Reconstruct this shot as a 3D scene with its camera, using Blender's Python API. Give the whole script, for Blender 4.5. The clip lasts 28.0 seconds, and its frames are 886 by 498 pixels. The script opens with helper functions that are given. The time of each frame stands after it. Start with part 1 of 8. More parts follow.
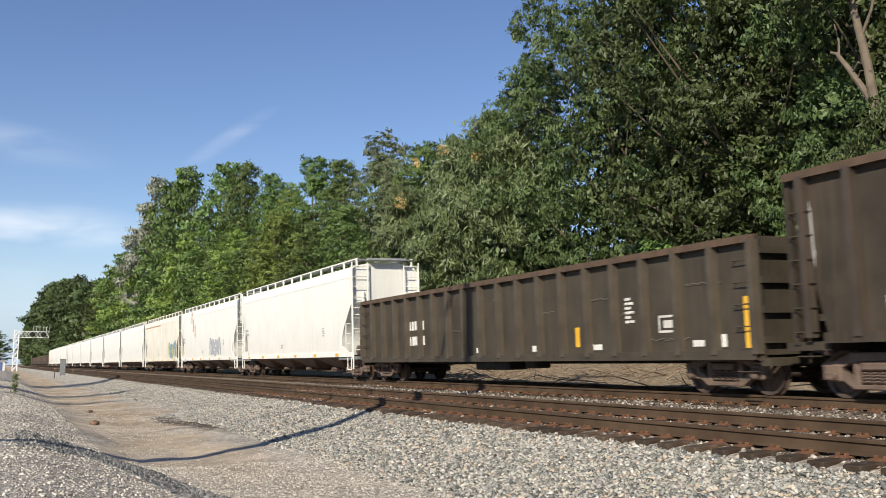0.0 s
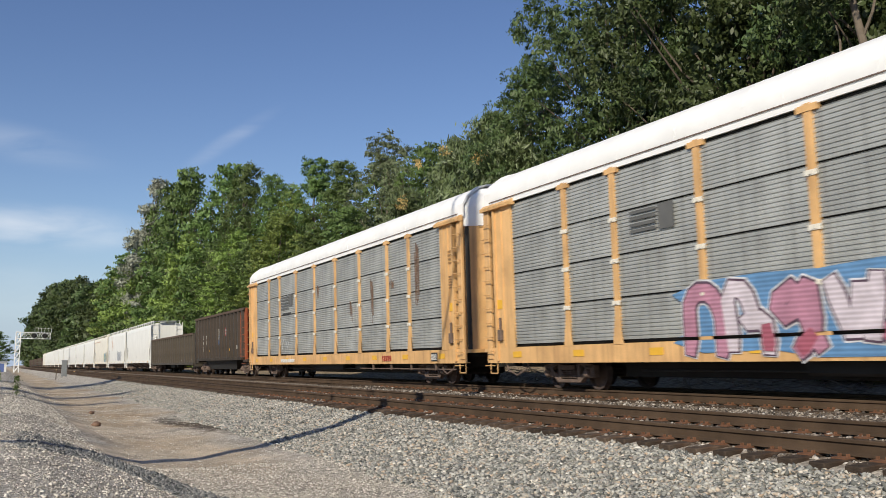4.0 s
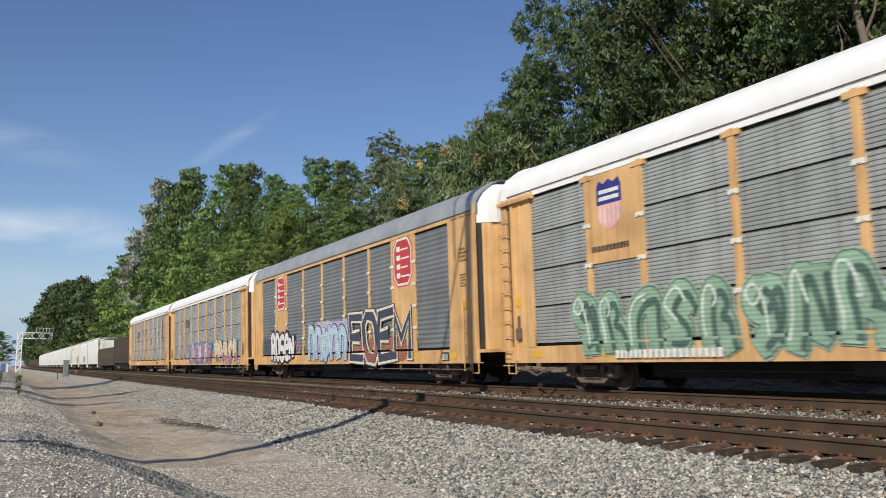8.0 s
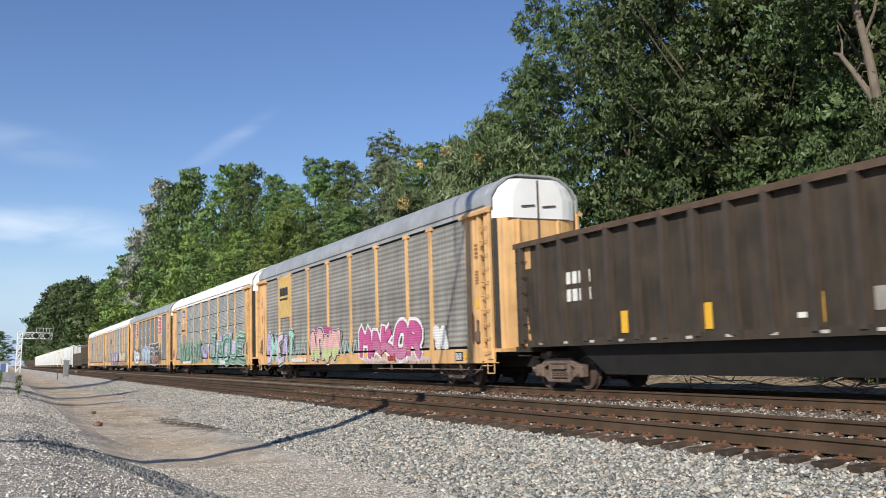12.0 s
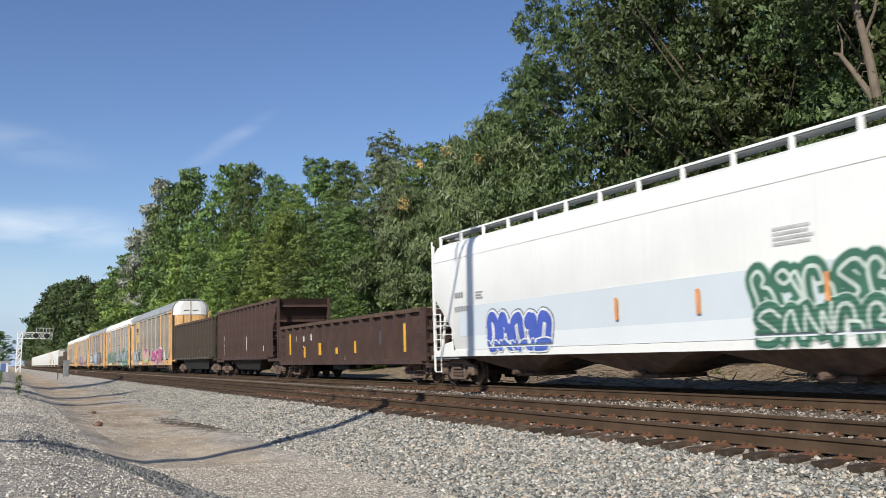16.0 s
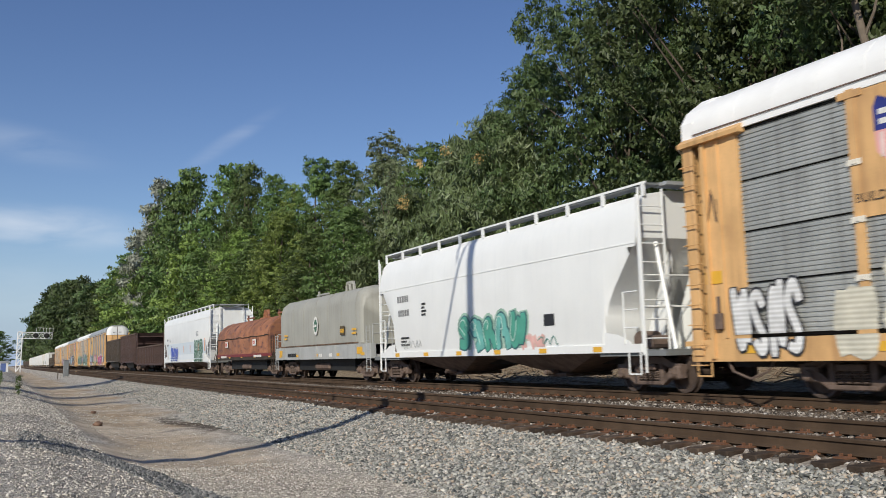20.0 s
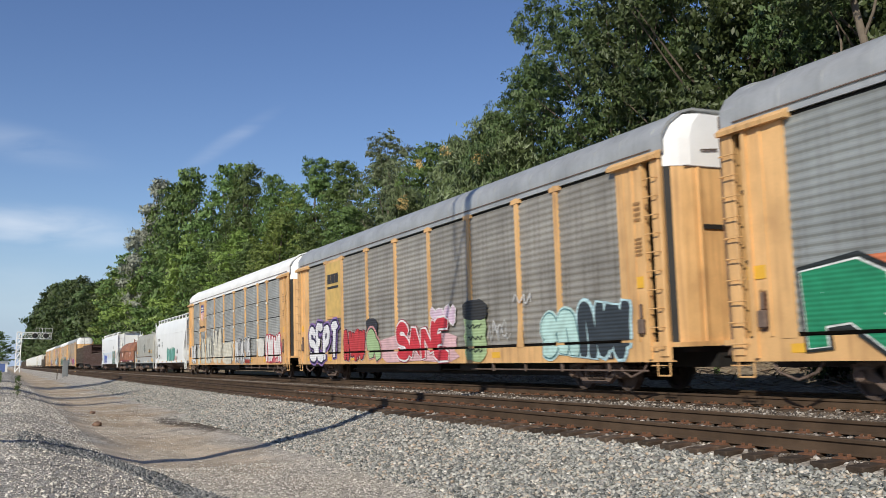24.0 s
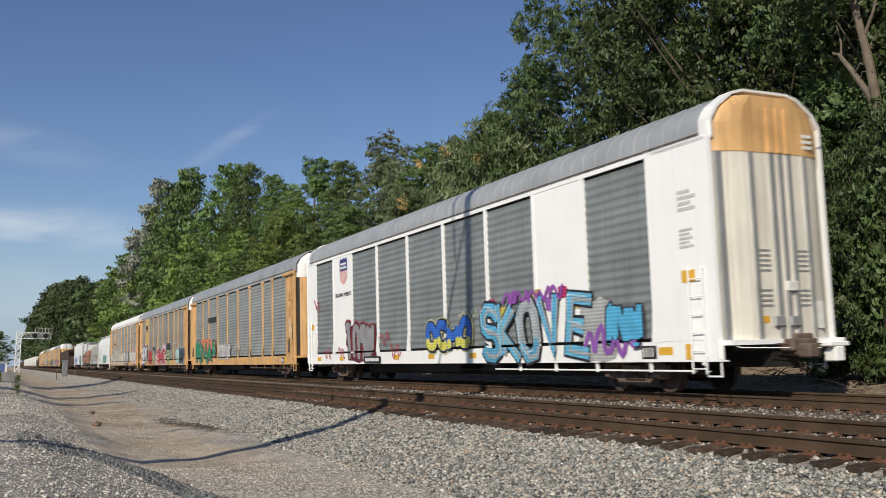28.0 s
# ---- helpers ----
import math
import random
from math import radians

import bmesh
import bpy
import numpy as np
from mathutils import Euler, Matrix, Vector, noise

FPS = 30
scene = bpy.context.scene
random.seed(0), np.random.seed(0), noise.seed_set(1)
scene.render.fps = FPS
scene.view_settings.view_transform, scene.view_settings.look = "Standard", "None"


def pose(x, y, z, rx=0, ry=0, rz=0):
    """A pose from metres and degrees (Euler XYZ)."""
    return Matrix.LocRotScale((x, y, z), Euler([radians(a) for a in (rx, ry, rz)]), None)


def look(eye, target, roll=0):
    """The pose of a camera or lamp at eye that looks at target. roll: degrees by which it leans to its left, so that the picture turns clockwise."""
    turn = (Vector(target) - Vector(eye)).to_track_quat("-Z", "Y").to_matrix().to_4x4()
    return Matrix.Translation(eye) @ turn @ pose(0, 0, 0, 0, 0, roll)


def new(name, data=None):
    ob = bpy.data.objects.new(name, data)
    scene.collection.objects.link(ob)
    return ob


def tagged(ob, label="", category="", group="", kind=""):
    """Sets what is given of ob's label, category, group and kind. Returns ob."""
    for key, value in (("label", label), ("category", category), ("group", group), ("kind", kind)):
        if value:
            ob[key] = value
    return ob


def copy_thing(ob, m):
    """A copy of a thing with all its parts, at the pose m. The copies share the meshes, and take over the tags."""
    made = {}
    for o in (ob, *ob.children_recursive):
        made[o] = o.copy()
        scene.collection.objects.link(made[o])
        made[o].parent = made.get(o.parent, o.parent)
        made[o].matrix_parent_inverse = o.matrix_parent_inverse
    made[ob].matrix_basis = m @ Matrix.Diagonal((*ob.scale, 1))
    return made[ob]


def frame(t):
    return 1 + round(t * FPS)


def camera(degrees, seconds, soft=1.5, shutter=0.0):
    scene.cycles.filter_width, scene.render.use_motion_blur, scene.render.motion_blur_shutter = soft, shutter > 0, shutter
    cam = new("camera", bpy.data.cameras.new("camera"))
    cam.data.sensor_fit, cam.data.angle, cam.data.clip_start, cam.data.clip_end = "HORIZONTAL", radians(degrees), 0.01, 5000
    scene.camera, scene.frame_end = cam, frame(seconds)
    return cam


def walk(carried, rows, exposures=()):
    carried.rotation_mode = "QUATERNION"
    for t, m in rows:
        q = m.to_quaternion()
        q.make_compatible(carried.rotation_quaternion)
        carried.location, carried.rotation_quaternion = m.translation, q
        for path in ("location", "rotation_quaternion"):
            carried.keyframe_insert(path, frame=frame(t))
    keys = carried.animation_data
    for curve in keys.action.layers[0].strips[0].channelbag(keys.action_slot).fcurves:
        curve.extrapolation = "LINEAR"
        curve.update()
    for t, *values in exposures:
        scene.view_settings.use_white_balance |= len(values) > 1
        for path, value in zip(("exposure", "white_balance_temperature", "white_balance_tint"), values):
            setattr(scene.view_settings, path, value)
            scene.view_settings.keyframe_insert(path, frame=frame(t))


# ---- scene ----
# ---- camera: stands on the gravel beside the line, drifts a little ----
EYE = (0.0, 0.0, 0.473)
YAW, PITCH = 25.264, 7.453


def aim(side, down):
    """Camera pose; side and down are small drifts in 1/28.41 degree."""
    yaw, pitch = radians(YAW - side / 28.41), radians(PITCH + down / 28.41)
    way = Vector((-math.cos(yaw) * math.cos(pitch), math.sin(yaw) * math.cos(pitch), math.sin(pitch)))
    return look(EYE, Vector(EYE) + way * 10, 0.41)


cam = camera(51.43, 28.0, soft=0.7, shutter=0.2)
DRIFT = [(0.0, -5, -2), (0.5, -6, -1.5), (1.0, -6, 0), (2.0, -5, 0), (3.0, -3, 0), (4.5, -2.5, 0), (5.5, -2, 0),
         (6.0, 0, 0.7), (7.0, 0, 0), (12.5, 0, 0), (20.5, 0, -0.3), (21.5, -1.5, -0.3), (24.5, -1, 0), (26.0, -1.5, -1), (28.0, -1.5, 0)]
walk(cam, [(t, aim(a, b)) for t, a, b in DRIFT],
     exposures=[(0.0, 0.21, 6720, 10), (1.0, 0.52, 6720, 10), (2.0, 0.3, 6680, 10), (3.0, 0.02, 6650, 10), (6.0, -0.16, 6480, 10), (7.0, -0.13, 6420, 10), (8.0, -0.18, 6400, 10),
                (10.0, -0.2, 6400, 10), (11.0, -0.06, 6350, 10), (12.0, 0.12, 6250, 10), (12.5, 0.34, 6250, 10), (15.0, 0.79, 6420, 10), (16.0, 0.04, 6350, 10), (17.0, -0.12, 6250, 10),
                (18.0, 0.14, 6200, 10), (19.0, 0.05, 6200, 10), (20.0, -0.27, 6300, 10), (21.0, -0.34, 6300, 10), (24.0, -0.13, 6330, 10), (25.0, -0.08, 6270, 10), (26.0, -0.06, 6300, 10),
                (27.0, -0.21, 6450, 10), (28.0, -0.32, 6550, 10)])

# ---- daylight ----
SHADOW_WAY = Vector((-0.624, 0.781, 0.0))     # where shadows fall on the level
SUN_ELEV = radians(30)
sky_world = bpy.data.worlds.new("sky")
scene.world = sky_world
sky_world.use_nodes = True
wn, wl = sky_world.node_tree.nodes, sky_world.node_tree.links
bg = wn["Background"]
sky = wn.new("ShaderNodeTexSky")
sky.sky_type, sky.sun_disc = "NISHITA", False
sky.sun_elevation = SUN_ELEV
sky.sun_rotation = math.atan2(-SHADOW_WAY.x, -SHADOW_WAY.y)
sky.altitude, sky.air_density, sky.dust_density, sky.ozone_density = 200, 1.0, 0.12, 2.6
bg.inputs["Strength"].default_value = 0.112
# two thin fair-weather clouds low over the line, broken up by noise
wc = wn.new("ShaderNodeTexCoord")
wm = wn.new("ShaderNodeMapping")
wm.inputs["Scale"].default_value = (6, 6, 26)
wz = wn.new("ShaderNodeTexNoise")
wz.inputs["Scale"].default_value, wz.inputs["Detail"].default_value, wz.inputs["Distortion"].default_value = 1.4, 6, 0.5
wl.new(wc.outputs["Generated"], wm.inputs[0])
wl.new(wm.outputs[0], wz.inputs["Vector"])


def cloud(along, c0, across, c1, strength):
    """A soft oval patch of the sky, given by two axes over the view direction."""
    axes = []
    for axis, c in ((along, c0), (across, c1)):
        d, k = wn.new("ShaderNodeVectorMath"), wn.new("ShaderNodeMath")
        d.operation, k.operation = "DOT_PRODUCT", "SUBTRACT"
        d.inputs[1].default_value, k.inputs[1].default_value = axis, c
        wl.new(wc.outputs["Generated"], d.inputs[0])
        wl.new(d.outputs["Value"], k.inputs[0])
        axes.append(k.outputs[0])
    cx, ln = wn.new("ShaderNodeCombineXYZ"), wn.new("ShaderNodeVectorMath")
    ln.operation = "LENGTH"
    wl.new(axes[0], cx.inputs[0])
    wl.new(axes[1], cx.inputs[1])
    wl.new(cx.outputs[0], ln.inputs[0])
    r, n = wn.new("ShaderNodeMapRange"), wn.new("ShaderNodeMapRange")
    r.interpolation_type = "SMOOTHERSTEP"
    r.inputs[1].default_value, r.inputs[2].default_value, r.inputs[3].default_value, r.inputs[4].default_value = 0.0, 1.6, strength, 0.0
    n.inputs[1].default_value, n.inputs[2].default_value = 0.3, 0.62
    wl.new(ln.outputs["Value"], r.inputs[0])
    wl.new(wz.outputs[0], n.inputs[0])
    mul = wn.new("ShaderNodeMath")
    mul.operation = "MULTIPLY"
    wl.new(r.outputs[0], mul.inputs[0])
    wl.new(n.outputs[0], mul.inputs[1])
    return mul.outputs[0]


sat = wn.new("ShaderNodeHueSaturation")
sat.inputs["Saturation"].default_value = 1.1
sat.inputs["Hue"].default_value = 0.512
wl.new(sky.outputs[0], sat.inputs["Color"])
top = sat.outputs[0]
# pale blue air towards the horizon
hz, hs, hm = wn.new("ShaderNodeSeparateXYZ"), wn.new("ShaderNodeMapRange"), wn.new("ShaderNodeMix")
hs.inputs[1].default_value, hs.inputs[2].default_value, hs.inputs[3].default_value, hs.inputs[4].default_value = 0.0, 0.14, 0.9, 0.0
hm.data_type = "RGBA"
hm.inputs[7].default_value = (3.5, 4.6, 6.6, 1)
wl.new(wc.outputs["Generated"], hz.inputs[0])
wl.new(hz.outputs["Z"], hs.inputs[0])
wl.new(hs.outputs[0], hm.inputs[0])
wl.new(top, hm.inputs[6])
top = hm.outputs[2]
for spec in (((0, 11, 0), 0.33, (0, 0, 50), 6.85, 0.62), ((0, 16, 12), 6.04, (0, -75, 100), 8.7, 0.15), ((0, 14, 3), 0.7, (0, 6, 60), 13.0, 0.16), ((0, 8, 0), 0.0, (0, 0, 30), 2.2, 0.1)):
    wx = wn.new("ShaderNodeMix")
    wx.data_type = "RGBA"
    wx.inputs[7].default_value = (8.2, 8.6, 9.2, 1)
    wl.new(cloud(*spec), wx.inputs[0])
    wl.new(top, wx.inputs[6])
    top = wx.outputs[2]
wl.new(top, bg.inputs["Color"])
sun_data = bpy.data.lights.new("sun", "SUN")
sun_data.energy, sun_data.angle, sun_data.color = 5.0, radians(0.55), (1.0, 0.92, 0.77)
sun = new("sun", sun_data)
sun_way = Vector((SHADOW_WAY.x * math.cos(SUN_ELEV), SHADOW_WAY.y * math.cos(SUN_ELEV), -math.sin(SUN_ELEV)))
sun.matrix_world = look((30, -40, 60), Vector((30, -40, 60)) + sun_way)

# ---- materials ----
def mat(name, color, rough=0.6, metal=0.0, vary=0.25, scale=3.0, fine=40.0, bump=0.0, dark=None, streak=0.0,
        island=0.0, per_object=0.0, spec=0.5, grime=0.0, grime_color=(0.05, 0.035, 0.025), grime_scale=None):
    """Painted or bare surface: base colour with broad and fine variation, optional rain streaks and grime patches."""
    m = bpy.data.materials.new(name)
    m.use_nodes = True
    n, l = m.node_tree.nodes, m.node_tree.links
    b = n["Principled BSDF"]
    b.inputs["Roughness"].default_value, b.inputs["Metallic"].default_value = rough, metal
    b.inputs["Specular IOR Level"].default_value = spec
    co = n.new("ShaderNodeTexCoord")
    big, small = n.new("ShaderNodeTexNoise"), n.new("ShaderNodeTexNoise")
    big.inputs["Scale"].default_value, big.inputs["Detail"].default_value = scale, 4
    small.inputs["Scale"].default_value, small.inputs["Detail"].default_value = fine, 3
    for t in (big, small):
        l.new(co.outputs["Object"], t.inputs["Vector"])
    dark = dark or tuple(c * (1 - vary) for c in color)
    lite = tuple(min(1, c * (1 + 0.35 * vary)) for c in color)
    mix = n.new("ShaderNodeMix")
    mix.data_type = "RGBA"
    mix.inputs[6].default_value, mix.inputs[7].default_value = (*dark, 1), (*lite, 1)
    ramp = n.new("ShaderNodeMapRange")
    ramp.inputs[1].default_value, ramp.inputs[2].default_value = 0.32, 0.68
    l.new(big.outputs[0], ramp.inputs[0])
    l.new(ramp.outputs[0], mix.inputs[0])
    out = mix.outputs[2]

    def darken(factor_socket, amount, target):
        nonlocal out
        k = n.new("ShaderNodeMath")
        k.operation = "MULTIPLY"
        k.inputs[1].default_value = amount
        l.new(factor_socket, k.inputs[0])
        mm = n.new("ShaderNodeMix")
        mm.data_type = "RGBA"
        l.new(k.outputs[0], mm.inputs[0])
        l.new(out, mm.inputs[6])
        mm.inputs[7].default_value = (*target, 1)
        out = mm.outputs[2]

    def thresholded(socket, lo, hi):
        r = n.new("ShaderNodeMapRange")
        r.inputs[1].default_value, r.inputs[2].default_value = lo, hi
        l.new(socket, r.inputs[0])
        return r.outputs[0]

    darken(thresholded(small.outputs[0], 0.45, 0.75), vary * 0.8, tuple(c * 0.5 for c in color))
    if streak:
        mp = n.new("ShaderNodeMapping")
        mp.inputs["Scale"].default_value = (5, 5, 0.25)
        st = n.new("ShaderNodeTexNoise")
        st.inputs["Scale"].default_value, st.inputs["Detail"].default_value = 1.6, 5
        l.new(co.outputs["Object"], mp.inputs[0])
        l.new(mp.outputs[0], st.inputs["Vector"])
        darken(thresholded(st.outputs[0], 0.5, 0.72), streak, grime_color)
    if grime:
        gr = n.new("ShaderNodeTexNoise")
        gr.inputs["Scale"].default_value, gr.inputs["Detail"].default_value = 0.9, 7
        if grime_scale:
            gm = n.new("ShaderNodeMapping")
            gm.inputs["Scale"].default_value = grime_scale
            l.new(co.outputs["Object"], gm.inputs[0])
            l.new(gm.outputs[0], gr.inputs["Vector"])
        else:
            l.new(co.outputs["Object"], gr.inputs["Vector"])
        darken(thresholded(gr.outputs[0], 0.52, 0.7), grime, grime_color)
    for amount, kind in ((island, "island"), (per_object, "object")):
        if amount:
            src = n.new("ShaderNodeNewGeometry") if kind == "island" else n.new("ShaderNodeObjectInfo")
            sock = src.outputs["Random Per Island"] if kind == "island" else src.outputs["Random"]
            hsv = n.new("ShaderNodeHueSaturation")
            mr = n.new("ShaderNodeMapRange")
            mr.inputs[3].default_value, mr.inputs[4].default_value = 1 - amount, 1 + amount
            l.new(sock, mr.inputs[0])
            l.new(mr.outputs[0], hsv.inputs["Value"])
            l.new(out, hsv.inputs["Color"])
            out = hsv.outputs[0]
    l.new(out, b.inputs["Base Color"])
    if bump:
        bp = n.new("ShaderNodeBump")
        bp.inputs["Strength"].default_value, bp.inputs["Distance"].default_value = bump, 0.02
        l.new(small.outputs[0], bp.inputs["Height"])
        l.new(bp.outputs[0], b.inputs["Normal"])
    return m


def leaf_mat(name, color, value=0.3, rough=0.5, spec=0.35):
    """Leaf blades that let some light through; every blade has its own shade."""
    m = bpy.data.materials.new(name)
    m.use_nodes = True
    n, l = m.node_tree.nodes, m.node_tree.links
    b = n["Principled BSDF"]
    b.inputs["Roughness"].default_value = rough
    b.inputs["Specular IOR Level"].default_value = spec
    geo, info = n.new("ShaderNodeNewGeometry"), n.new("ShaderNodeObjectInfo")
    hsv, hsv2 = n.new("ShaderNodeHueSaturation"), n.new("ShaderNodeHueSaturation")
    mr, mo, mh = n.new("ShaderNodeMapRange"), n.new("ShaderNodeMapRange"), n.new("ShaderNodeMapRange")
    mr.inputs[3].default_value, mr.inputs[4].default_value = 1 - value, 1 + value
    mo.inputs[3].default_value, mo.inputs[4].default_value = 0.75, 1.25
    mh.inputs[3].default_value, mh.inputs[4].default_value = 0.484, 0.512
    l.new(geo.outputs["Random Per Island"], mr.inputs[0])
    l.new(info.outputs["Random"], mo.inputs[0])
    l.new(info.outputs["Random"], mh.inputs[0])
    hsv.inputs["Color"].default_value = (*color, 1)
    l.new(mr.outputs[0], hsv.inputs["Value"])
    l.new(hsv.outputs[0], hsv2.inputs["Color"])
    l.new(mo.outputs[0], hsv2.inputs["Value"])
    l.new(mh.outputs[0], hsv2.inputs["Hue"])
    l.new(hsv2.outputs[0], b.inputs["Base Color"])
    tr = n.new("ShaderNodeBsdfTranslucent")
    l.new(hsv2.outputs[0], tr.inputs["Color"])
    mx = n.new("ShaderNodeMixShader")
    mx.inputs[0].default_value = 0.14
    l.new(b.outputs[0], mx.inputs[1])
    l.new(tr.outputs[0], mx.inputs[2])
    l.new(mx.outputs[0], n["Material Output"].inputs["Surface"])
    return m


RUST = (0.16, 0.075, 0.04)
M = {
    "rail": mat("rail_steel", (0.085, 0.056, 0.036), 0.85, 0.0, 0.35, 2, 60, 0.2, spec=0.2),
    "rail_top": mat("rail_running_band", (0.2, 0.165, 0.13), 0.45, 0.7, 0.25, 3, 60),
    "tie": mat("creosoted_timber", (0.085, 0.062, 0.046), 0.92, 0, 0.5, 6, 60, 0.7, streak=0.0, per_object=0.45, spec=0.2, grime=0.5, grime_color=(0.17, 0.085, 0.045)),
    "tie_plate": mat("rusty_plate", (0.19, 0.085, 0.042), 0.9, 0.0, 0.4, 8, 70, 0.4),
    "stone": mat("ballast_stone", (0.30, 0.285, 0.27), 0.9, 0, 0.3, 6, 50, 0.3, island=0.5),
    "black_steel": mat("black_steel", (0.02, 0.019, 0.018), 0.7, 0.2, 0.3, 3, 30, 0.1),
    "truck": mat("truck_casting", (0.175, 0.125, 0.1), 0.8, 0.2, 0.4, 4, 40, 0.3, grime=0.4),
    "wheel": mat("wheel_steel", (0.13, 0.095, 0.078), 0.6, 0.5, 0.3, 5, 40),
    "rack_orange": mat("rack_yellow_paint", (0.71, 0.43, 0.185), 0.55, 0, 0.2, 1.2, 30, 0.05, streak=0.42, grime=0.3, grime_color=(0.26, 0.13, 0.06)),
    "screen": mat("galvanised_screen", (0.45, 0.455, 0.43), 0.5, 0.35, 0.22, 0.9, 30, 0.1, streak=0.3, grime_color=(0.12, 0.1, 0.085), per_object=0.08),
    "screen_dark": mat("dull_grey_screen", (0.23, 0.245, 0.245), 0.5, 0.3, 0.2, 0.9, 30, 0.1, streak=0.2, per_object=0.06),
    "screen_brown": mat("weathered_brown_screen", (0.36, 0.34, 0.30), 0.55, 0.3, 0.28, 0.9, 30, 0.1, streak=0.4, grime_color=(0.1, 0.08, 0.06), per_object=0.1),
    "pale_blue": mat("pale_blue_paint", (0.60, 0.665, 0.72), 0.5, 0, 0.05, 0.5, 20),
    "paler_blue": mat("faint_blue_paint", (0.71, 0.755, 0.785), 0.5, 0, 0.05, 0.5, 20),
    "roof_white": mat("white_roof_paint", (0.85, 0.85, 0.835), 0.5, 0, 0.08, 1, 20, 0.03),
    "roof_grey": mat("galvanised_roof", (0.48, 0.49, 0.485), 0.45, 0.4, 0.2, 1, 25, 0.05, streak=0.15),
    "rack_white": mat("bright_white_car_paint", (0.93, 0.935, 0.92), 0.4, 0, 0.04, 0.7, 25, 0.03, streak=0.08, grime_color=(0.5, 0.53, 0.56)),
    "white_cool": mat("cool_white_car_paint", (0.8, 0.81, 0.795), 0.42, 0, 0.05, 0.7, 25, 0.03, streak=0.08, grime_color=(0.45, 0.5, 0.55)),
    "roof_silver": mat("bright_galvanised_roof", (0.47, 0.485, 0.49), 0.4, 0.3, 0.15, 1, 25, 0.05, streak=0.2, grime_color=(0.4, 0.4, 0.4)),
    "screen_slate": mat("slate_grey_screen", (0.26, 0.285, 0.285), 0.5, 0.25, 0.2, 0.9, 30, 0.1, streak=0.2, per_object=0.06),
    "screen_pale": mat("pale_grey_screen", (0.34, 0.36, 0.35), 0.5, 0.3, 0.2, 0.9, 30, 0.1, streak=0.2, per_object=0.06),
    "coil_frame": mat("grey_frame_paint", (0.4, 0.41, 0.4), 0.55, 0, 0.15, 1, 25, 0.05, streak=0.2, grime_color=(0.2, 0.17, 0.14)),
    "white": mat("white_car_paint", (0.78, 0.775, 0.73), 0.45, 0, 0.07, 0.7, 25, 0.03, streak=0.12, grime_color=(0.3, 0.26, 0.22)),
    "dirty_white": mat("dirty_white_paint", (0.78, 0.74, 0.64), 0.5, 0, 0.12, 0.7, 25, 0.03, streak=0.3, grime_color=(0.3, 0.22, 0.15)),
    "brown_black": mat("weathered_black_paint", (0.058, 0.049, 0.035), 0.65, 0.1, 0.35, 1.2, 30, 0.15, streak=0.4, grime=0.35, grime_color=(0.09, 0.065, 0.045)),
    "brown": mat("weathered_brown_paint", (0.05, 0.041, 0.031), 0.7, 0.05, 0.35, 1.2, 30, 0.15, streak=0.45, grime=0.4, grime_color=(0.1, 0.068, 0.045), spec=0.3),
    "red_brown": mat("oxide_red_paint", (0.078, 0.044, 0.036), 0.65, 0.1, 0.3, 1.2, 30, 0.15, streak=0.35, grime=0.4, grime_color=(0.06, 0.045, 0.04)),
    # worn black ribs, toned lighter so the light on their faces is in the colour
    "brown_black_rib": mat("rubbed_lit_black_rib", (0.08, 0.066, 0.048), 0.6, 0.1, 0.35, 2.0, 30, 0.15, streak=0.5, grime_color=(0.12, 0.085, 0.055)),
    "brown_rib": mat("rubbed_brown_rib", (0.056, 0.044, 0.034), 0.6, 0.1, 0.3, 2.0, 30, 0.15, streak=0.5, grime_color=(0.11, 0.07, 0.045)),
    "red_brown_rib": mat("rubbed_red_rib", (0.075, 0.042, 0.034), 0.6, 0.1, 0.3, 2.0, 30, 0.15, streak=0.4, grime_color=(0.06, 0.045, 0.04)),
    "chord": mat("rusty_top_chord", (0.11, 0.07, 0.045), 0.75, 0.1, 0.35, 2, 30, 0.2, streak=0.3),
    "orange_end": mat("orange_red_paint", (0.36, 0.09, 0.035), 0.6, 0, 0.2, 1.5, 30, 0.05, streak=0.3, grime_color=RUST),
    "coil_red": mat("rusty_red_cover", (0.37, 0.16, 0.08), 0.65, 0, 0.4, 0.9, 6, 0.1, streak=0.25, grime=0.9, grime_color=(0.1, 0.045, 0.05), grime_scale=(1.6, 1.6, 4.5)),
    "coil_grey": mat("grey_cover_paint", (0.36, 0.355, 0.31), 0.55, 0, 0.12, 0.8, 25, 0.05, streak=0.2, grime_color=(0.17, 0.13, 0.1)),
    "bark": mat("bark", (0.12, 0.095, 0.07), 0.95, 0, 0.4, 2, 25, 0.8),
    "yellow": mat("yellow_reflector", (0.75, 0.42, 0.04), 0.5, 0, 0.1, 4, 30),
    "paint_white": mat("stencil_white", (0.75, 0.74, 0.7), 0.6, 0, 0.15, 6, 40),
    "paint_black": mat("stencil_black", (0.03, 0.03, 0.03), 0.6, 0, 0.1, 6, 40),
    "silver": mat("aluminium_paint", (0.55, 0.56, 0.56), 0.4, 0.6, 0.12, 2, 30),
    "bridge": mat("white_bridge_paint", (0.8, 0.8, 0.78), 0.5, 0.1, 0.1, 2, 30),
    "grey_box": mat("grey_cabinet_paint", (0.2, 0.21, 0.21), 0.5, 0.1, 0.1, 2, 30),
}
PAINTS = {}


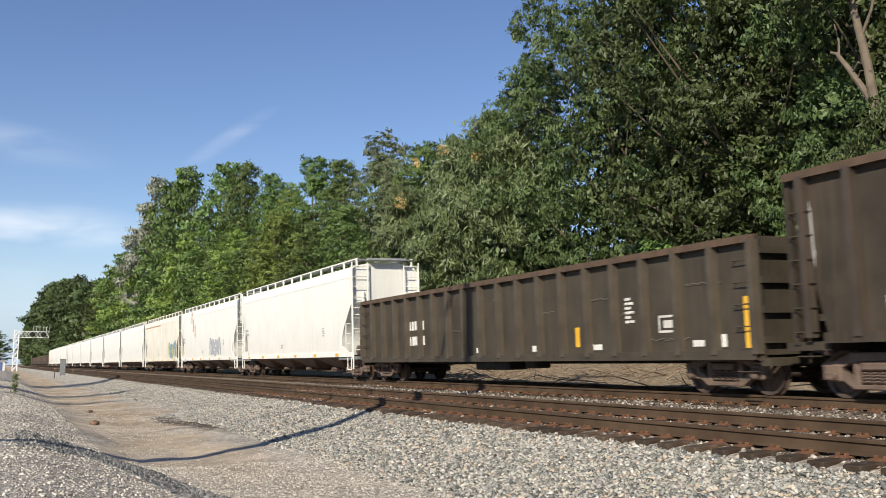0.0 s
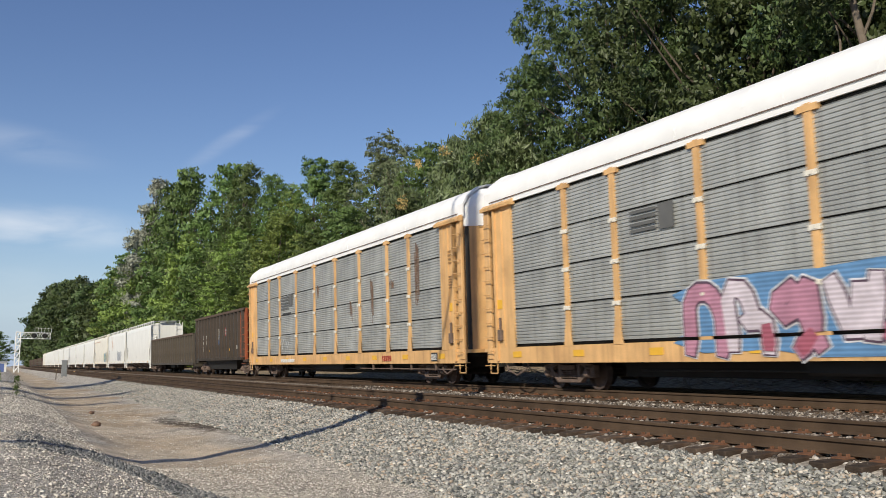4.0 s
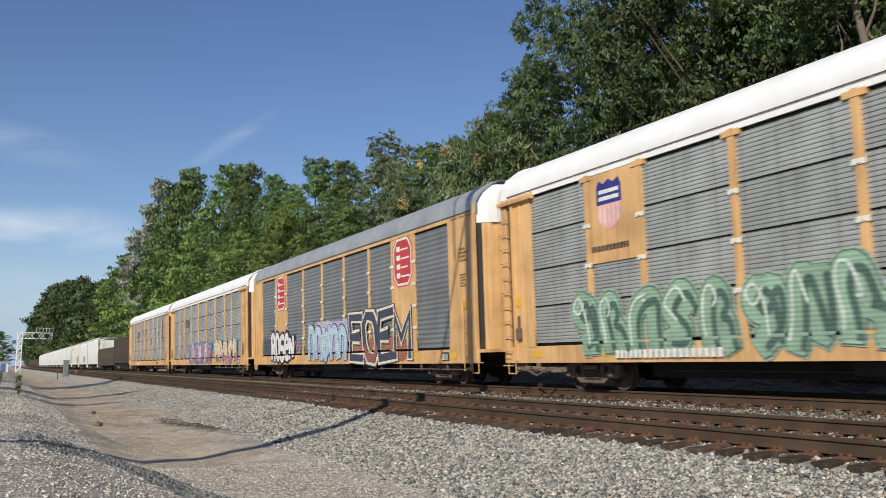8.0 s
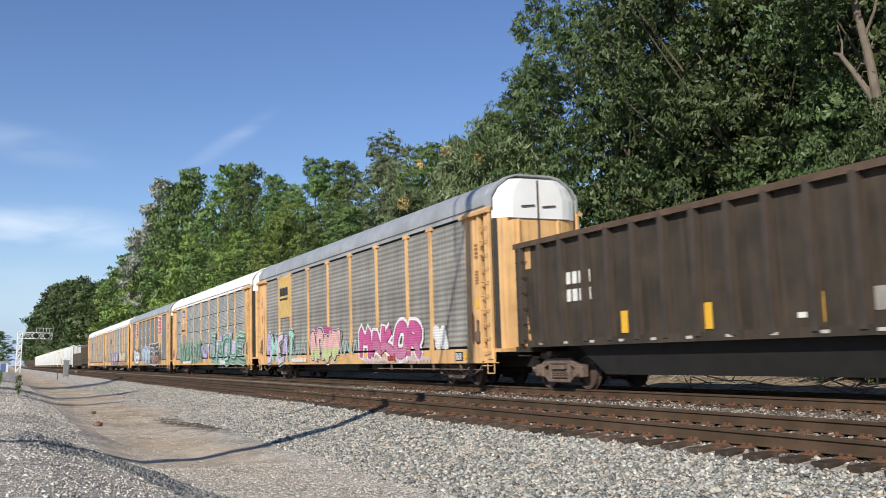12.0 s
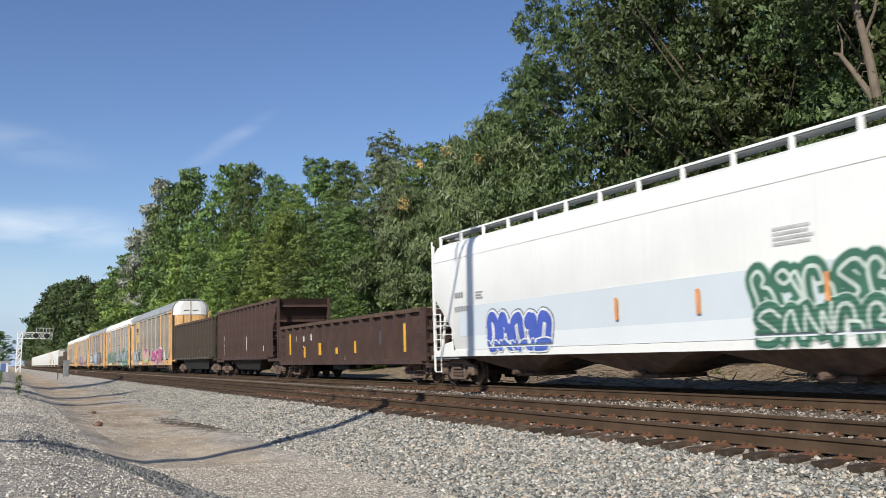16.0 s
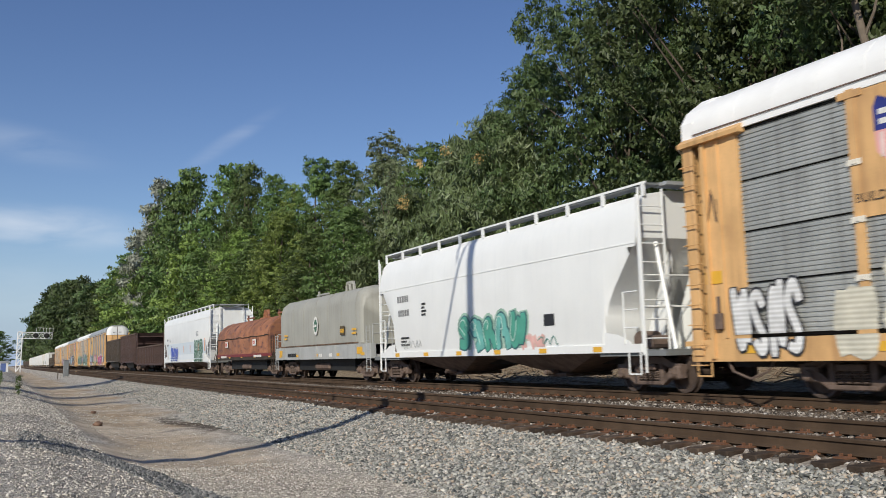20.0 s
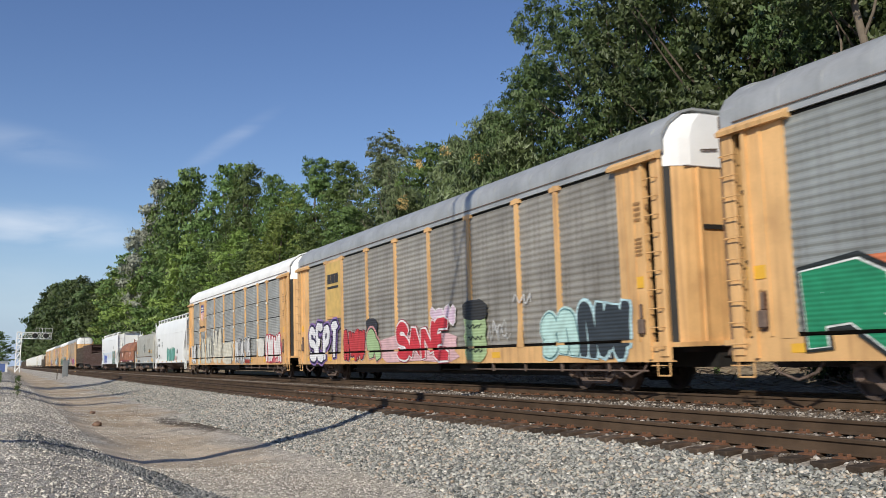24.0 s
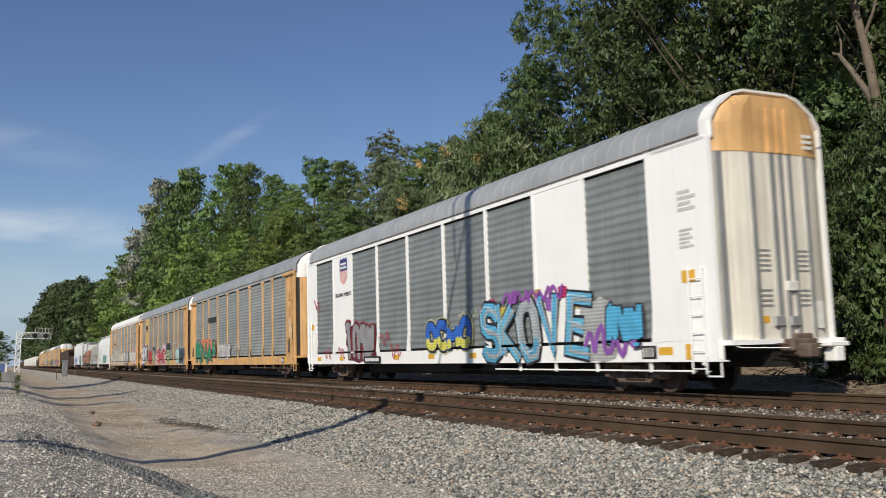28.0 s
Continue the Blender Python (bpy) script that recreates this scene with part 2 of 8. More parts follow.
def paint(color, ribbed=False):
    """Sprayed or stencilled paint of any colour; ribbed where it lies over pressed screens."""
    key = (*(round(c, 3) for c in color), ribbed)
    if key not in PAINTS:
        m = PAINTS[key] = mat("sprayed_paint", color, 0.55, 0, 0.22, 2.5, 35)
        if ribbed:
            n, l = m.node_tree.nodes, m.node_tree.links
            co, wv, bp = n.new("ShaderNodeTexCoord"), n.new("ShaderNodeTexWave"), n.new("ShaderNodeBump")
            wv.bands_direction = "Z"
            wv.inputs["Scale"].default_value = 3.7
            bp.inputs["Strength"].default_value, bp.inputs["Distance"].default_value = 0.45, 0.014
            l.new(co.outputs["Object"], wv.inputs["Vector"])
            l.new(wv.outputs["Fac"], bp.inputs["Height"])
            l.new(bp.outputs[0], n["Principled BSDF"].inputs["Normal"])
    return PAINTS[key]


# ---- mesh helpers ----
def mesh_ob(name, bm, material, parent=None, label=""):
    me = bpy.data.meshes.new(name)
    bm.to_mesh(me)
    bm.free()
    me.materials.append(material)
    ob = new(name, me)
    ob.parent = parent
    if label:
        ob["label"] = label
    return ob


def part(name, bm, material, parent, label=""):
    return mesh_ob(name, bm, material, parent, label)


def box(bm, x0, x1, y0, y1, z0, z1, bevel=0.0):
    r = bmesh.ops.create_cube(bm, size=1, matrix=Matrix.Translation(((x0 + x1) / 2, (y0 + y1) / 2, (z0 + z1) / 2))
                              @ Matrix.Diagonal((abs(x1 - x0), abs(y1 - y0), abs(z1 - z0), 1)))
    if bevel:
        es = list({e for v in r["verts"] for e in v.link_edges})
        bmesh.ops.bevel(bm, geom=es, offset=bevel, segments=1, affect="EDGES")
    return bm


def boxes(*rows, bevel=0.0):
    bm = bmesh.new()
    for r in rows:
        box(bm, *r, bevel=bevel)
    return bm


def prism(bm, outline, x0, x1):
    """A closed outline of (y, z) drawn along x."""
    a = [bm.verts.new((x0, y, z)) for y, z in outline]
    b = [bm.verts.new((x1, y, z)) for y, z in outline]
    k = len(outline)
    for i in range(k):
        bm.faces.new((a[i], a[(i + 1) % k], b[(i + 1) % k], b[i]))
    bm.faces.new(a[::-1])
    bm.faces.new(b)
    bmesh.ops.recalc_face_normals(bm, faces=bm.faces[:])
    return bm


def loft(bm, sections, closed=True):
    """Joins outlines of equal length, a list of lists of 3D points."""
    rings = [[bm.verts.new(p) for p in s] for s in sections]
    k = len(rings[0])
    for a, b in zip(rings, rings[1:]):
        for i in range(k if closed else k - 1):
            bm.faces.new((a[i], a[(i + 1) % k], b[(i + 1) % k], b[i]))
    if closed:
        bm.faces.new(rings[0][::-1])
        bm.faces.new(rings[-1])
    bmesh.ops.recalc_face_normals(bm, faces=bm.faces[:])
    return bm


def rod(bm, a, b, r0, r1=None, seg=8):
    """A round bar from a to b."""
    a, b = Vector(a), Vector(b)
    d = b - a
    m = Matrix.Translation((a + b) / 2) @ d.to_track_quat("Z", "Y").to_matrix().to_4x4()
    bmesh.ops.create_cone(bm, cap_ends=True, segments=seg, radius1=r0, radius2=r1 if r1 is not None else r0, depth=d.length, matrix=m)
    return bm


def rods(*rows, seg=6):
    bm = bmesh.new()
    for r in rows:
        rod(bm, *r, seg=seg)
    return bm


def limb(bm, pts, r0, r1, seg=8):
    rings = []
    n = len(pts)
    for i, p in enumerate(pts):
        p = Vector(p)
        a, b = Vector(pts[max(0, i - 1)]), Vector(pts[min(n - 1, i + 1)])
        q = (b - a).to_track_quat("Z", "Y")
        r = r0 + (r1 - r0) * i / (n - 1)
        rings.append([bm.verts.new(p + q @ Vector((r * math.cos(6.2832 * k / seg), r * math.sin(6.2832 * k / seg), 0))) for k in range(seg)])
    for a, b in zip(rings, rings[1:]):
        for k in range(seg):
            bm.faces.new((a[k], a[(k + 1) % seg], b[(k + 1) % seg], b[k]))


def empty(name, label, category, group="", m=None):
    e = new(name)
    e.empty_display_size = 0.5
    if m is not None:
        e.matrix_basis = m
    return tagged(e, label, category, group)


GLYPHS = {}


def text_mesh(word, size, depth=0.004, fat=0.0):
    """A copy of lettering made early on."""
    return GLYPHS[(word, size, depth, fat)].copy()


def make_glyph(word, size, depth, fat):
    """Lettering in the built-in font, standing in the x-z plane and facing -y."""
    cu = bpy.data.curves.new("lettering", "FONT")
    cu.body, cu.size, cu.extrude, cu.offset = word, size, depth, fat
    cu.resolution_u = 2
    cu.align_x = "CENTER"
    tmp = new("lettering_tmp", cu)
    me = bpy.data.meshes.new_from_object(tmp.evaluated_get(bpy.context.evaluated_depsgraph_get()))
    bpy.data.objects.remove(tmp)
    me.transform(Matrix.Rotation(radians(90), 4, "X"))
    return me


GLYPHS[("BUILDING AMERICA", 0.22, 0.004, 0.0)] = make_glyph("BUILDING AMERICA", 0.22, 0.004, 0.0)

# ---- ground: one sheet with the dirt lane, the gravel banks and the track bed ----
PROFILE = [(-3000, -1.2), (-60, -0.7), (-3, -0.6), (-0.4, -0.54), (0.5, -0.6), (1.2, -0.81), (2.2, -1.07), (3.2, -1.13), (4.25, -1.1),
           (5.6, -1.0), (6.9, -0.81), (7.6, -0.66), (8.0, -0.59), (8.25, -0.53), (8.6, -0.478), (10.1, -0.368), (10.5, -0.36), (11.0, -0.37), (12.6, -0.265), (13.4, -0.212),
           (15.0, -0.16), (15.8, -0.2), (17.4, -0.35), (20, -0.02), (23, 0.42), (26, 0.9), (32, 1.9), (40, 2.4), (80, 4), (3000, 10)]
PY, PZ = np.array([p[0] for p in PROFILE]), np.array([p[1] for p in PROFILE])


def ground_z(x, y):
    return np.interp(y, PY, PZ)


gx = np.concatenate([[-3000, -1800, -1000, -600, -400, -300, -230, -180, -150], np.arange(-130, -40, 2.0), np.arange(-40, 12, 0.25),
                     np.arange(12, 60, 4.0), [80, 130, 300, 800, 3000]])
gy = np.concatenate([[-3000, -1000, -300, -100, -50, -25, -12, -8], np.arange(-6, -1, 0.5), np.arange(-1, 18, 0.2), np.arange(18, 30, 0.6),
                     [32, 36, 40, 50, 70, 110, 200, 500, 1200, 3000]])
GX, GY = np.meshgrid(gx, gy, indexing="ij")
GZ = ground_z(GX, GY)
for i in range(GX.shape[0]):
    for j in range(GX.shape[1]):
        x, y = GX[i, j], GY[i, j]
        if -130 < x < 15 and -8 < y < 30:
            bed = 0.35 if 7.8 < y < 16 else 1.0
            GZ[i, j] += bed * (0.07 * noise.noise((x * 0.25, y * 0.3, 3)) + 0.035 * noise.noise((x * 0.9, y * 1.1, 7)) + 0.012 * noise.noise((x * 3, y * 3.3, 1)))


def grid_mesh(name, X, Y, Z):
    nx, ny = X.shape
    me = bpy.data.meshes.new(name)
    idx = np.arange(nx * ny).reshape(nx, ny)
    f = np.stack([idx[:-1, :-1], idx[1:, :-1], idx[1:, 1:], idx[:-1, 1:]], -1).reshape(-1, 4)
    me.from_pydata(np.stack([X, Y, Z], -1).reshape(-1, 3).tolist(), [], f.tolist())
    for p in me.polygons:
        p.use_smooth = True
    return me


def ground_material():
    m = bpy.data.materials.new("gravel_and_dirt")
    m.use_nodes = True
    n, l = m.node_tree.nodes, m.node_tree.links
    b = n["Principled BSDF"]
    b.inputs["Roughness"].default_value = 0.95
    b.inputs["Specular IOR Level"].default_value = 0.2
    co = n.new("ShaderNodeTexCoord")
    sep = n.new("ShaderNodeSeparateXYZ")
    l.new(co.outputs["Object"], sep.inputs[0])
    big = n.new("ShaderNodeTexNoise")
    big.inputs["Scale"].default_value, big.inputs["Detail"].default_value = 0.35, 6
    l.new(co.outputs["Object"], big.inputs["Vector"])
    vor = n.new("ShaderNodeTexVoronoi")
    vor.inputs["Scale"].default_value = 22
    l.new(co.outputs["Object"], vor.inputs["Vector"])
    vor2 = n.new("ShaderNodeTexVoronoi")
    vor2.inputs["Scale"].default_value = 60
    l.new(co.outputs["Object"], vor2.inputs["Vector"])
    # stone colour per cell
    cell = n.new("ShaderNodeSeparateColor")
    l.new(vor.outputs["Color"], cell.inputs[0])
    ramp = n.new("ShaderNodeValToRGB")
    els = ramp.color_ramp.elements
    els[0].color, els[1].color = (0.23, 0.21, 0.185, 1), (0.6, 0.555, 0.485, 1)
    e = els.new(0.5)
    e.color = (0.42, 0.385, 0.335, 1)
    l.new(cell.outputs[0], ramp.inputs[0])
    # dirt colour
    dirt = n.new("ShaderNodeValToRGB")
    de = dirt.color_ramp.elements
    de[0].position, de[1].position = 0.35, 0.65
    de[0].color, de[1].color = (0.40, 0.305, 0.205, 1), (0.55, 0.465, 0.36, 1)
    l.new(big.outputs[0], dirt.inputs[0])
    # lane: a band across y, edges broken by noise
    wob = n.new("ShaderNodeMath")
    wob.operation = "MULTIPLY_ADD"
    l.new(big.outputs[0], wob.inputs[0])
    wob.inputs[1].default_value = 4.0
    l.new(sep.outputs["Y"], wob.inputs[2])
    lo, hi = n.new("ShaderNodeMapRange"), n.new("ShaderNodeMapRange")
    lo.inputs[1].default_value, lo.inputs[2].default_value = 3.2, 4.4
    hi.inputs[1].default_value, hi.inputs[2].default_value = 7.4, 6.2
    l.new(wob.outputs[0], lo.inputs[0])
    l.new(wob.outputs[0], hi.inputs[0])
    band = n.new("ShaderNodeMath")
    band.operation = "MULTIPLY"
    l.new(lo.outputs[0], band.inputs[0])
    l.new(hi.outputs[0], band.inputs[1])
    away, fade = n.new("ShaderNodeMapRange"), n.new("ShaderNodeMath")
    away.inputs[1].default_value, away.inputs[2].default_value = -11.0, -17.0
    fade.operation = "MULTIPLY"
    l.new(sep.outputs["X"], away.inputs[0])
    l.new(band.outputs[0], fade.inputs[0])
    l.new(away.outputs[0], fade.inputs[1])
    mix = n.new("ShaderNodeMix")
    mix.data_type = "RGBA"
    l.new(fade.outputs[0], mix.inputs[0])
    l.new(ramp.outputs[0], mix.inputs[6])
    l.new(dirt.outputs[0], mix.inputs[7])
    # an old oil stain on the lane, and clods and patches that show from afar
    mp, ln, st = n.new("ShaderNodeMapping"), n.new("ShaderNodeVectorMath"), n.new("ShaderNodeMapRange")
    mp.vector_type = "TEXTURE"
    mp.inputs["Location"].default_value, mp.inputs["Rotation"].default_value, mp.inputs["Scale"].default_value = (-25.4, 4.72, -1.1), (0, 0, 0.09), (4.2, 0.42, 5)
    ln.operation = "LENGTH"
    l.new(co.outputs["Object"], mp.inputs[0])
    l.new(mp.outputs[0], ln.inputs[0])
    clod = n.new("ShaderNodeTexNoise")
    clod.inputs["Scale"].default_value, clod.inputs["Detail"].default_value, clod.inputs["Roughness"].default_value = 1.3, 9, 0.75
    l.new(co.outputs["Object"], clod.inputs["Vector"])
    br = n.new("ShaderNodeMath")
    br.operation = "MULTIPLY_ADD"
    l.new(clod.outputs[0], br.inputs[0])
    br.inputs[1].default_value = 2.2
    l.new(ln.outputs["Value"], br.inputs[2])
    st.inputs[1].default_value, st.inputs[2].default_value, st.inputs[3].default_value, st.inputs[4].default_value = 1.7, 2.5, 0.9, 0.0
    l.new(br.outputs[0], st.inputs[0])
    stain = n.new("ShaderNodeMix")
    stain.data_type = "RGBA"
    l.new(st.outputs[0], stain.inputs[0])
    l.new(mix.outputs[2], stain.inputs[6])
    stain.inputs[7].default_value = (0.085, 0.066, 0.05, 1)
    patch, ph = n.new("ShaderNodeHueSaturation"), n.new("ShaderNodeMapRange")
    ph.inputs[1].default_value, ph.inputs[2].default_value, ph.inputs[3].default_value, ph.inputs[4].default_value = 0.3, 0.7, 0.55, 1.4
    l.new(clod.outputs[0], ph.inputs[0])
    l.new(ph.outputs[0], patch.inputs["Value"])
    l.new(stain.outputs[2], patch.inputs["Color"])
    # soiled bed under the tracks
    b0, b1, bb, bed = n.new("ShaderNodeMapRange"), n.new("ShaderNodeMapRange"), n.new("ShaderNodeMath"), n.new("ShaderNodeMix")
    b0.inputs[1].default_value, b0.inputs[2].default_value = 7.9, 8.5
    b1.inputs[1].default_value, b1.inputs[2].default_value = 16.2, 15.4
    bb.operation, bed.data_type = "MULTIPLY", "RGBA"
    l.new(sep.outputs["Y"], b0.inputs[0])
    l.new(sep.outputs["Y"], b1.inputs[0])
    l.new(b0.outputs[0], bb.inputs[0])
    l.new(b1.outputs[0], bb.inputs[1])
    l.new(bb.outputs[0], bed.inputs[0])
    l.new(patch.outputs[0], bed.inputs[6])
    soil = n.new("ShaderNodeMix")
    soil.data_type = "RGBA"
    soil.inputs[6].default_value, soil.inputs[7].default_value = (0.1, 0.075, 0.055, 1), (0.36, 0.3, 0.24, 1)
    l.new(cell.outputs[0], soil.inputs[0])
    l.new(soil.outputs[2], bed.inputs[7])
    # woodland floor beyond the line
    wood = n.new("ShaderNodeMapRange")
    wood.inputs[1].default_value, wood.inputs[2].default_value = 16.5, 19
    l.new(sep.outputs["Y"], wood.inputs[0])
    mix2 = n.new("ShaderNodeMix")
    mix2.data_type = "RGBA"
    l.new(wood.outputs[0], mix2.inputs[0])
    l.new(bed.outputs[2], mix2.inputs[6])
    fl = n.new("ShaderNodeValToRGB")
    fe = fl.color_ramp.elements
    fe[0].position, fe[1].position = 0.35, 0.7
    fe[0].color, fe[1].color = (0.17, 0.125, 0.085, 1), (0.42, 0.345, 0.25, 1)
    nz = n.new("ShaderNodeTexNoise")
    nz.inputs["Scale"].default_value, nz.inputs["Detail"].default_value = 5, 6
    l.new(co.outputs["Object"], nz.inputs["Vector"])
    l.new(nz.outputs[0], fl.inputs[0])
    l.new(fl.outputs[0], mix2.inputs[7])
    l.new(mix2.outputs[2], b.inputs["Base Color"])
    bp = n.new("ShaderNodeBump")
    bp.inputs["Strength"].default_value, bp.inputs["Distance"].default_value = 0.6, 0.03
    add = n.new("ShaderNodeMath")
    add.operation = "ADD"
    l.new(vor.outputs["Distance"], add.inputs[0])
    l.new(vor2.outputs["Distance"], add.inputs[1])
    l.new(add.outputs[0], bp.inputs["Height"])
    l.new(bp.outputs[0], b.inputs["Normal"])
    return m


ground_me = grid_mesh("ground", GX, GY, GZ)
ground_me.materials.append(ground_material())
ground = tagged(new("ground", ground_me), "pale gravel and tan dirt lane beside the tracks", "ground", kind="structure")

# ---- tracks ----
# near track: centre y, height of the rail tops, lean towards the camera
TRACKS = {"near": (9.335, -0.208, 4.27), "far": (14.128, 0.030, 2.31)}
RAIL_OUT = [(-0.07, -0.178), (0.07, -0.178), (0.07, -0.165), (0.012, -0.148), (0.009, -0.05), (0.036, -0.04), (0.036, -0.008), (0.028, 0.0),
            (-0.028, 0.0), (-0.036, -0.008), (-0.036, -0.04), (-0.009, -0.05), (-0.012, -0.148), (-0.07, -0.165)]


def track(which):
    y, z, lean = TRACKS[which]
    for side in (-0.7525, 0.7525):
        bm = bmesh.new()
        prism(bm, [(a + side, c) for a, c in RAIL_OUT], -1500, 300)
        rail = mesh_ob("rail", bm, M["rail"])
        rail.data.materials.append(M["rail_top"])
        for p in rail.data.polygons:
            if p.normal.z > 0.9 and p.center.z > -0.01:
                p.material_index = 1
        rail.matrix_basis = pose(0, y, z, lean)
        tagged(rail, "rusty brown steel rail with a worn top", "rail", "rails of the two tracks", "structure")


for w in TRACKS:
    track(w)

# ---- rolling stock: local x along the train (+x to the rear), -y towards the lane, z = 0 at the rail tops ----
SIDE = 1.52                      # half width over the sides
SHARED = {}


def shared(key, make):
    """Makes a mesh once and hands out its data."""
    if key not in SHARED:
        ob = make()
        SHARED[key] = ob.data
        bpy.data.objects.remove(ob)
    return SHARED[key]


def put(name, data, parent, m=None, label=""):
    ob = new(name, data)
    ob.parent = parent
    if m is not None:
        ob.matrix_basis = m
    if label:
        ob["label"] = label
    return ob


def wheel_mesh():
    bm = bmesh.new()
    prof = [(0.0, -0.07), (0.09, -0.07), (0.12, -0.03), (0.33, 0.0), (0.37, -0.05), (0.42, -0.055), (0.425, 0.045), (0.455, 0.055), (0.45, 0.085), (0.36, 0.085),
            (0.33, 0.03), (0.12, 0.04), (0.09, 0.08), (0.0, 0.08)]
    seg = 18
    secs = [[Vector((r * math.cos(2 * math.pi * k / seg), y, r * math.sin(2 * math.pi * k / seg))) for r, y in prof] for k in range(seg)]
    rings = [[bm.verts.new(p) for p in s] for s in secs]
    for a, b in zip(rings, rings[1:] + rings[:1]):
        for i in range(len(prof) - 1):
            bm.faces.new((a[i], a[i + 1], b[i + 1], b[i]))
    bmesh.ops.remove_doubles(bm, verts=bm.verts[:], dist=1e-4)
    bmesh.ops.recalc_face_normals(bm, faces=bm.faces[:])
    return mesh_ob("wheel", bm, M["wheel"])


def sideframe_mesh():
    """Cast side frame: arched top chord, columns round the open spring window, tension bars, axle boxes."""
    bm = boxes((-0.5, 0.5, -0.075, 0.075, 0.64, 0.8), (-0.5, -0.37, -0.075, 0.075, 0.24, 0.66), (0.37, 0.5, -0.075, 0.075, 0.24, 0.66), (-0.52, 0.52, -0.09, 0.09, 0.17, 0.26), bevel=0.02)
    for s in (-1, 1):
        for (xa, za, xb, zb, t) in ((0.45, 0.74, 0.8, 0.6, 0.075), (0.8, 0.6, 1.14, 0.56, 0.06), (0.46, 0.24, 0.78, 0.44, 0.065)):
            pa, pb = Vector((s * xa, 0, za)), Vector((s * xb, 0, zb))
            d = (pb - pa).normalized()
            up = Vector((-d.z, 0, d.x)) * t
            side = Vector((0, 0.07, 0))
            q = [pa - up - side, pa + up - side, pa + up + side, pa - up + side]
            r = [pb - up - side, pb + up - side, pb + up + side, pb - up + side]
            loft(bm, [q, r])
        box(bm, s * 0.9 - 0.17, s * 0.9 + 0.17, -0.1, 0.08, 0.3, 0.6, 0.03)
        box(bm, s * 1.08 - 0.05, s * 1.08 + 0.05, -0.07, 0.07, 0.33, 0.56)
    box(bm, -0.3, 0.3, -0.13, 0.0, 0.5, 0.63, 0.02)
    bmesh.ops.recalc_face_normals(bm, faces=bm.faces[:])
    return mesh_ob("sideframe", bm, M["truck"])


def springs_mesh():
    bm = bmesh.new()
    limb(bm, [(0.075 * math.cos(k * 1.2), -0.02 + 0.075 * math.sin(k * 1.2), 0.265 + 0.0095 * k) for k in range(26)], 0.02, 0.02, 4)
    return mesh_ob("spring", bm, M["truck"])


def bolster_mesh():
    return mesh_ob("truck", boxes((-0.2, 0.2, -0.85, 0.85, 0.45, 0.68), (-0.4, 0.4, -0.4, 0.4, 0.6, 0.74), (-0.85, -0.75, -0.7, 0.7, 0.3, 0.42),
                                  (0.75, 0.85, -0.7, 0.7, 0.3, 0.42), bevel=0.02), M["truck"])


def cap_mesh():
    bm = bmesh.new()
    rod(bm, (0, 0.03, 0), (0, -0.07, 0), 0.12, 0.09, seg=12)
    for k in range(3):
        a = k * 2.094 + 0.5
        rod(bm, (0.055 * math.cos(a), -0.06, 0.055 * math.sin(a)), (0.055 * math.cos(a), -0.09, 0.055 * math.sin(a)), 0.018, seg=6)
    return mesh_ob("bearing_cap", bm, M["truck"])


def axle_mesh():
    return mesh_ob("axle", rods(((0, -1.0, 0), (0, 1.0, 0), 0.085), seg=10), M["wheel"])


def truck(car, x):
    t = put("truck", shared("bolster", bolster_mesh), car, Matrix.Translation((x, 0, 0)), "rust-brown cast steel truck")
    for s in (-1, 1):
        put("sideframe", shared("sideframe", sideframe_mesh), t, Matrix.Translation((0, s * 1.0, 0)))
        for x in (-0.27, -0.09, 0.09, 0.27) if s < 0 else ():
            put("spring", shared("springs", springs_mesh), t, Matrix.Translation((x, s * 1.0, 0)))
        put("axle", shared("axle", axle_mesh), t, Matrix.Translation((s * 0.9, 0, 0.42)))
        for k in (-1, 1):
            put("wheel", shared("wheel", wheel_mesh), t, Matrix.Translation((k * 0.9, s * 0.75, 0.42)) @ Matrix.Rotation(0 if s < 0 else math.pi, 4, "Z"))
            if s < 0:
                put("bearing_cap", shared("cap", cap_mesh), t, Matrix.Translation((k * 0.9, s * 1.11, 0.42)) @ Matrix.Rotation(0 if s < 0 else math.pi, 4, "Z"))


def coupler(car, x, s):
    def make():
        bm = boxes((-0.5, 0.35, -0.09, 0.09, 0.76, 0.96), (0.3, 0.6, -0.16, 0.12, 0.72, 1.0), (-0.6, -0.4, -0.25, 0.25, 0.66, 1.02), bevel=0.03)
        rod(bm, (0.1, -0.5, 1.0), (0.1, 0.2, 0.98), 0.018, seg=6)
        return mesh_ob("coupler", bm, M["truck"])
    put("coupler", shared("coupler", make), car, Matrix.Translation((x, 0, 0)) @ Matrix.Rotation(0 if s > 0 else math.pi, 4, "Z"))


def limb_mesh(pts, r, seg=6):
    bm = bmesh.new()
    limb(bm, pts, r, r, seg)
    return bm


def ladder(car, x0, x1, y, z0, z1, step, material, out=0.09):
    """Two stiles and rungs standing off a side wall."""
    s = -1 if y < 0 else 1
    rows = [((x, y + s * out, z0), (x, y + s * out, z1), 0.018) for x in (x0, x1)]
    z = z0 + 0.1
    while z < z1:
        rows.append(((x0, y + s * out, z), (x1, y + s * out, z), 0.013))
        z += step
    for zz in (z0 + 0.05, z1 - 0.05):
        rows += [((x, y, zz), (x, y + s * out, zz), 0.013) for x in (x0, x1)]
    part("ladder", rods(*rows), material, car)


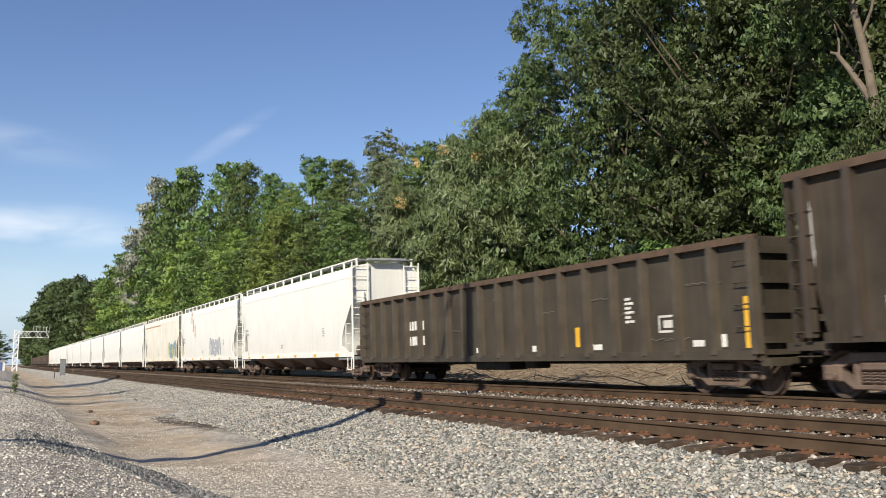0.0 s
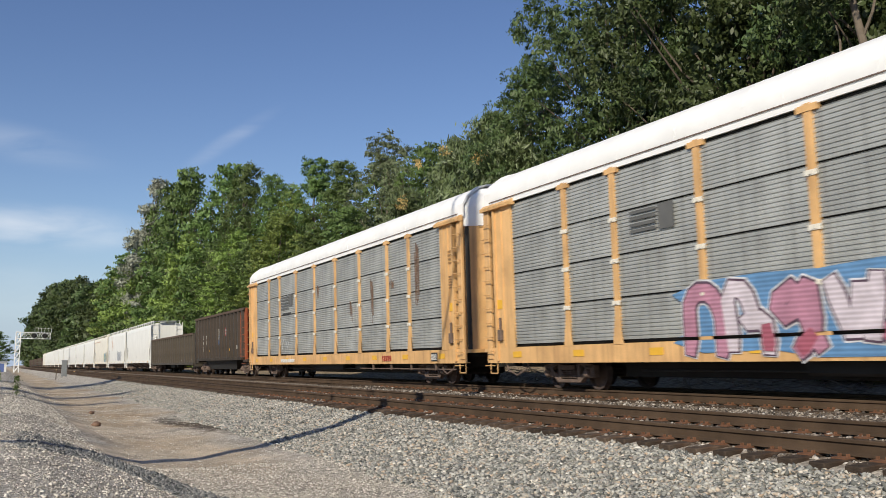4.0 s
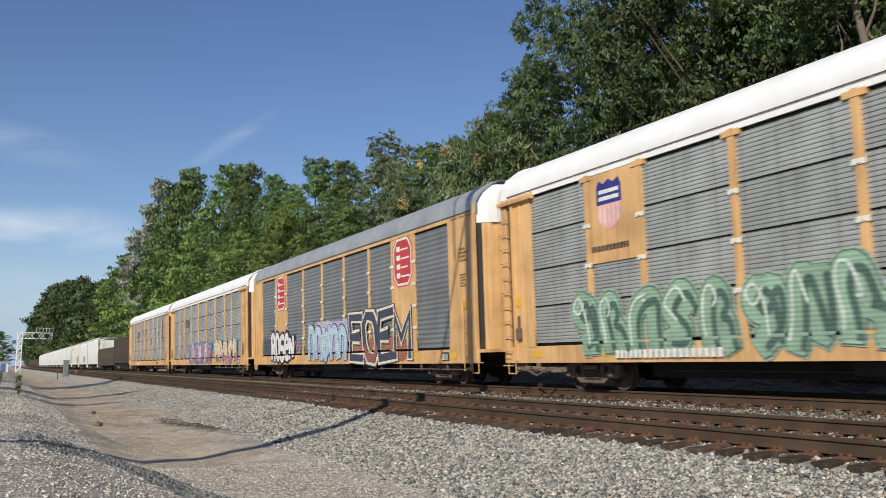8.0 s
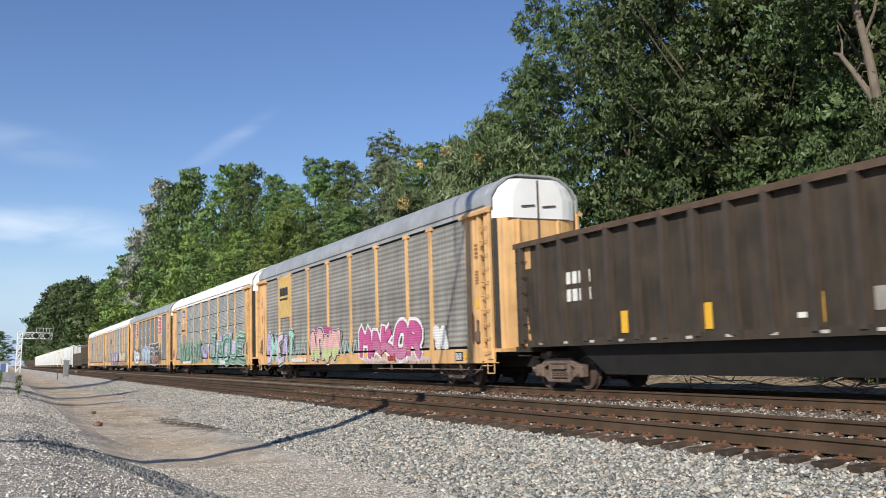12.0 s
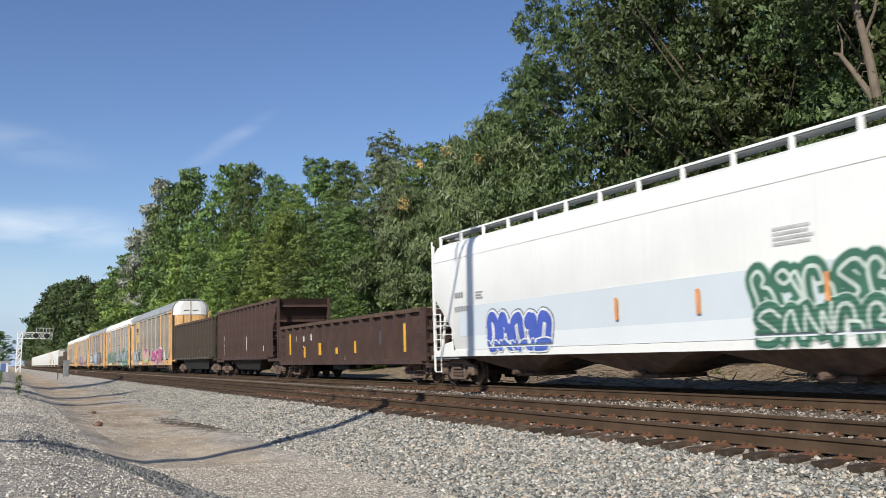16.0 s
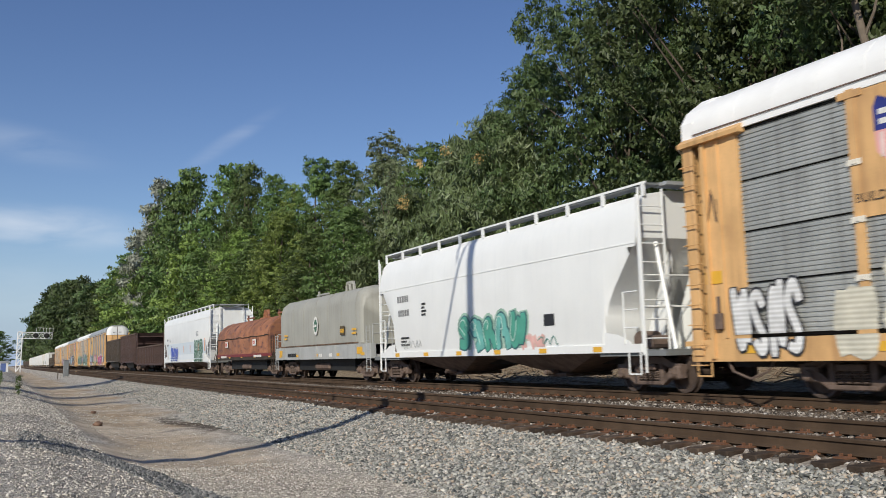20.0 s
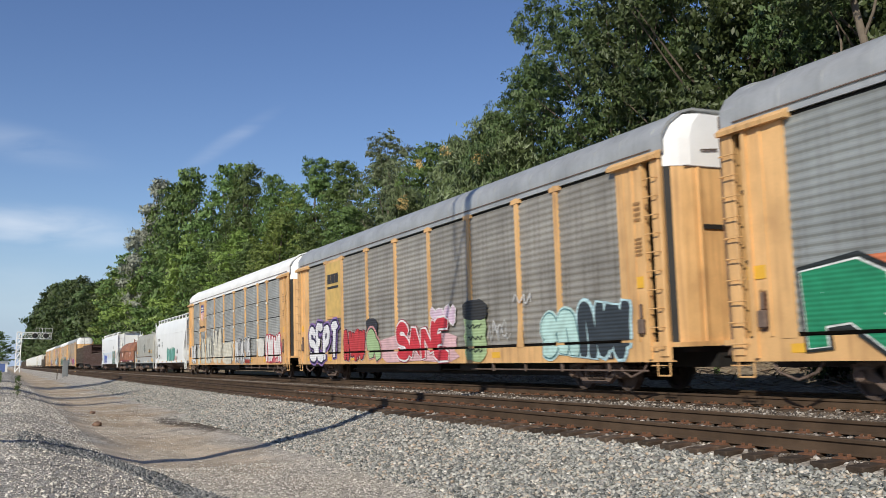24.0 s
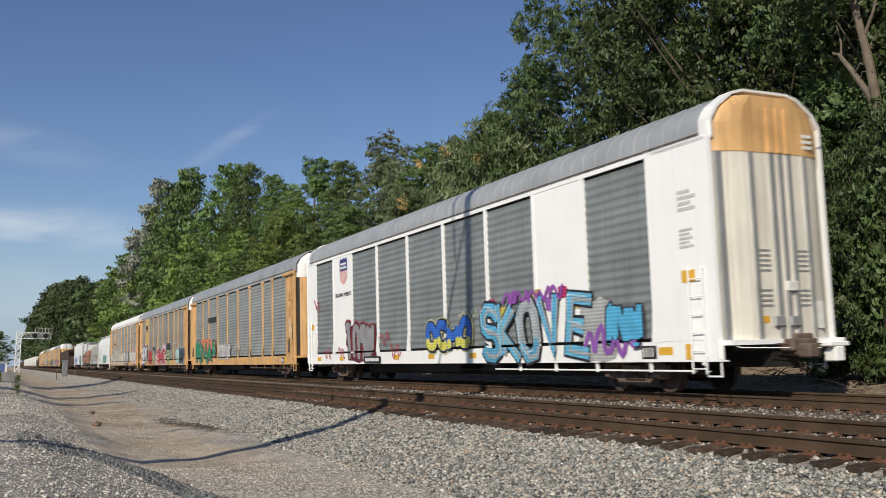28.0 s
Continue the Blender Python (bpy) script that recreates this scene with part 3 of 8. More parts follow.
def rungs(car, x0, x1, y, z0, z1, step, material, out=0.09):
    s = -1 if y < 0 else 1
    w = round(abs(x1 - x0), 3)

    def make():
        bm = bmesh.new()
        limb(bm, [(0, 0, 0), (0, -out, 0), (w * 0.5, -out, 0), (w, -out, 0), (w, 0, 0)], 0.014, 0.014, 5)
        return mesh_ob("rung", bm, material)
    z = z0
    while z < z1:
        if s < 0:
            put("rung", shared(("rung", w, out, material.name), make), car, Matrix.Translation((min(x0, x1), y, z)))
        else:
            put("rung", shared(("rung", w, out, material.name), make), car, Matrix.Translation((max(x0, x1), y, z)) @ Matrix.Rotation(math.pi, 4, "Z"))
        z += step


def slab(name, car, material, x0, x1, z0, z1, y=-SIDE, thick=0.012, label="", proud=0.004):
    """A thin raised patch of paint or plate on the side wall."""
    return part(name, boxes((x0, x1, y - proud - thick, y - proud, z0, z1)), material, car, label)


def bars(car, material, x, z, rows, y=-SIDE, size=0.12, proud=0.004, lengths=(0.9, 0.7, 1.1)):
    """Unreadable stencilled lines."""
    bm = bmesh.new()
    for i in range(rows):
        w = lengths[i % len(lengths)] * size * 5
        cx = x
        while cx < x + w:
            ww = size * (0.55 + 0.25 * ((i * 7 + int(cx * 31)) % 3) / 2)
            box(bm, cx, cx + ww, y - proud - 0.006, y - proud, z - i * size * 1.7 - size, z - i * size * 1.7)
            cx += ww + size * 0.28
    st = part("stencil", bm, material, car)
    st["kind"] = "stuff"
    return st


def lettering(car, word, x, z, size, material, y=-SIDE, proud=0.008, fat=0.0, label=""):
    me = text_mesh(word, size, 0.004, fat)
    me.name = "lettering"
    me.materials.append(material)
    return put("lettering", me, car, Matrix.Translation((x, y - proud, z)), label)


# -- graffiti: letters drawn with one broad stroke each, in thin layers of paint --
# strokes on a grid of 0 to 8 across and up; digits 1 to 8 name shapes that are no letters
STROKES = {
    "A": "00 48 80 63 23", "B": "00 08 58 76 54 04 54 73 50 00", "C": "87 68 28 06 02 20 60 81", "E": "88 08 04 64 04 00 80", "G": "87 68 28 06 02 20 60 82 84 44",
    "H": "00 08 04 84 88 80", "J": "28 88 68 62 40 20 02", "K": "08 00 04 88 04 80", "M": "00 08 43 88 80", "N": "00 08 80 88", "O": "28 06 02 20 60 82 86 68 28",
    "P": "00 08 58 77 75 54 04", "Q": "60 20 02 06 28 68 86 82 60 53 80", "R": "00 08 58 77 75 54 04 44 80", "S": "87 68 28 07 05 24 64 83 81 60 20 01", "T": "08 88 48 40",
    "U": "08 02 20 60 82 88", "V": "08 40 88", "e": "04 84 86 68 28 06 02 20 60 81", "h": "08 00 03 45 65 83 80", "c": "86 68 28 06 02 20 60 82",
    "1": "08 02 20 42 48 70 88", "2": "00 27 48 53 70 88", "3": "20 06 38 56 34 64 80", "4": "08 50 58 80 88", "5": "86 58 06 34 72 40 01", "6": "00 08 48 64 34 84 80",
    "7": "00 06 28 68 86 80", "8": "80 48 06 34 78 82 40",
}


def stroke_points(ch, rounding=2):
    """The letter's line as points in a unit square, its corners rounded."""
    pts = [(int(k[0]) / 8, int(k[1]) / 8) for k in STROKES[ch].split()]
    for _ in range(rounding):
        soft = [pts[0]]
        for (x0, z0), (x1, z1) in zip(pts, pts[1:]):
            soft += [(x0 * 0.78 + x1 * 0.22, z0 * 0.78 + z1 * 0.22), (x0 * 0.22 + x1 * 0.78, z0 * 0.22 + z1 * 0.78)]
        pts = soft + [pts[-1]]
    return pts


def ribbon(bm, pts, width, y, cap=0.5):
    """One unbroken strip of paint along a line in the x-z plane."""
    p = [Vector((x, 0, z)) for x, z in pts]
    p = [a for a, b in zip(p, p[1:] + [None]) if b is None or (a - b).length > 1e-4]
    d = [(b - a).normalized() for a, b in zip(p, p[1:])]
    p[0], p[-1] = p[0] - d[0] * width * cap * 0.5, p[-1] + d[-1] * width * cap * 0.5
    last = None
    for i, q in enumerate(p):
        t = (d[max(0, i - 1)] + d[min(len(d) - 1, i)])
        t = t.normalized() if t.length > 0.05 else d[min(len(d) - 1, i)]
        k = (0.74 if i in (0, len(p) - 1) else 1.0) * width / 2
        n = Vector((-t.z, 0, t.x)) * k
        dy = Vector((0, y - 0.00012 * i, 0))
        pair = bm.verts.new(q + n + dy), bm.verts.new(q - n + dy)
        if last:
            bm.faces.new((last[0], pair[0], pair[1], last[1]))
        last = pair


SLOT = (1.125, 1.192)


def over_slot(name, bm, material, parent, label=""):
    """Paint that lies over the sill and the screens: two sheets, with the slot between them left open."""
    zs = [v.co.z for v in bm.verts]
    if min(zs) > SLOT[0] - 0.03 or max(zs) < SLOT[1] + 0.03:
        return part(name, bm, material, parent, label)
    low = bm.copy()
    for b, z, sgn in ((bm, SLOT[1], -1), (low, SLOT[0], 1)):
        bmesh.ops.bisect_plane(b, geom=b.verts[:] + b.edges[:] + b.faces[:], plane_co=(0, 0, z), plane_no=(0, 0, sgn), clear_outer=True)
    top = part(name, bm, material, parent, label)
    part("letter_foot", low, material, parent if "graffiti" not in name and "overspray" not in name else top)
    return top


def sprayed(car, word, x0, x1, z0, z1, fills, edge, glow=None, y=-SIDE - 0.04, fat=0.3, second=None, shine=None, rim=0.05, halo=0.08, seed=0, soft=2, label="sprayed graffiti letter", lean=0.08, shade=None):
    """A sprayed piece, letter by letter: halo, outline, fill, a second colour low down and a thin highlight."""
    rng = random.Random(seed + len(word))
    rib = y < -SIDE - 0.02
    w, h = (x1 - x0) / len(word), z1 - z0
    for i, ch in enumerate(word):
        tall = h * rng.uniform(0.9, 1.0)
        thick = fat * min(w, h * 0.8)
        tilt, drop = rng.uniform(-lean, lean), rng.uniform(0.0, 0.06) * h
        inset = thick * 0.5
        ax, az = x0 + w * i - 0.04 * w + inset, z0 + drop + inset
        bx, bz = max(0.2 * w, w * 1.08 - thick), tall - thick
        line = [(ax + px * bx + tilt * pz * bz + 0.04 * w * math.sin(5 * pz + i), az + pz * bz + 0.03 * h * math.sin(4 * px + i * 1.9)) for px, pz in stroke_points(ch, soft)]
        step = 0.0014 * (i % 2)
        layers = ([(thick + 2 * (rim + halo), glow)] if glow else []) + [(thick + 2 * rim, edge), (thick, fills[i % len(fills)])]
        base = None
        for k, (wide, color) in enumerate(layers):
            bm = bmesh.new()
            ribbon(bm, line, wide, y - 0.009 * k - step)
            if base is None:
                base = over_slot("graffiti_letter", bm, paint(color, rib), car, label) if rib else part("graffiti_letter", bm, paint(color, rib), car, label)
            else:
                name = "letter_fill" if k == len(layers) - 1 else "letter_outline"
                (over_slot if rib else part)(name, bm, paint(color, rib), base)
        top = y - 0.009 * len(layers) - step
        if second:
            run = []
            for q in line + [(0, 99)]:
                if q[1] < z0 + 0.45 * h:
                    run.append(q)
                else:
                    if len(run) > 2:
                        bm = bmesh.new()
                        ribbon(bm, run, thick * 0.9, top, 0.2)
                        part("letter_fade", bm, paint(second, rib), base)
                    run = []
        if shade:
            bm = bmesh.new()
            ribbon(bm, [(px + 0.3 * thick, pz - 0.08 * thick) for px, pz in line], thick * 0.3, top - 0.004)
            over_slot("letter_shade", bm, paint(shade, rib), base)
        if shine:
            m = len(line)
            bm = bmesh.new()
            ribbon(bm, [(px - 0.26 * thick, pz + 0.2 * thick) for px, pz in line[: max(4, int(m * 0.62))]], thick * 0.13, top - 0.009)
            part("letter_shine", bm, paint(shine, rib), base)


def tag_scribble(car, seed, x0, x1, z0, z1, color, y=-SIDE - 0.04, width=0.045):
    """A loose hand-sprayed scribble in one line."""
    rng = random.Random(seed)
    k = max(6, int(6 * (x1 - x0) / max(0.3, z1 - z0) ** 0.5))
    pts = [(x0 + (x1 - x0) * (i + rng.uniform(-0.9, 0.9)) / k, z0 + (z1 - z0) * (0.5 + 0.5 * math.sin(i * 2.1 + rng.uniform(-0.6, 0.6)))) for i in range(k + 1)]
    fine = [pts[0]]
    for (xa, za), (xb, zb) in zip(pts, pts[1:]):
        fine += [(xa * 0.75 + xb * 0.25, za * 0.75 + zb * 0.25), (xa * 0.25 + xb * 0.75, za * 0.25 + zb * 0.75)]
    bm = bmesh.new()
    ribbon(bm, fine, width, y - 0.014)
    return part("graffiti", bm, paint(color), car, "sprayed scribble")


def blotch(car, seed, x0, x1, z0, z1, color, y=-SIDE - 0.036, name="overspray"):
    """An uneven patch of overspray."""
    rng = random.Random(seed)
    bm = bmesh.new()
    k = 22
    cx, cz = (x0 + x1) / 2, (z0 + z1) / 2
    ring = []
    for i in range(k):
        a = 6.2832 * i / k
        c, q = math.cos(a), math.sin(a)
        r = (abs(c) ** 5 + abs(q) ** 5) ** -0.2 * rng.uniform(0.86, 1.06)
        ring.append(bm.verts.new((cx + (x1 - x0) / 2 * r * c, y, cz + (z1 - z0) / 2 * r * q)))
    bm.faces.new(ring)
    for f in bm.faces:
        if f.normal.y > 0:
            f.normal_flip()
    return over_slot(name, bm, paint(color, True), car, "faded sprayed patch" if name == "overspray" else "brown rust patch")


# -- autorack --
BAY = 2.92
POSTS = [-4.12, -3.17, -2.47, -1.48, -0.49, 0.5, 1.5, 2.5, 3.18, 4.12]
RACK_HALF, SILL_Z, EAVE = 13.62, 0.69, 5.16


def screen_mesh(w, h, pitch, depth, material, soft=False):
    """A pressed steel screen with level ribs, outer face at y = 0, closed at the back."""
    bm = bmesh.new()
    k = max(3, round(h / pitch))
    out = []
    for i in range(k):
        z = h * i / k
        a, b, c = (0.2, 0.5, 0.72) if soft else (0.48, 0.56, 0.92)
        out += [(0.0, z), (0.0, z + a * h / k), (depth, z + b * h / k), (depth, z + c * h / k)]
    out += [(0.0, h), (depth + 0.02, h), (depth + 0.02, 0.0)]
    prism(bm, out, 0, w)
    bmesh.ops.triangulate(bm, faces=[f for f in bm.faces if len(f.verts) > 4])
    return mesh_ob("screen", bm, material)


def rack_roof_outline(grow=0.0):
    pts = [(-1.5, EAVE), (-1.5, 5.5), (-1.45, 5.68), (-1.22, 5.9), (-0.86, 6.1), (-0.45, 6.17), (0, 6.18)]
    pts = pts + [(-y, z) for y, z in pts[-2::-1]]
    return [(y * (1 + grow), z + grow * 0.8) for y, z in pts]


def autorack(label, roof="roof_white", screen="screen", rows=4, pitch=0.085, panels=None, paint_mat="rack_orange", white=False, end_top="roof_white", plain=False):
    """Covered auto carrier. panels: bays closed by a plain painted panel."""
    car = empty("autorack", label, "railway wagon", "wagons of the freight train")
    body_mat = M[paint_mat]
    panels = panels or {}
    posts = [-11.78, -8.92, -6.95, -4.11, -1.24, 1.67, 4.57, 6.95, 8.92, 11.78] if plain else [p * BAY for p in POSTS]
    if white:
        posts = [-12.3, -9.78, -7.52, -4.73, -1.83, 1.09, 3.97, 6.66, 8.97, 11.57]
    heads = not plain
    # sill beam with flanges
    part("floor", boxes((-13.75, 13.75, -SIDE + 0.02, SIDE - 0.02, 1.0, 1.1)), body_mat, car)
    for s in (-1, 1):
        bm = bmesh.new()
        prism(bm, [(s * (SIDE + 0.02), SILL_Z), (s * (SIDE + 0.02), 1.12), (s * (SIDE - 0.02), 1.12), (s * (SIDE - 0.02), SILL_Z + 0.03), (s * (SIDE - 0.12), SILL_Z + 0.03), (s * (SIDE - 0.12), SILL_Z)], -13.5, 13.5)
        part("sill", bm, body_mat, car)
    # the middle box is deepened in black to fill in the shadow beneath
    part("underframe", boxes((-13.6, 13.6, -0.35, 0.35, 0.55, 1.0), (-8.4, 8.4, -0.5, 0.5, 0.32, 0.9), (-13.6, 13.6, -1.3, 1.3, 0.88, 0.99)), M["black_steel"], car)
    bm = boxes((-2.2, 1.4, -1.2, -0.5, 0.42, 0.8), (3.0, 4.2, -1.25, -0.6, 0.45, 0.75), bevel=0.05)
    rod(bm, (-7, -1.1, 0.5), (7, -1.1, 0.5), 0.025, seg=6)
    part("brake_gear", bm, M["black_steel"], car)
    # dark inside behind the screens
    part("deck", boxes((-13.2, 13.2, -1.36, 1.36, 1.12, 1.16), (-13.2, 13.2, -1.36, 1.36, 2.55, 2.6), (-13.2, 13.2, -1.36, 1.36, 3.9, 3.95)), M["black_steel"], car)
    # roof skin with pressed seams
    bm = bmesh.new()
    out = rack_roof_outline()
    inner = [(y * 0.985, z - 0.03) for y, z in out]
    prism(bm, out + inner[::-1], -13.15, 13.15)
    rf = part("roof", bm, M[roof], car, "white painted roof" if roof == "roof_white" else "grey galvanised roof")
    bm = bmesh.new()
    rf.data.shade_smooth()
    rf.data.set_sharp_from_angle(angle=radians(50))
    rib = rack_roof_outline(0.011 if white else 0.0035)
    for i in range(-25, 26) if white else range(-24, 25, 2):
        prism(bm, rib + [(y * 0.98, z - 0.02) for y, z in rib][::-1], i / 2 - 0.03, i / 2 + 0.03)
    part("roof_seam", bm, M[roof], rf)
    # end doors with rounded corners, and their frames
    plan = [(13.2, 1.41), (13.4, 1.41), (13.5, 1.3), (13.58, 1.1), (13.64, 0.84)]

    def door_shell(sgn, levels, grow):
        secs = []
        for z, k in levels:
            half_ring = [(sgn * (px + grow), -py * k - grow) for px, py in plan]
            ring = half_ring + [(a, -b) for a, b in half_ring[::-1]]
            secs.append([Vector((a, b, z)) for a, b in ring])
        bm = bmesh.new()
        loft(bm, secs)
        return bm

    for s in (-1, 1):
        x = s * 13.64
        door_mat = M["dirty_white"] if white else body_mat
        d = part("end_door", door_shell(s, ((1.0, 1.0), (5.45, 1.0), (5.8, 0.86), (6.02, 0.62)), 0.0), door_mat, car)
        ribs = ((-0.68, 0.05), (-0.12, 0.06), (0.12, 0.05), (0.36, 0.05), (0.78, 0.04)) if white else ((-0.68, 0.03), (0.68, 0.03))
        for y, w in ribs:
            part("door_rib", boxes((min(x, x + s * 0.05), max(x, x + s * 0.05), y - w, y + w, 1.05, 4.84)), M["silver"] if white else door_mat, d)
        if not white:
            part("door_seam", boxes((min(x, x + s * 0.03), max(x, x + s * 0.03), -0.03, 0.03, 1.02, 6.0)), M["truck"], d)
            for yy in (-0.36, 0.36):
                part("door_handle", rods(((x + s * 0.05, yy - 0.22, 5.22), (x + s * 0.05, yy + 0.22, 5.26), 0.018), ((x, yy - 0.2, 5.22), (x + s * 0.05, yy - 0.2, 5.22), 0.014), ((x, yy + 0.2, 5.26), (x + s * 0.05, yy + 0.2, 5.26), 0.014)), M["truck"], d)
            part("door_stop", boxes((min(x, x + s * 0.04), max(x, x + s * 0.04), -0.6, -0.08, 3.5, 3.6), (min(x, x + s * 0.04), max(x, x + s * 0.04), 0.08, 0.6, 3.5, 3.6)), M["black_steel"], d)
        if white:
            part("corner_strip", boxes((min(s * 13.44, s * 13.52), max(s * 13.44, s * 13.52), -1.43, -1.28, 1.0, 4.86)), M["silver"], d, "bluish galvanised corner strip")
            for yy in (-0.45, 0.58):
                for i in range(9):
                    z = 2.85 - 0.1 * i - (0.3 if i > 4 else 0)
                    me = shared(("louvre", s), lambda: mesh_ob("door_louvre", boxes((min(0.0, s * 0.012), max(0.0, s * 0.012), -0.15, 0.15, 0.0, 0.035)), M["silver"]))
                    put("door_louvre", me, d, Matrix.Translation((x + s * 0.002, yy, z)))
            for yy, z0, z1, mk in ((-0.2, 1.35, 1.55, "silver"), (0.22, 1.35, 1.55, "silver"), (0.2, 2.05, 2.25, "paint_white")):
                part("door_latch", boxes((min(x, x + s * 0.09), max(x, x + s * 0.09), yy - 0.14, yy + 0.14, z0, z1), bevel=0.015), M[mk], d)
            part("notice_plate", boxes((min(x, x + s * 0.012), max(x, x + s * 0.012), -0.62, -0.42, 1.42, 1.56)), M["yellow"], d)
            part("notice_plate", boxes((min(x, x + s * 0.012), max(x, x + s * 0.012), 0.86, 1.06, 1.3, 1.85)), M["paint_white"], d)
            part("uncoupling_lever", rods(((x + s * 0.15, -1.35, 0.95), (x + s * 0.3, 0.6, 0.9), 0.012), ((x, -1.35, 1.0), (x + s * 0.15, -1.35, 0.95), 0.012)), M["rack_white"], car)
            part("draft_gear", boxes((min(x, x + s * 0.35), max(x, x + s * 0.35), -0.2, 0.5, 0.85, 1.1), (min(x, x + s * 0.15), max(x, x + s * 0.15), 0.1, 0.6, 1.0, 1.2), bevel=0.03), M["truck"], car)
            part("end_step", boxes((min(x, x + s * 0.3), max(x, x + s * 0.3), 0.85, 1.4, 0.92, 1.02), (min(x, x + s * 0.3), max(x, x + s * 0.3), 1.0, 1.25, 0.62, 0.92), bevel=0.02), M["rack_white"], car)
            part("air_hose", limb_mesh([(x + s * 0.2, 0.3, 0.85), (x + s * 0.35, 0.32, 0.55), (x + s * 0.55, 0.36, 0.42)], 0.028), M["black_steel"], car)
        if end_top:
            top = part("door_top", door_shell(s, ((4.86, 1.0), (5.46, 1.0), (5.81, 0.86), (6.035, 0.62)), 0.014), M[end_top], d)
            if white:
                for y, w in ribs[1:4]:
                    part("top_rib", boxes((min(x, x + s * 0.056), max(x, x + s * 0.056), y - w - 0.004, y + w + 0.004, 4.87, 5.8)), M[end_top], top)
                for z in (5.0, 5.12, 5.24):
                    part("stencil", boxes((min(x + s * 0.014, x + s * 0.02), max(x + s * 0.014, x + s * 0.02), 0.78, 1.06, z, z + 0.07)), M["paint_white"], top)
            else:
                part("top_edge", boxes((min(x, x + s * 0.02), max(x, x + s * 0.02), -1.05, 1.05, 4.84, 4.87)), M["truck"], top)
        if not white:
            # black strip standing for the shaded gap between curved door and corner post
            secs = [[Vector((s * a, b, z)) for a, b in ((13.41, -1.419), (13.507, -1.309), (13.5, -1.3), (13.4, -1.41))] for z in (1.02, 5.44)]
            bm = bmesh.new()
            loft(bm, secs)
            part("door_seal", bm, M["black_steel"], d, "black strip for the shaded gap at the door edge")
        # roof end cap: a folded hood with flat facets
        bm = bmesh.new()
        hood = [(-1.5, EAVE + 0.02), (-1.5, 5.55), (-1.32, 5.82), (-0.9, 6.12), (-0.6, 6.2)]
        hood = hood + [(-a, b) for a, b in hood[::-1]]
        prism(bm, hood + [(a * 0.97, b - 0.05) for a, b in hood][::-1], s * 13.15, s * 13.5)
        part("roof_end", bm, M["roof_white"] if white else M[roof], rf)
    # side posts
    side_mat = M["rack_white"] if white else body_mat
    for s in (-1, 1):
        bm_far = bmesh.new()
        for x in posts:
            edge = abs(x) > 11.5
            wide = 0.14 if edge else (0.09 if heads else 0.07)
            rows_b = [(x - wide, x + wide, s * SIDE - 0.03, s * SIDE + 0.03, 1.12, EAVE)]
            if heads:
                rows_b += [(x - 0.24, x + 0.24, s * SIDE - 0.045, s * SIDE + 0.045, EAVE - 0.15, EAVE - 0.03)]
            if s < 0:
                bm = boxes(*rows_b)
                a = [bm.verts.new(p) for p in ((x - wide, -SIDE - 0.034, 1.75), (x - 0.2, -SIDE - 0.034, 1.1), (x + 0.2, -SIDE - 0.034, 1.1), (x + wide, -SIDE - 0.034, 1.75))]
                bm.faces.new(a)
                bmesh.ops.recalc_face_normals(bm, faces=bm.faces[:])
                post = part("side_post", bm, side_mat, car)
                if not edge and not white and (rows > 1 or plain):
                    for z in ((2.03, 2.98, 3.93) if rows == 4 else (1.9, 2.65, 3.4, 4.15)):
                        me = shared("bracket", lambda: mesh_ob("post_bracket", boxes((-0.14, 0.14, -0.02, 0.0, -0.05, 0.05), (-0.05, 0.05, -0.035, 0.0, -0.03, 0.03)), M["dirty_white"]))
                        put("post_bracket", me, post, Matrix.Translation((x, -SIDE - 0.03, z)))
            else:
                for r in rows_b:
                    box(bm_far, *r)
        if s > 0:
            part("side_frame", bm_far, body_mat, car)["kind"] = "stuff"
        part("roof_lip", boxes((-13.15, 13.15, s * SIDE - 0.012, s * SIDE + 0.012, EAVE + 0.1, EAVE + 0.122)), M["truck"], rf)
        part("top_rail", boxes((-13.3, 13.3, s * SIDE - 0.028, s * SIDE + 0.028, EAVE - 0.05, EAVE + 0.05)), M["rack_white"] if white else (M[roof] if not plain else body_mat), car)
    # screens
    gap = 0.035 if rows > 1 else 0.0
    hs = (EAVE - 0.12 - 1.2 - gap * (rows - 1)) / rows
    # added black sheet stands for the shade inside, seen through the slots
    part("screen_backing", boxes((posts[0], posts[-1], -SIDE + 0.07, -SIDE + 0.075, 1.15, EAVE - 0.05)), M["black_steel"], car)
    for i, (a, b) in enumerate(zip(posts, posts[1:])):
        w = b - a - 0.08
        x = a + 0.04
        if i in panels:
            slab("painted_panel", car, side_mat, x, x + w, panels[i], EAVE - 0.06, thick=0.03, proud=-0.012)
        for r in range(rows):
            z = 1.2 + r * (hs + gap)
            if i in panels:
                if panels[i] < 1.3 or (rows > 1 and z + 0.1 > panels[i]):
                    continue
            me = shared(("screen", round(w, 2), round(hs, 2), pitch, screen), lambda: screen_mesh(w, hs, pitch, 0.02 if rows > 1 else 0.017, M[screen], rows == 1))
            put("screen", me, car, Matrix.Translation((x, -SIDE + 0.012, z)))
    me = shared(("far_screen", screen), lambda: screen_mesh(24.3, EAVE - 1.3, 0.16, 0.035, M[screen]))
    put("far_screen", me, car, Matrix.Translation((12.15, SIDE, 1.2)) @ Matrix.Rotation(math.pi, 4, "Z"))
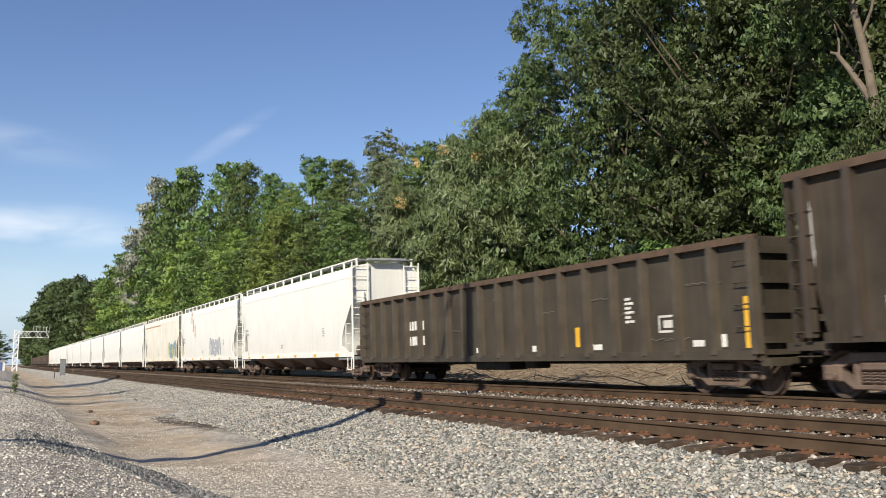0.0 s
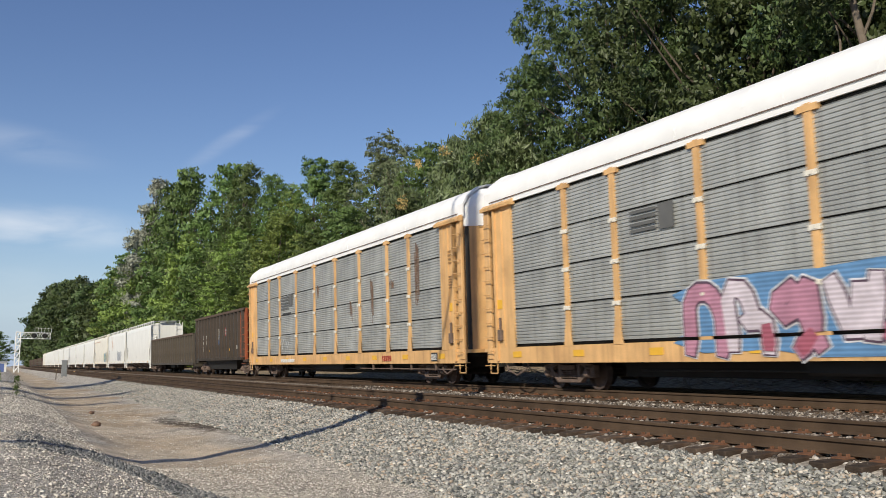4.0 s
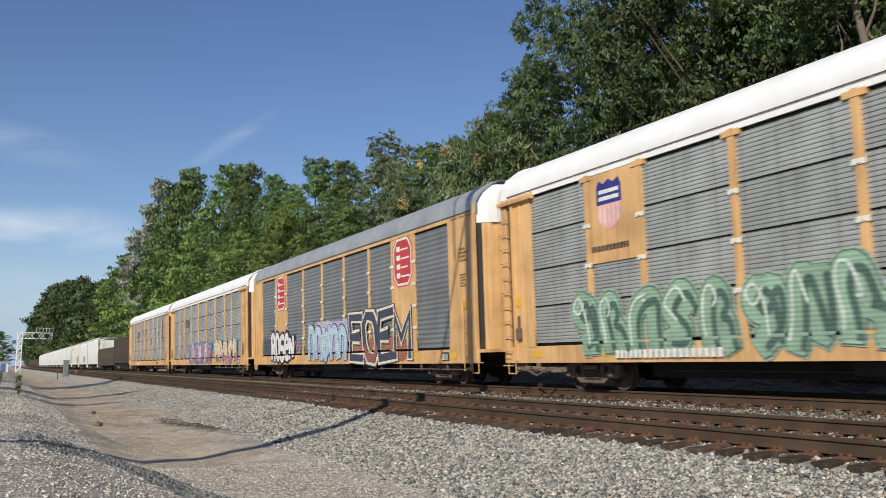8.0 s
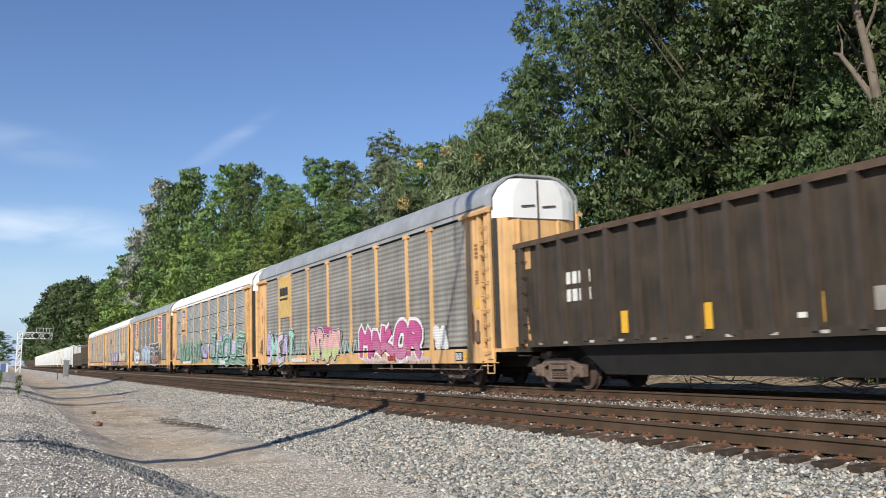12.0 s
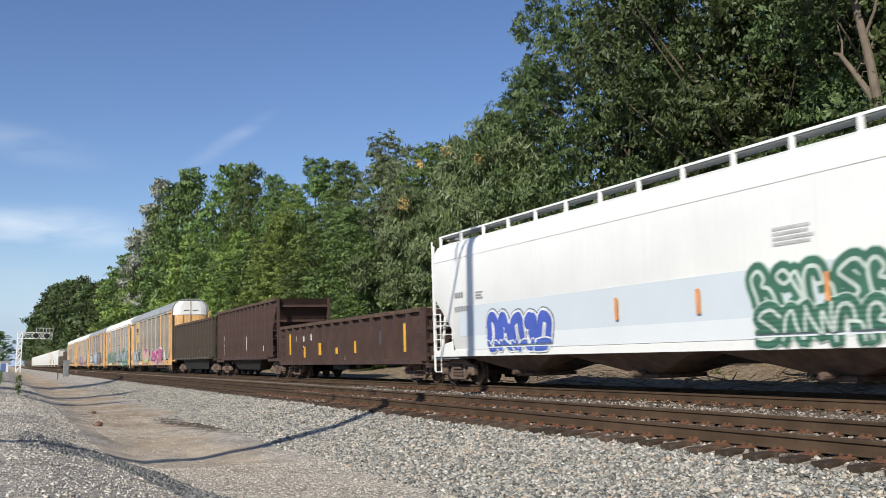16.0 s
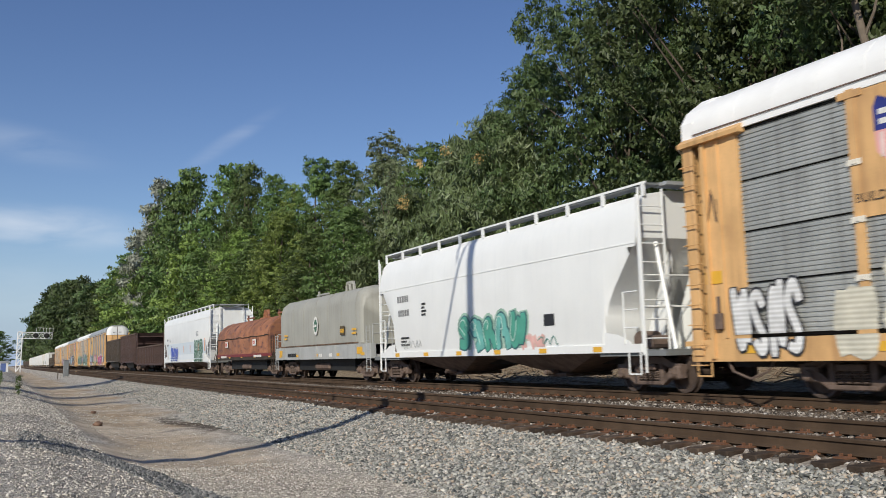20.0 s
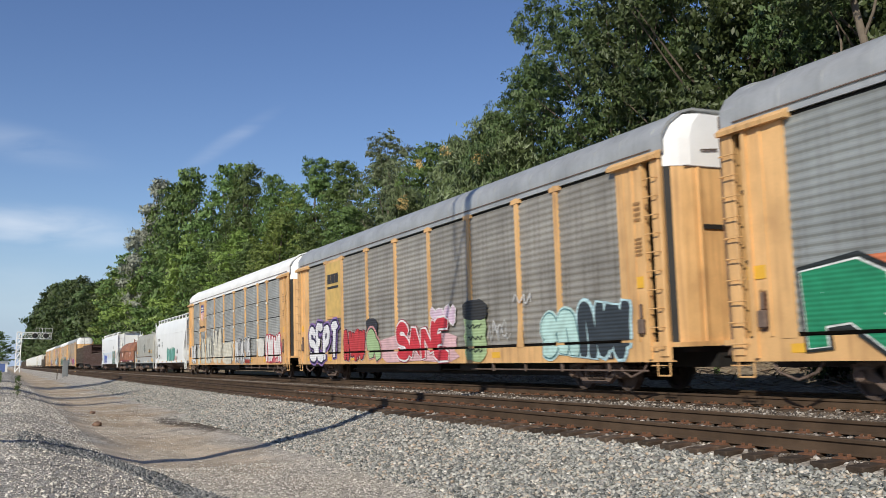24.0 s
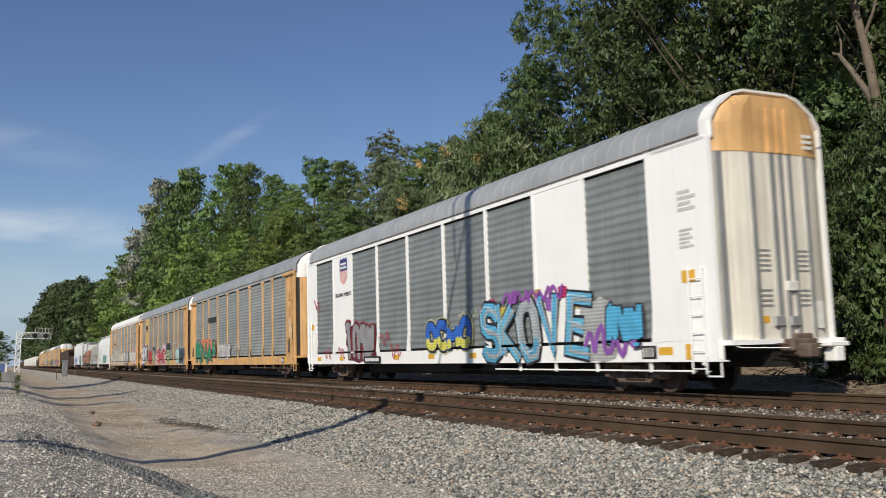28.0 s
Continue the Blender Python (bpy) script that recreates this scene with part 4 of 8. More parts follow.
    # ends of the sides: vestibule panels, ladders, steps
    for s in (-1, 1):
        for y in (-1, 1):
            x0, x1 = sorted((s * 12.36, s * 13.46))
            if plain:
                x0, x1 = sorted((posts[0] if s < 0 else posts[-1], s * 13.5))
                part("end_panel", boxes((x0, min(x1, 13.4) if s > 0 else x1, y * SIDE - 0.028, y * SIDE + 0.028, 1.12, EAVE + 0.03)), side_mat, car)
                part("end_edge", boxes((s * 13.42 - 0.03, s * 13.42 + 0.03, y * SIDE - 0.045, y * SIDE + 0.045, 0.75, EAVE + 0.3)), side_mat, car)
                ladder(car, s * 13.1, s * 12.7, y * SIDE, 0.45, 2.6, 0.36, side_mat)
                if y < 0:
                    part("rod_bracket", rods(((s * 12.9, -1.5, 0.62), (s * 12.9, -1.5, 0.9), 0.03)), side_mat, car)
                continue
            xa = posts[0] if s < 0 else posts[-1]
            pm = M["rack_white"] if white else body_mat
            a, b = sorted((xa, s * 12.9))
            part("end_panel", boxes((a, b, y * SIDE - 0.02, y * SIDE + 0.02, 1.12, EAVE - 0.12)), pm, car)
            part("panel_fold", boxes((s * 12.46 - 0.035, s * 12.46 + 0.035, y * SIDE - 0.045, y * SIDE + 0.045, 1.14, EAVE - 0.14)), pm, car)
            part("end_post", boxes((s * 12.84 - 0.05, s * 12.84 + 0.05, y * SIDE - 0.075, y * SIDE + 0.075, 0.75, EAVE - 0.1)), pm, car)
            a, b = sorted((s * 13.15, s * 13.44))
            part("ladder_column", boxes((a, b, y * SIDE - 0.055, y * SIDE + 0.055, 0.8, EAVE + 0.02), bevel=0.015), pm, car)
            a, b = sorted((s * 11.72, s * 13.46))
            bm = bmesh.new()
            prism(bm, [(y * (SIDE - 0.02), EAVE - 0.14), (y * (SIDE + 0.15), EAVE - 0.14), (y * (SIDE + 0.17), EAVE - 0.06), (y * (SIDE + 0.02), EAVE + 0.05), (y * (SIDE - 0.02), EAVE + 0.05)], a, b)
            part("door_track", bm, pm, car)
            rungs(car, s * 13.4, s * 13.02, y * (SIDE + 0.055), 0.62, EAVE - 0.3, 0.4, pm, 0.1)
            if y < 0:
                part("hand_brake", boxes((s * 12.62 - 0.1, s * 12.62 + 0.1, -SIDE - 0.12, -SIDE - 0.02, 1.3, 1.62), (s * 12.62 - 0.03, s * 12.62 + 0.03, -SIDE - 0.1, -SIDE - 0.02, 1.62, 1.95), bevel=0.02), M["truck"], car)
                part("air_hose", limb_mesh([(s * 12.7, -1.42, 0.85), (s * 12.45, -1.46, 0.5), (s * 12.0, -1.46, 0.36), (s * 11.6, -1.42, 0.5), (s * 11.5, -1.3, 0.75)], 0.025), M["truck"], car)
        part("step", rods(((s * 13.4, -1.5, 0.4), (s * 13.0, -1.5, 0.4), 0.02), ((s * 13.4, -1.5, 0.4), (s * 13.4, -1.5, 1.0), 0.018), ((s * 13.0, -1.5, 0.4), (s * 13.0, -1.5, 1.0), 0.018)), body_mat, car)
        truck(car, s * 10.05)
        coupler(car, s * 13.75, s)
    # a long rod under the sill towards the hand brake, on hangers
    part("brake_rod", rods(((4.2, -1.46, 0.52), (12.6, -1.46, 0.5), 0.022)), side_mat if white else M["truck"], car)
    for x in (5.6, 7.4, 9.2, 11.2):
        part("rod_hanger", boxes((x - 0.03, x + 0.03, -1.5, -1.44, 0.47, 0.75)), side_mat if white else M["truck"], car)
    # yellow reflectors along the sill
    for k in range(-4, 5):
        me = shared("reflector", lambda: mesh_ob("reflector", boxes((-0.23, 0.23, -0.008, 0.0, -0.08, 0.08)), M["yellow"]))
        put("reflector", me, car, Matrix.Translation((k * 2.95, -SIDE - 0.023, 0.92)))
    return car


# -- covered hopper --
def hopper_section(x, zb, half, ztop, flat, shoulder=0.5):
    """One slice of the body: sides from zb up, rounded shoulders, roof almost flat."""
    side = [(-half + 0.05, zb), (-half, min(zb + 0.25, ztop - shoulder - 0.1)), (-half, ztop - shoulder), (-half + 0.05, ztop - shoulder * 0.55),
            (-half + 0.17, ztop - shoulder * 0.2), (-half + 0.36, ztop - 0.01), (-0.5, ztop + 0.1)]
    ring = side + [(-y, z) for y, z in side[::-1]]
    return [Vector((x, y, z)) for y, z in ring]


def covered_hopper(label, length, top=4.62, sill=0.95, bays=4, paint_mat="white", curve=0.5, cut=1.7, side_half=1.5, reflectors=True, notch=0.85, over=0.8):
    """Covered hopper wagon: body with sloped ends, outlet bays, running board on the roof, end ladders."""
    car = empty("hopper_wagon", label, "railway wagon", "wagons of the freight train")
    half = length / 2 - over
    mt = M[paint_mat]
    st = []
    # the side sheet's lower edge rises towards the ends in a bellied notch
    for dx, dz in ((0.0, 2.5), (0.3, 2.15), (0.6, 1.8), (0.9, 1.45), (1.13, 1.12), (1.26, 0.8), (1.3, 0.42), (1.42, 0.02)):
        st.append((-half + dx, sill + dz * notch if dz > 0.1 else sill + dz))
    st += [(-x, z) for x, z in st[::-1]]
    bm = bmesh.new()
    loft(bm, [hopper_section(x, zb, side_half, top, 0, curve) for x, zb in st])
    body = part("body", bm, mt, car)
    body.data.shade_smooth()
    body.data.set_sharp_from_angle(angle=radians(28))
    # roof seam line along the shoulder
    for s in (-1, 1):
        part("seam", boxes((-half, half, s * side_half - 0.012, s * side_half + 0.012, top - curve - 0.03, top - curve)), mt, body)
    # side sill
    for s in (-1, 1):
        part("side_sill", boxes((-half - 0.05, half + 0.05, s * (side_half - 0.1), s * (side_half + 0.015), sill - 0.05, sill + 0.14)), mt, car)
    # outlet bays
    span = (2 * half - 2 * cut) / bays
    for i in range(bays):
        x = -half + cut + span * (i + 0.5)
        bm = bmesh.new()
        loft(bm, [[Vector((x - span * 0.49, -1.42, sill)), Vector((x + span * 0.49, -1.42, sill)), Vector((x + span * 0.49, 1.42, sill)), Vector((x - span * 0.49, 1.42, sill))],
                  [Vector((x - 0.35, -0.6, 0.38)), Vector((x + 0.35, -0.6, 0.38)), Vector((x + 0.35, 0.6, 0.38)), Vector((x - 0.35, 0.6, 0.38))]])
        bay = part("outlet_bay", bm, M["truck"], car, "dark outlet chute")
        bm = boxes((x - 0.45, x + 0.45, -0.75, 0.75, 0.3, 0.4), bevel=0.02)
        rod(bm, (x, -1.1, 0.42), (x, -0.7, 0.42), 0.07, seg=8)
        part("outlet_gate", bm, M["truck"], bay)
    part("centre_sill", boxes((-half - over + 0.2, half + over - 0.2, -0.3, 0.3, 0.62, 0.9)), M["black_steel"], car)
    # end frames, platforms, slope sheets
    for s in (-1, 1):
        xe = s * (half + 0.08)
        part("end_platform", boxes((min(s * (half + over - 0.25), s * (half - cut)), max(s * (half + over - 0.25), s * (half - cut)), -1.45, 1.45, 0.82, 0.95)), M["grey_box"], car)
        for y in (-1, 1):
            part("corner_post", boxes((xe - 0.035, xe + 0.035, y * 1.45 - 0.03, y * 1.45 + 0.03, 0.85, top - 0.05)), mt, car)
            # ladder on the end face, one stile at the corner
            xl = xe + s * 0.06
            part("ladder", rods(((xl, y * 1.46, 0.45), (xl, y * 1.46, top + 0.1), 0.028), ((xl, y * 0.8, 0.95), (xl, y * 0.8, top + 0.1), 0.028),
                                *[((xl, y * 1.46, 1.2 + 0.42 * k), (xl, y * 0.8, 1.2 + 0.42 * k), 0.016) for k in range(int((top - 1.2) / 0.42) + 1)]), mt, car)
            part("step", rods(((s * half, y * 1.5, 0.42), (s * (half - 0.42), y * 1.5, 0.42), 0.02), ((s * half, y * 1.5, 0.42), (s * half, y * 1.5, 0.9), 0.02), ((s * (half - 0.42), y * 1.5, 0.42), (s * (half - 0.42), y * 1.5, 0.9), 0.02)), mt, car)
            # low grab irons before the notch
            part("grab_iron", rods(((s * half, y * 1.53, 1.45), (s * (half - 0.5), y * 1.53, 1.45), 0.016), ((s * half, y * 1.53, 1.85), (s * (half - 0.5), y * 1.53, 1.85), 0.016),
                                   ((s * half, y * 1.53, 2.25), (s * (half - 0.5), y * 1.53, 2.25), 0.016), ((s * (half - 0.5), y * 1.53, 1.1), (s * (half - 0.5), y * 1.53, 2.25), 0.02)), mt, car)
            # slanting strut from the platform up to the end wall
            part("end_strut", rods(((s * (half + over - 0.35), y * 1.1, 0.95), (s * (half + 0.02), y * 0.95, top - 1.1), 0.05)), mt, car)
            # low curved skirt that closes the foot of the notch
            bm = bmesh.new()
            foot = [(half - 1.34, 0.0), (half - 0.25, 0.0), (half - 0.35, 0.2), (half - 0.8, 0.36), (half - 1.3, 0.42)]
            a = [bm.verts.new((s * fx, y * side_half - 0.012, sill + fz)) for fx, fz in foot]
            b = [bm.verts.new((s * fx, y * side_half + 0.012, sill + fz)) for fx, fz in foot]
            for i in range(5):
                bm.faces.new((a[i], a[(i + 1) % 5], b[(i + 1) % 5], b[i]))
            bm.faces.new(a)
            bm.faces.new(b[::-1])
            bmesh.ops.recalc_face_normals(bm, faces=bm.faces[:])
            part("skirt", bm, mt, car)
        bm = rods(((xe, -1.4, 1.9), (xe, 1.4, 1.9), 0.025), ((xe, -1.4, 2.6), (xe, 1.4, 2.6), 0.02))
        part("end_rail", bm, mt, car)
        for y in (-0.4, 0.4):
            # upright web between slope sheet and platform
            bm = bmesh.new()
            web = [(half - 1.25, 0.95), (half - 0.55, 0.95), (half - 0.12, sill + 2.0 * notch), (half - 0.2, sill + 2.25 * notch)]
            a = [bm.verts.new((s * wx, y - 0.03, wz)) for wx, wz in web]
            b = [bm.verts.new((s * wx, y + 0.03, wz)) for wx, wz in web]
            for i in range(4):
                bm.faces.new((a[i], a[(i + 1) % 4], b[(i + 1) % 4], b[i]))
            bm.faces.new(a)
            bm.faces.new(b[::-1])
            bmesh.ops.recalc_face_normals(bm, faces=bm.faces[:])
            part("end_web", bm, mt, car)
        part("air_reservoir", rods(((s * (half - 0.75), -0.95, 1.18), (s * (half - 0.75), -0.1, 1.18), 0.2), ((s * (half - 0.2), -1.1, 1.12), (s * (half - 0.2), -0.6, 1.12), 0.15), seg=10), M["truck"], car)
        part("brake_wheel", rods(((xe + s * 0.02, 0.6, 2.1), (xe + s * 0.08, 0.6, 2.1), 0.28), seg=16), M["truck"], car)
        truck(car, s * (length / 2 - 1.4))
        coupler(car, s * (length / 2 - 0.35), s)
    # running boards along both roof edges on stanchions
    for s in (-1, 1):
        bd = part("running_board", boxes((-half - 0.1, half + 0.1, s * 1.0 - 0.19, s * 1.0 + 0.19, top + 0.19, top + 0.24)), M["grey_box"], car, "grey grating walkway")
        n = int(2 * half / 1.45)
        for i in range(n + 1):
            x = -half + 2 * half * i / n
            me = shared(("stanchion", paint_mat), lambda: mesh_ob("stanchion", boxes((-0.05, 0.05, -0.03, 0.03, 0.0, 0.33)), mt))
            put("stanchion", me, bd, Matrix.Translation((x, s * 1.2, top - 0.06)))
        part("edge_rail", boxes((-half - 0.1, half + 0.1, s * 1.2 - 0.015, s * 1.2 + 0.015, top + 0.22, top + 0.27)), mt, bd)
    for s in (-1, 1):
        bd = part("cross_walk", boxes((s * (half + 0.1) - 0.25, s * (half + 0.1) + 0.25, -0.81, 0.81, top + 0.17, top + 0.25)), M["roof_grey"], car, "grey grating walkway")
    bm = bmesh.new()
    for i in range(bays * 2):
        x = -half + 1 + (2 * half - 2) * (i + 0.5) / (bays * 2)
        rod(bm, (x, 0, top + 0.03), (x, 0, top + 0.2), 0.3, 0.28, seg=12)
    part("roof_hatch", bm, mt, bd)
    for i in range(6 if reflectors else 0):
        me = shared("small_reflector", lambda: mesh_ob("reflector", boxes((-0.18, 0.18, -0.008, 0.0, -0.06, 0.06)), M["yellow"]))
        put("reflector", me, car, Matrix.Translation((-half + cut + (2 * half - 2 * cut) * i / 5, -side_half - 0.018, sill + 0.04)))
    return car


# -- open wagons --
def rib_mesh(h, w=0.19, depth=0.17):
    bm = bmesh.new()
    prism_pts = [(-w / 2, 0), (-w * 0.36, -depth), (w * 0.36, -depth), (w / 2, 0)]
    a = [bm.verts.new((x, y, 0)) for x, y in prism_pts]
    b = [bm.verts.new((x, y, h)) for x, y in prism_pts]
    for i in range(4):
        bm.faces.new((a[i], a[(i + 1) % 4], b[(i + 1) % 4], b[i]))
    bm.faces.new(a)
    bm.faces.new(b[::-1])
    bmesh.ops.recalc_face_normals(bm, faces=bm.faces[:])
    return bm


def open_wagon(label, length, sill, top, nribs, paint_mat, tub=False, end_mat=None, slope=0.0, name="gondola_wagon"):
    """Open-top wagon: plated sides with ribs, top chord, end sheets, inner floor."""
    car = empty(name, label, "railway wagon", "wagons of the freight train")
    half = length / 2 - 0.45
    mt = M[paint_mat]
    yw = SIDE - 0.15
    for s in (-1, 1):
        bm = bmesh.new()
        # side sheet; with slope the lower corners are cut back under the ends
        pts = [(-half + slope, sill), (half - slope, sill), (half, top), (-half, top)]
        a = [bm.verts.new((x, s * yw - 0.02, z)) for x, z in pts]
        b = [bm.verts.new((x, s * yw + 0.02, z)) for x, z in pts]
        for i in range(4):
            bm.faces.new((a[i], a[(i + 1) % 4], b[(i + 1) % 4], b[i]))
        bm.faces.new(a)
        bm.faces.new(b[::-1])
        bmesh.ops.recalc_face_normals(bm, faces=bm.faces[:])
        side = part("side_sheet", bm, mt, car)
        rib = None
        for i in range(nribs):
            x = -half + slope * 0.55 + (2 * half - slope * 1.1) * i / (nribs - 1)
            key = ("rib", round(top - sill, 2), paint_mat)
            me = shared(key, lambda: mesh_ob("rib", rib_mesh(top - sill - 0.1), M[paint_mat + "_rib"]))
            put("rib", me, side, Matrix.Translation((x, s * (yw + 0.02), sill + 0.02)) @ Matrix.Rotation(0 if s < 0 else math.pi, 4, "Z"))
        part("top_chord", boxes((-half - 0.02, half + 0.02, s * yw - 0.07, s * yw + 0.1 if s > 0 else s * yw + 0.07, top - 0.12, top + 0.03),
                                (-half, half, s * (yw + 0.14) - 0.03, s * (yw + 0.14) + 0.02, top - 0.12, top + 0.02)), M["chord"], car)
        part("side_sill", boxes((-half + slope, half - slope, s * (yw + 0.08) - 0.08, s * (yw + 0.08) + 0.08, sill - 0.08, sill + 0.1)), mt, car)
    part("floor", boxes((-half + slope + 0.1, half - slope - 0.1, -yw, yw, sill - 0.02, sill + 0.04)), M["black_steel"], car)
    em = M[end_mat] if end_mat else mt
    for s in (-1, 1):
        bm = bmesh.new()
        x0, x1 = s * (half - slope), s * half
        loft(bm, [[Vector((x0, -yw, sill)), Vector((x0, yw, sill)), Vector((x0 - s * 0.06, yw, sill)), Vector((x0 - s * 0.06, -yw, sill))],
                  [Vector((x1, -yw, top)), Vector((x1, yw, top)), Vector((x1 - s * 0.06, yw, top)), Vector((x1 - s * 0.06, -yw, top))]])
        e = part("end_sheet", bm, em if s > 0 else mt, car)
        bm = bmesh.new()
        for k in range(4):
            f = (k + 0.5) / 4
            x = x0 + (x1 - x0) * f
            box(bm, min(x, x + s * 0.12), max(x, x + s * 0.12), -yw, yw, sill + (top - sill) * f - 0.06, sill + (top - sill) * f + 0.06)
        part("end_rib", bm, em if s > 0 else mt, e)
        part("end_platform", boxes((min(x0, s * (half + 0.25)), max(x0, s * (half + 0.25)), -1.4, 1.4, sill - 0.2, sill - 0.05)), mt, car)
        for y in (-1, 1):
            part("corner_post", boxes((s * half - 0.06, s * half + 0.06, y * yw - 0.06, y * yw + 0.06, sill - 0.1, top)), em if s > 0 else mt, car)
            rungs(car, s * (half - 0.5), s * (half - 0.08), y * (yw + 0.02), sill - 0.3, top - 0.3, 0.42, em if s > 0 else mt, 0.13)
        part("brake_wheel", rods(((s * (half + 0.25), 0.5, sill + 0.9), (s * (half + 0.31), 0.5, sill + 0.9), 0.28), seg=16), M["truck"], car)
        truck(car, s * (half - 1.35))
        coupler(car, s * (length / 2 - 0.35), s)
    if tub:
        bm = bmesh.new()
        loft(bm, [[Vector((-half + slope + 1.9, y, sill)) for y in (-1.3, 1.3)] + [Vector((half - slope - 1.9, y, sill)) for y in (1.3, -1.3)],
                  [Vector((-half + slope + 2.9, y, 0.4)) for y in (-1.1, 1.1)] + [Vector((half - slope - 2.9, y, 0.4)) for y in (1.1, -1.1)]])
        part("tub", bm, M["black_steel"], car)
    part("centre_sill", boxes((-half - 0.2, half + 0.2, -0.3, 0.3, 0.6, sill)), M["black_steel"], car)
    if not tub:
        part("brake_gear", boxes((-1.5, 0.5, -1.2, -0.5, 0.45, 0.75), bevel=0.05), M["black_steel"], car)
        part("air_reservoir", boxes((1.4, 2.0, -1.2, -0.7, 0.5, 0.8), bevel=0.05), M["black_steel"], car)
    return car


# -- coil wagons --
def coil_wagon(label, length, paint_mat, frame_mat, top, eave, sill, hoods=2, arch=False, belt=True, vault=False, gaps=(0.0, 0.0), hooks=((0.2, 0), (0.56, 1), (0.7, 1)), deep=0.3):
    car = empty("coil_wagon", label, "railway wagon", "wagons of the freight train")
    half = length / 2 - 0.5
    for s in (-1, 1):
        part("side_sill", boxes((-half - 0.3, half + 0.3, min(s * 1.5, s * 1.3), max(s * 1.5, s * 1.3), sill - 0.05, sill + deep)), M[frame_mat], car)
    part("floor", boxes((-half - 0.28, half + 0.28, -1.3, 1.3, sill - 0.05, sill + 0.05)), M[frame_mat], car)
    part("centre_sill", boxes((-half - 0.3, half + 0.3, -0.35, 0.35, 0.5, sill)), M["black_steel"], car)
    part("trough", boxes((-half + 2.6, half - 2.6, -1.1, 1.1, 0.4, sill)), M["black_steel"], car)
    x0, x1 = -half - 0.05 + gaps[0], half + 0.05 - gaps[1]
    z0 = sill + deep
    out = [(-1.42, z0), (-1.42, eave), (-1.32, eave + (top - eave) * 0.55), (-1.05, eave + (top - eave) * 0.85), (-0.6, top - 0.02), (0, top)]
    if vault:
        out = [(-1.42, z0), (-1.42, eave)] + [(-1.42 * math.cos(a), eave + (top - eave) * math.sin(a)) for a in (0.25, 0.5, 0.75, 1.0, 1.25, 1.5708)]
    out = out + [(-y, z) for y, z in out[-2::-1]]
    bm = bmesh.new()
    r = 0.08 if vault else 0.62
    secs = []
    curve = [(0.0, 0.97, 0.03), (r, 1.0, 0.0)] if vault else [(0.0, 0.93, 0.4), (0.07, 0.965, 0.26), (0.2, 0.988, 0.12), (0.4, 1.0, 0.03), (r, 1.0, 0.0)]
    for x, k, dz in [(x0 + d, k, dz) for d, k, dz in curve] + [(x1 - d, k, dz) for d, k, dz in curve[::-1]]:
        secs.append([Vector((x, y * k, max(z0, z - dz * (z - z0) / (top - z0)))) for y, z in out])
    loft(bm, secs)
    hood = part("cover", bm, M[paint_mat], car)
    hood.data.shade_smooth()
    hood.data.set_sharp_from_angle(angle=radians(40))
    # seam strips round the cover and a belt along it
    for i in range(hoods * 3 + 1):
        x = x0 + r + (x1 - x0 - 2 * r) * i / (hoods * 3)
        bm = bmesh.new()
        g = [(y * 1.008, z + (0.012 if z > z0 else 0)) for y, z in out]
        prism(bm, g, x - 0.03, x + 0.03)
        part("cover_rib", bm, M[paint_mat], hood)
    for s in (-1, 1):
        if belt:
            bm = bmesh.new()
            limb(bm, [(x0 + (x1 - x0) * i / 24, s * 1.45, eave - 0.05 * abs(math.sin(i * 0.55)) - 0.03 * (i % 3 == 1)) for i in range(25)], 0.02, 0.02, 6)
            part("belt", bm, M["brown"], hood, "dark sagging belt")
        part("lip", boxes((x0, x1, s * 1.42 - 0.05, s * 1.42 + 0.05, z0 - 0.03, z0 + 0.06)), M[paint_mat], hood)
    # lifting brackets
    for x, hoop in hooks:
        bm = bmesh.new()
        if hoop:
            for mid in (0.26, 0.78):
                limb(bm, [(x + mid - 0.25 * math.cos(a), -0.15, top - 0.08 + 0.5 * math.sin(a) ** 0.5) for a in (0.01, 0.3, 0.7, 1.1, 1.57, 2.04, 2.44, 2.84, 3.13)], 0.075, 0.075, 6)
            box(bm, x - 0.15, x + 1.2, -0.4, 0.15, top - 0.06, top + 0.03)
            box(bm, x + 0.12, x + 0.9, -0.22, -0.08, top + 0.4, top + 0.48)
        elif hoop == 0 and arch:
            rod(bm, (x, -0.2, top - 0.05), (x, -0.2, top + 0.34), 0.06, seg=6)
            rod(bm, (x - 0.3, -0.2, top + 0.16), (x + 1.5, -0.2, top + 0.14), 0.05, seg=6)
        else:
            rod(bm, (x, -0.2, top - 0.05), (x, -0.2, top + 0.3), 0.06, seg=6)
            rod(bm, (x, -0.2, top + 0.22), (x + 1.3, -0.2, top + 0.2), 0.04, seg=6)
        part("lifting_bracket", bm, M[paint_mat], hood)
    for s in (-1, 1):
        xe = s * (half + 0.25)
        rows = [((xe, y, sill), (xe, y, sill + 1.25), 0.025) for y in (-1.4, -0.6, 0.6, 1.4)] + [((xe, -1.4, sill + z), (xe, 1.4, sill + z), 0.02) for z in (0.5, 0.9, 1.25)]
        part("end_rail", rods(*rows), M[frame_mat], car)
        for y in (-1, 1):
            ladder(car, xe, xe - s * 0.42, y * 1.46, 0.4, sill + 1.2, 0.36, M[frame_mat], 0.05)
        part("end_platform", boxes((min(xe, xe - s * 0.7), max(xe, xe - s * 0.7), -1.4, 1.4, sill + 0.05, sill + 0.1)), M[frame_mat], car)
        truck(car, s * (half - 1.25))
        coupler(car, s * (length / 2 - 0.35), s)
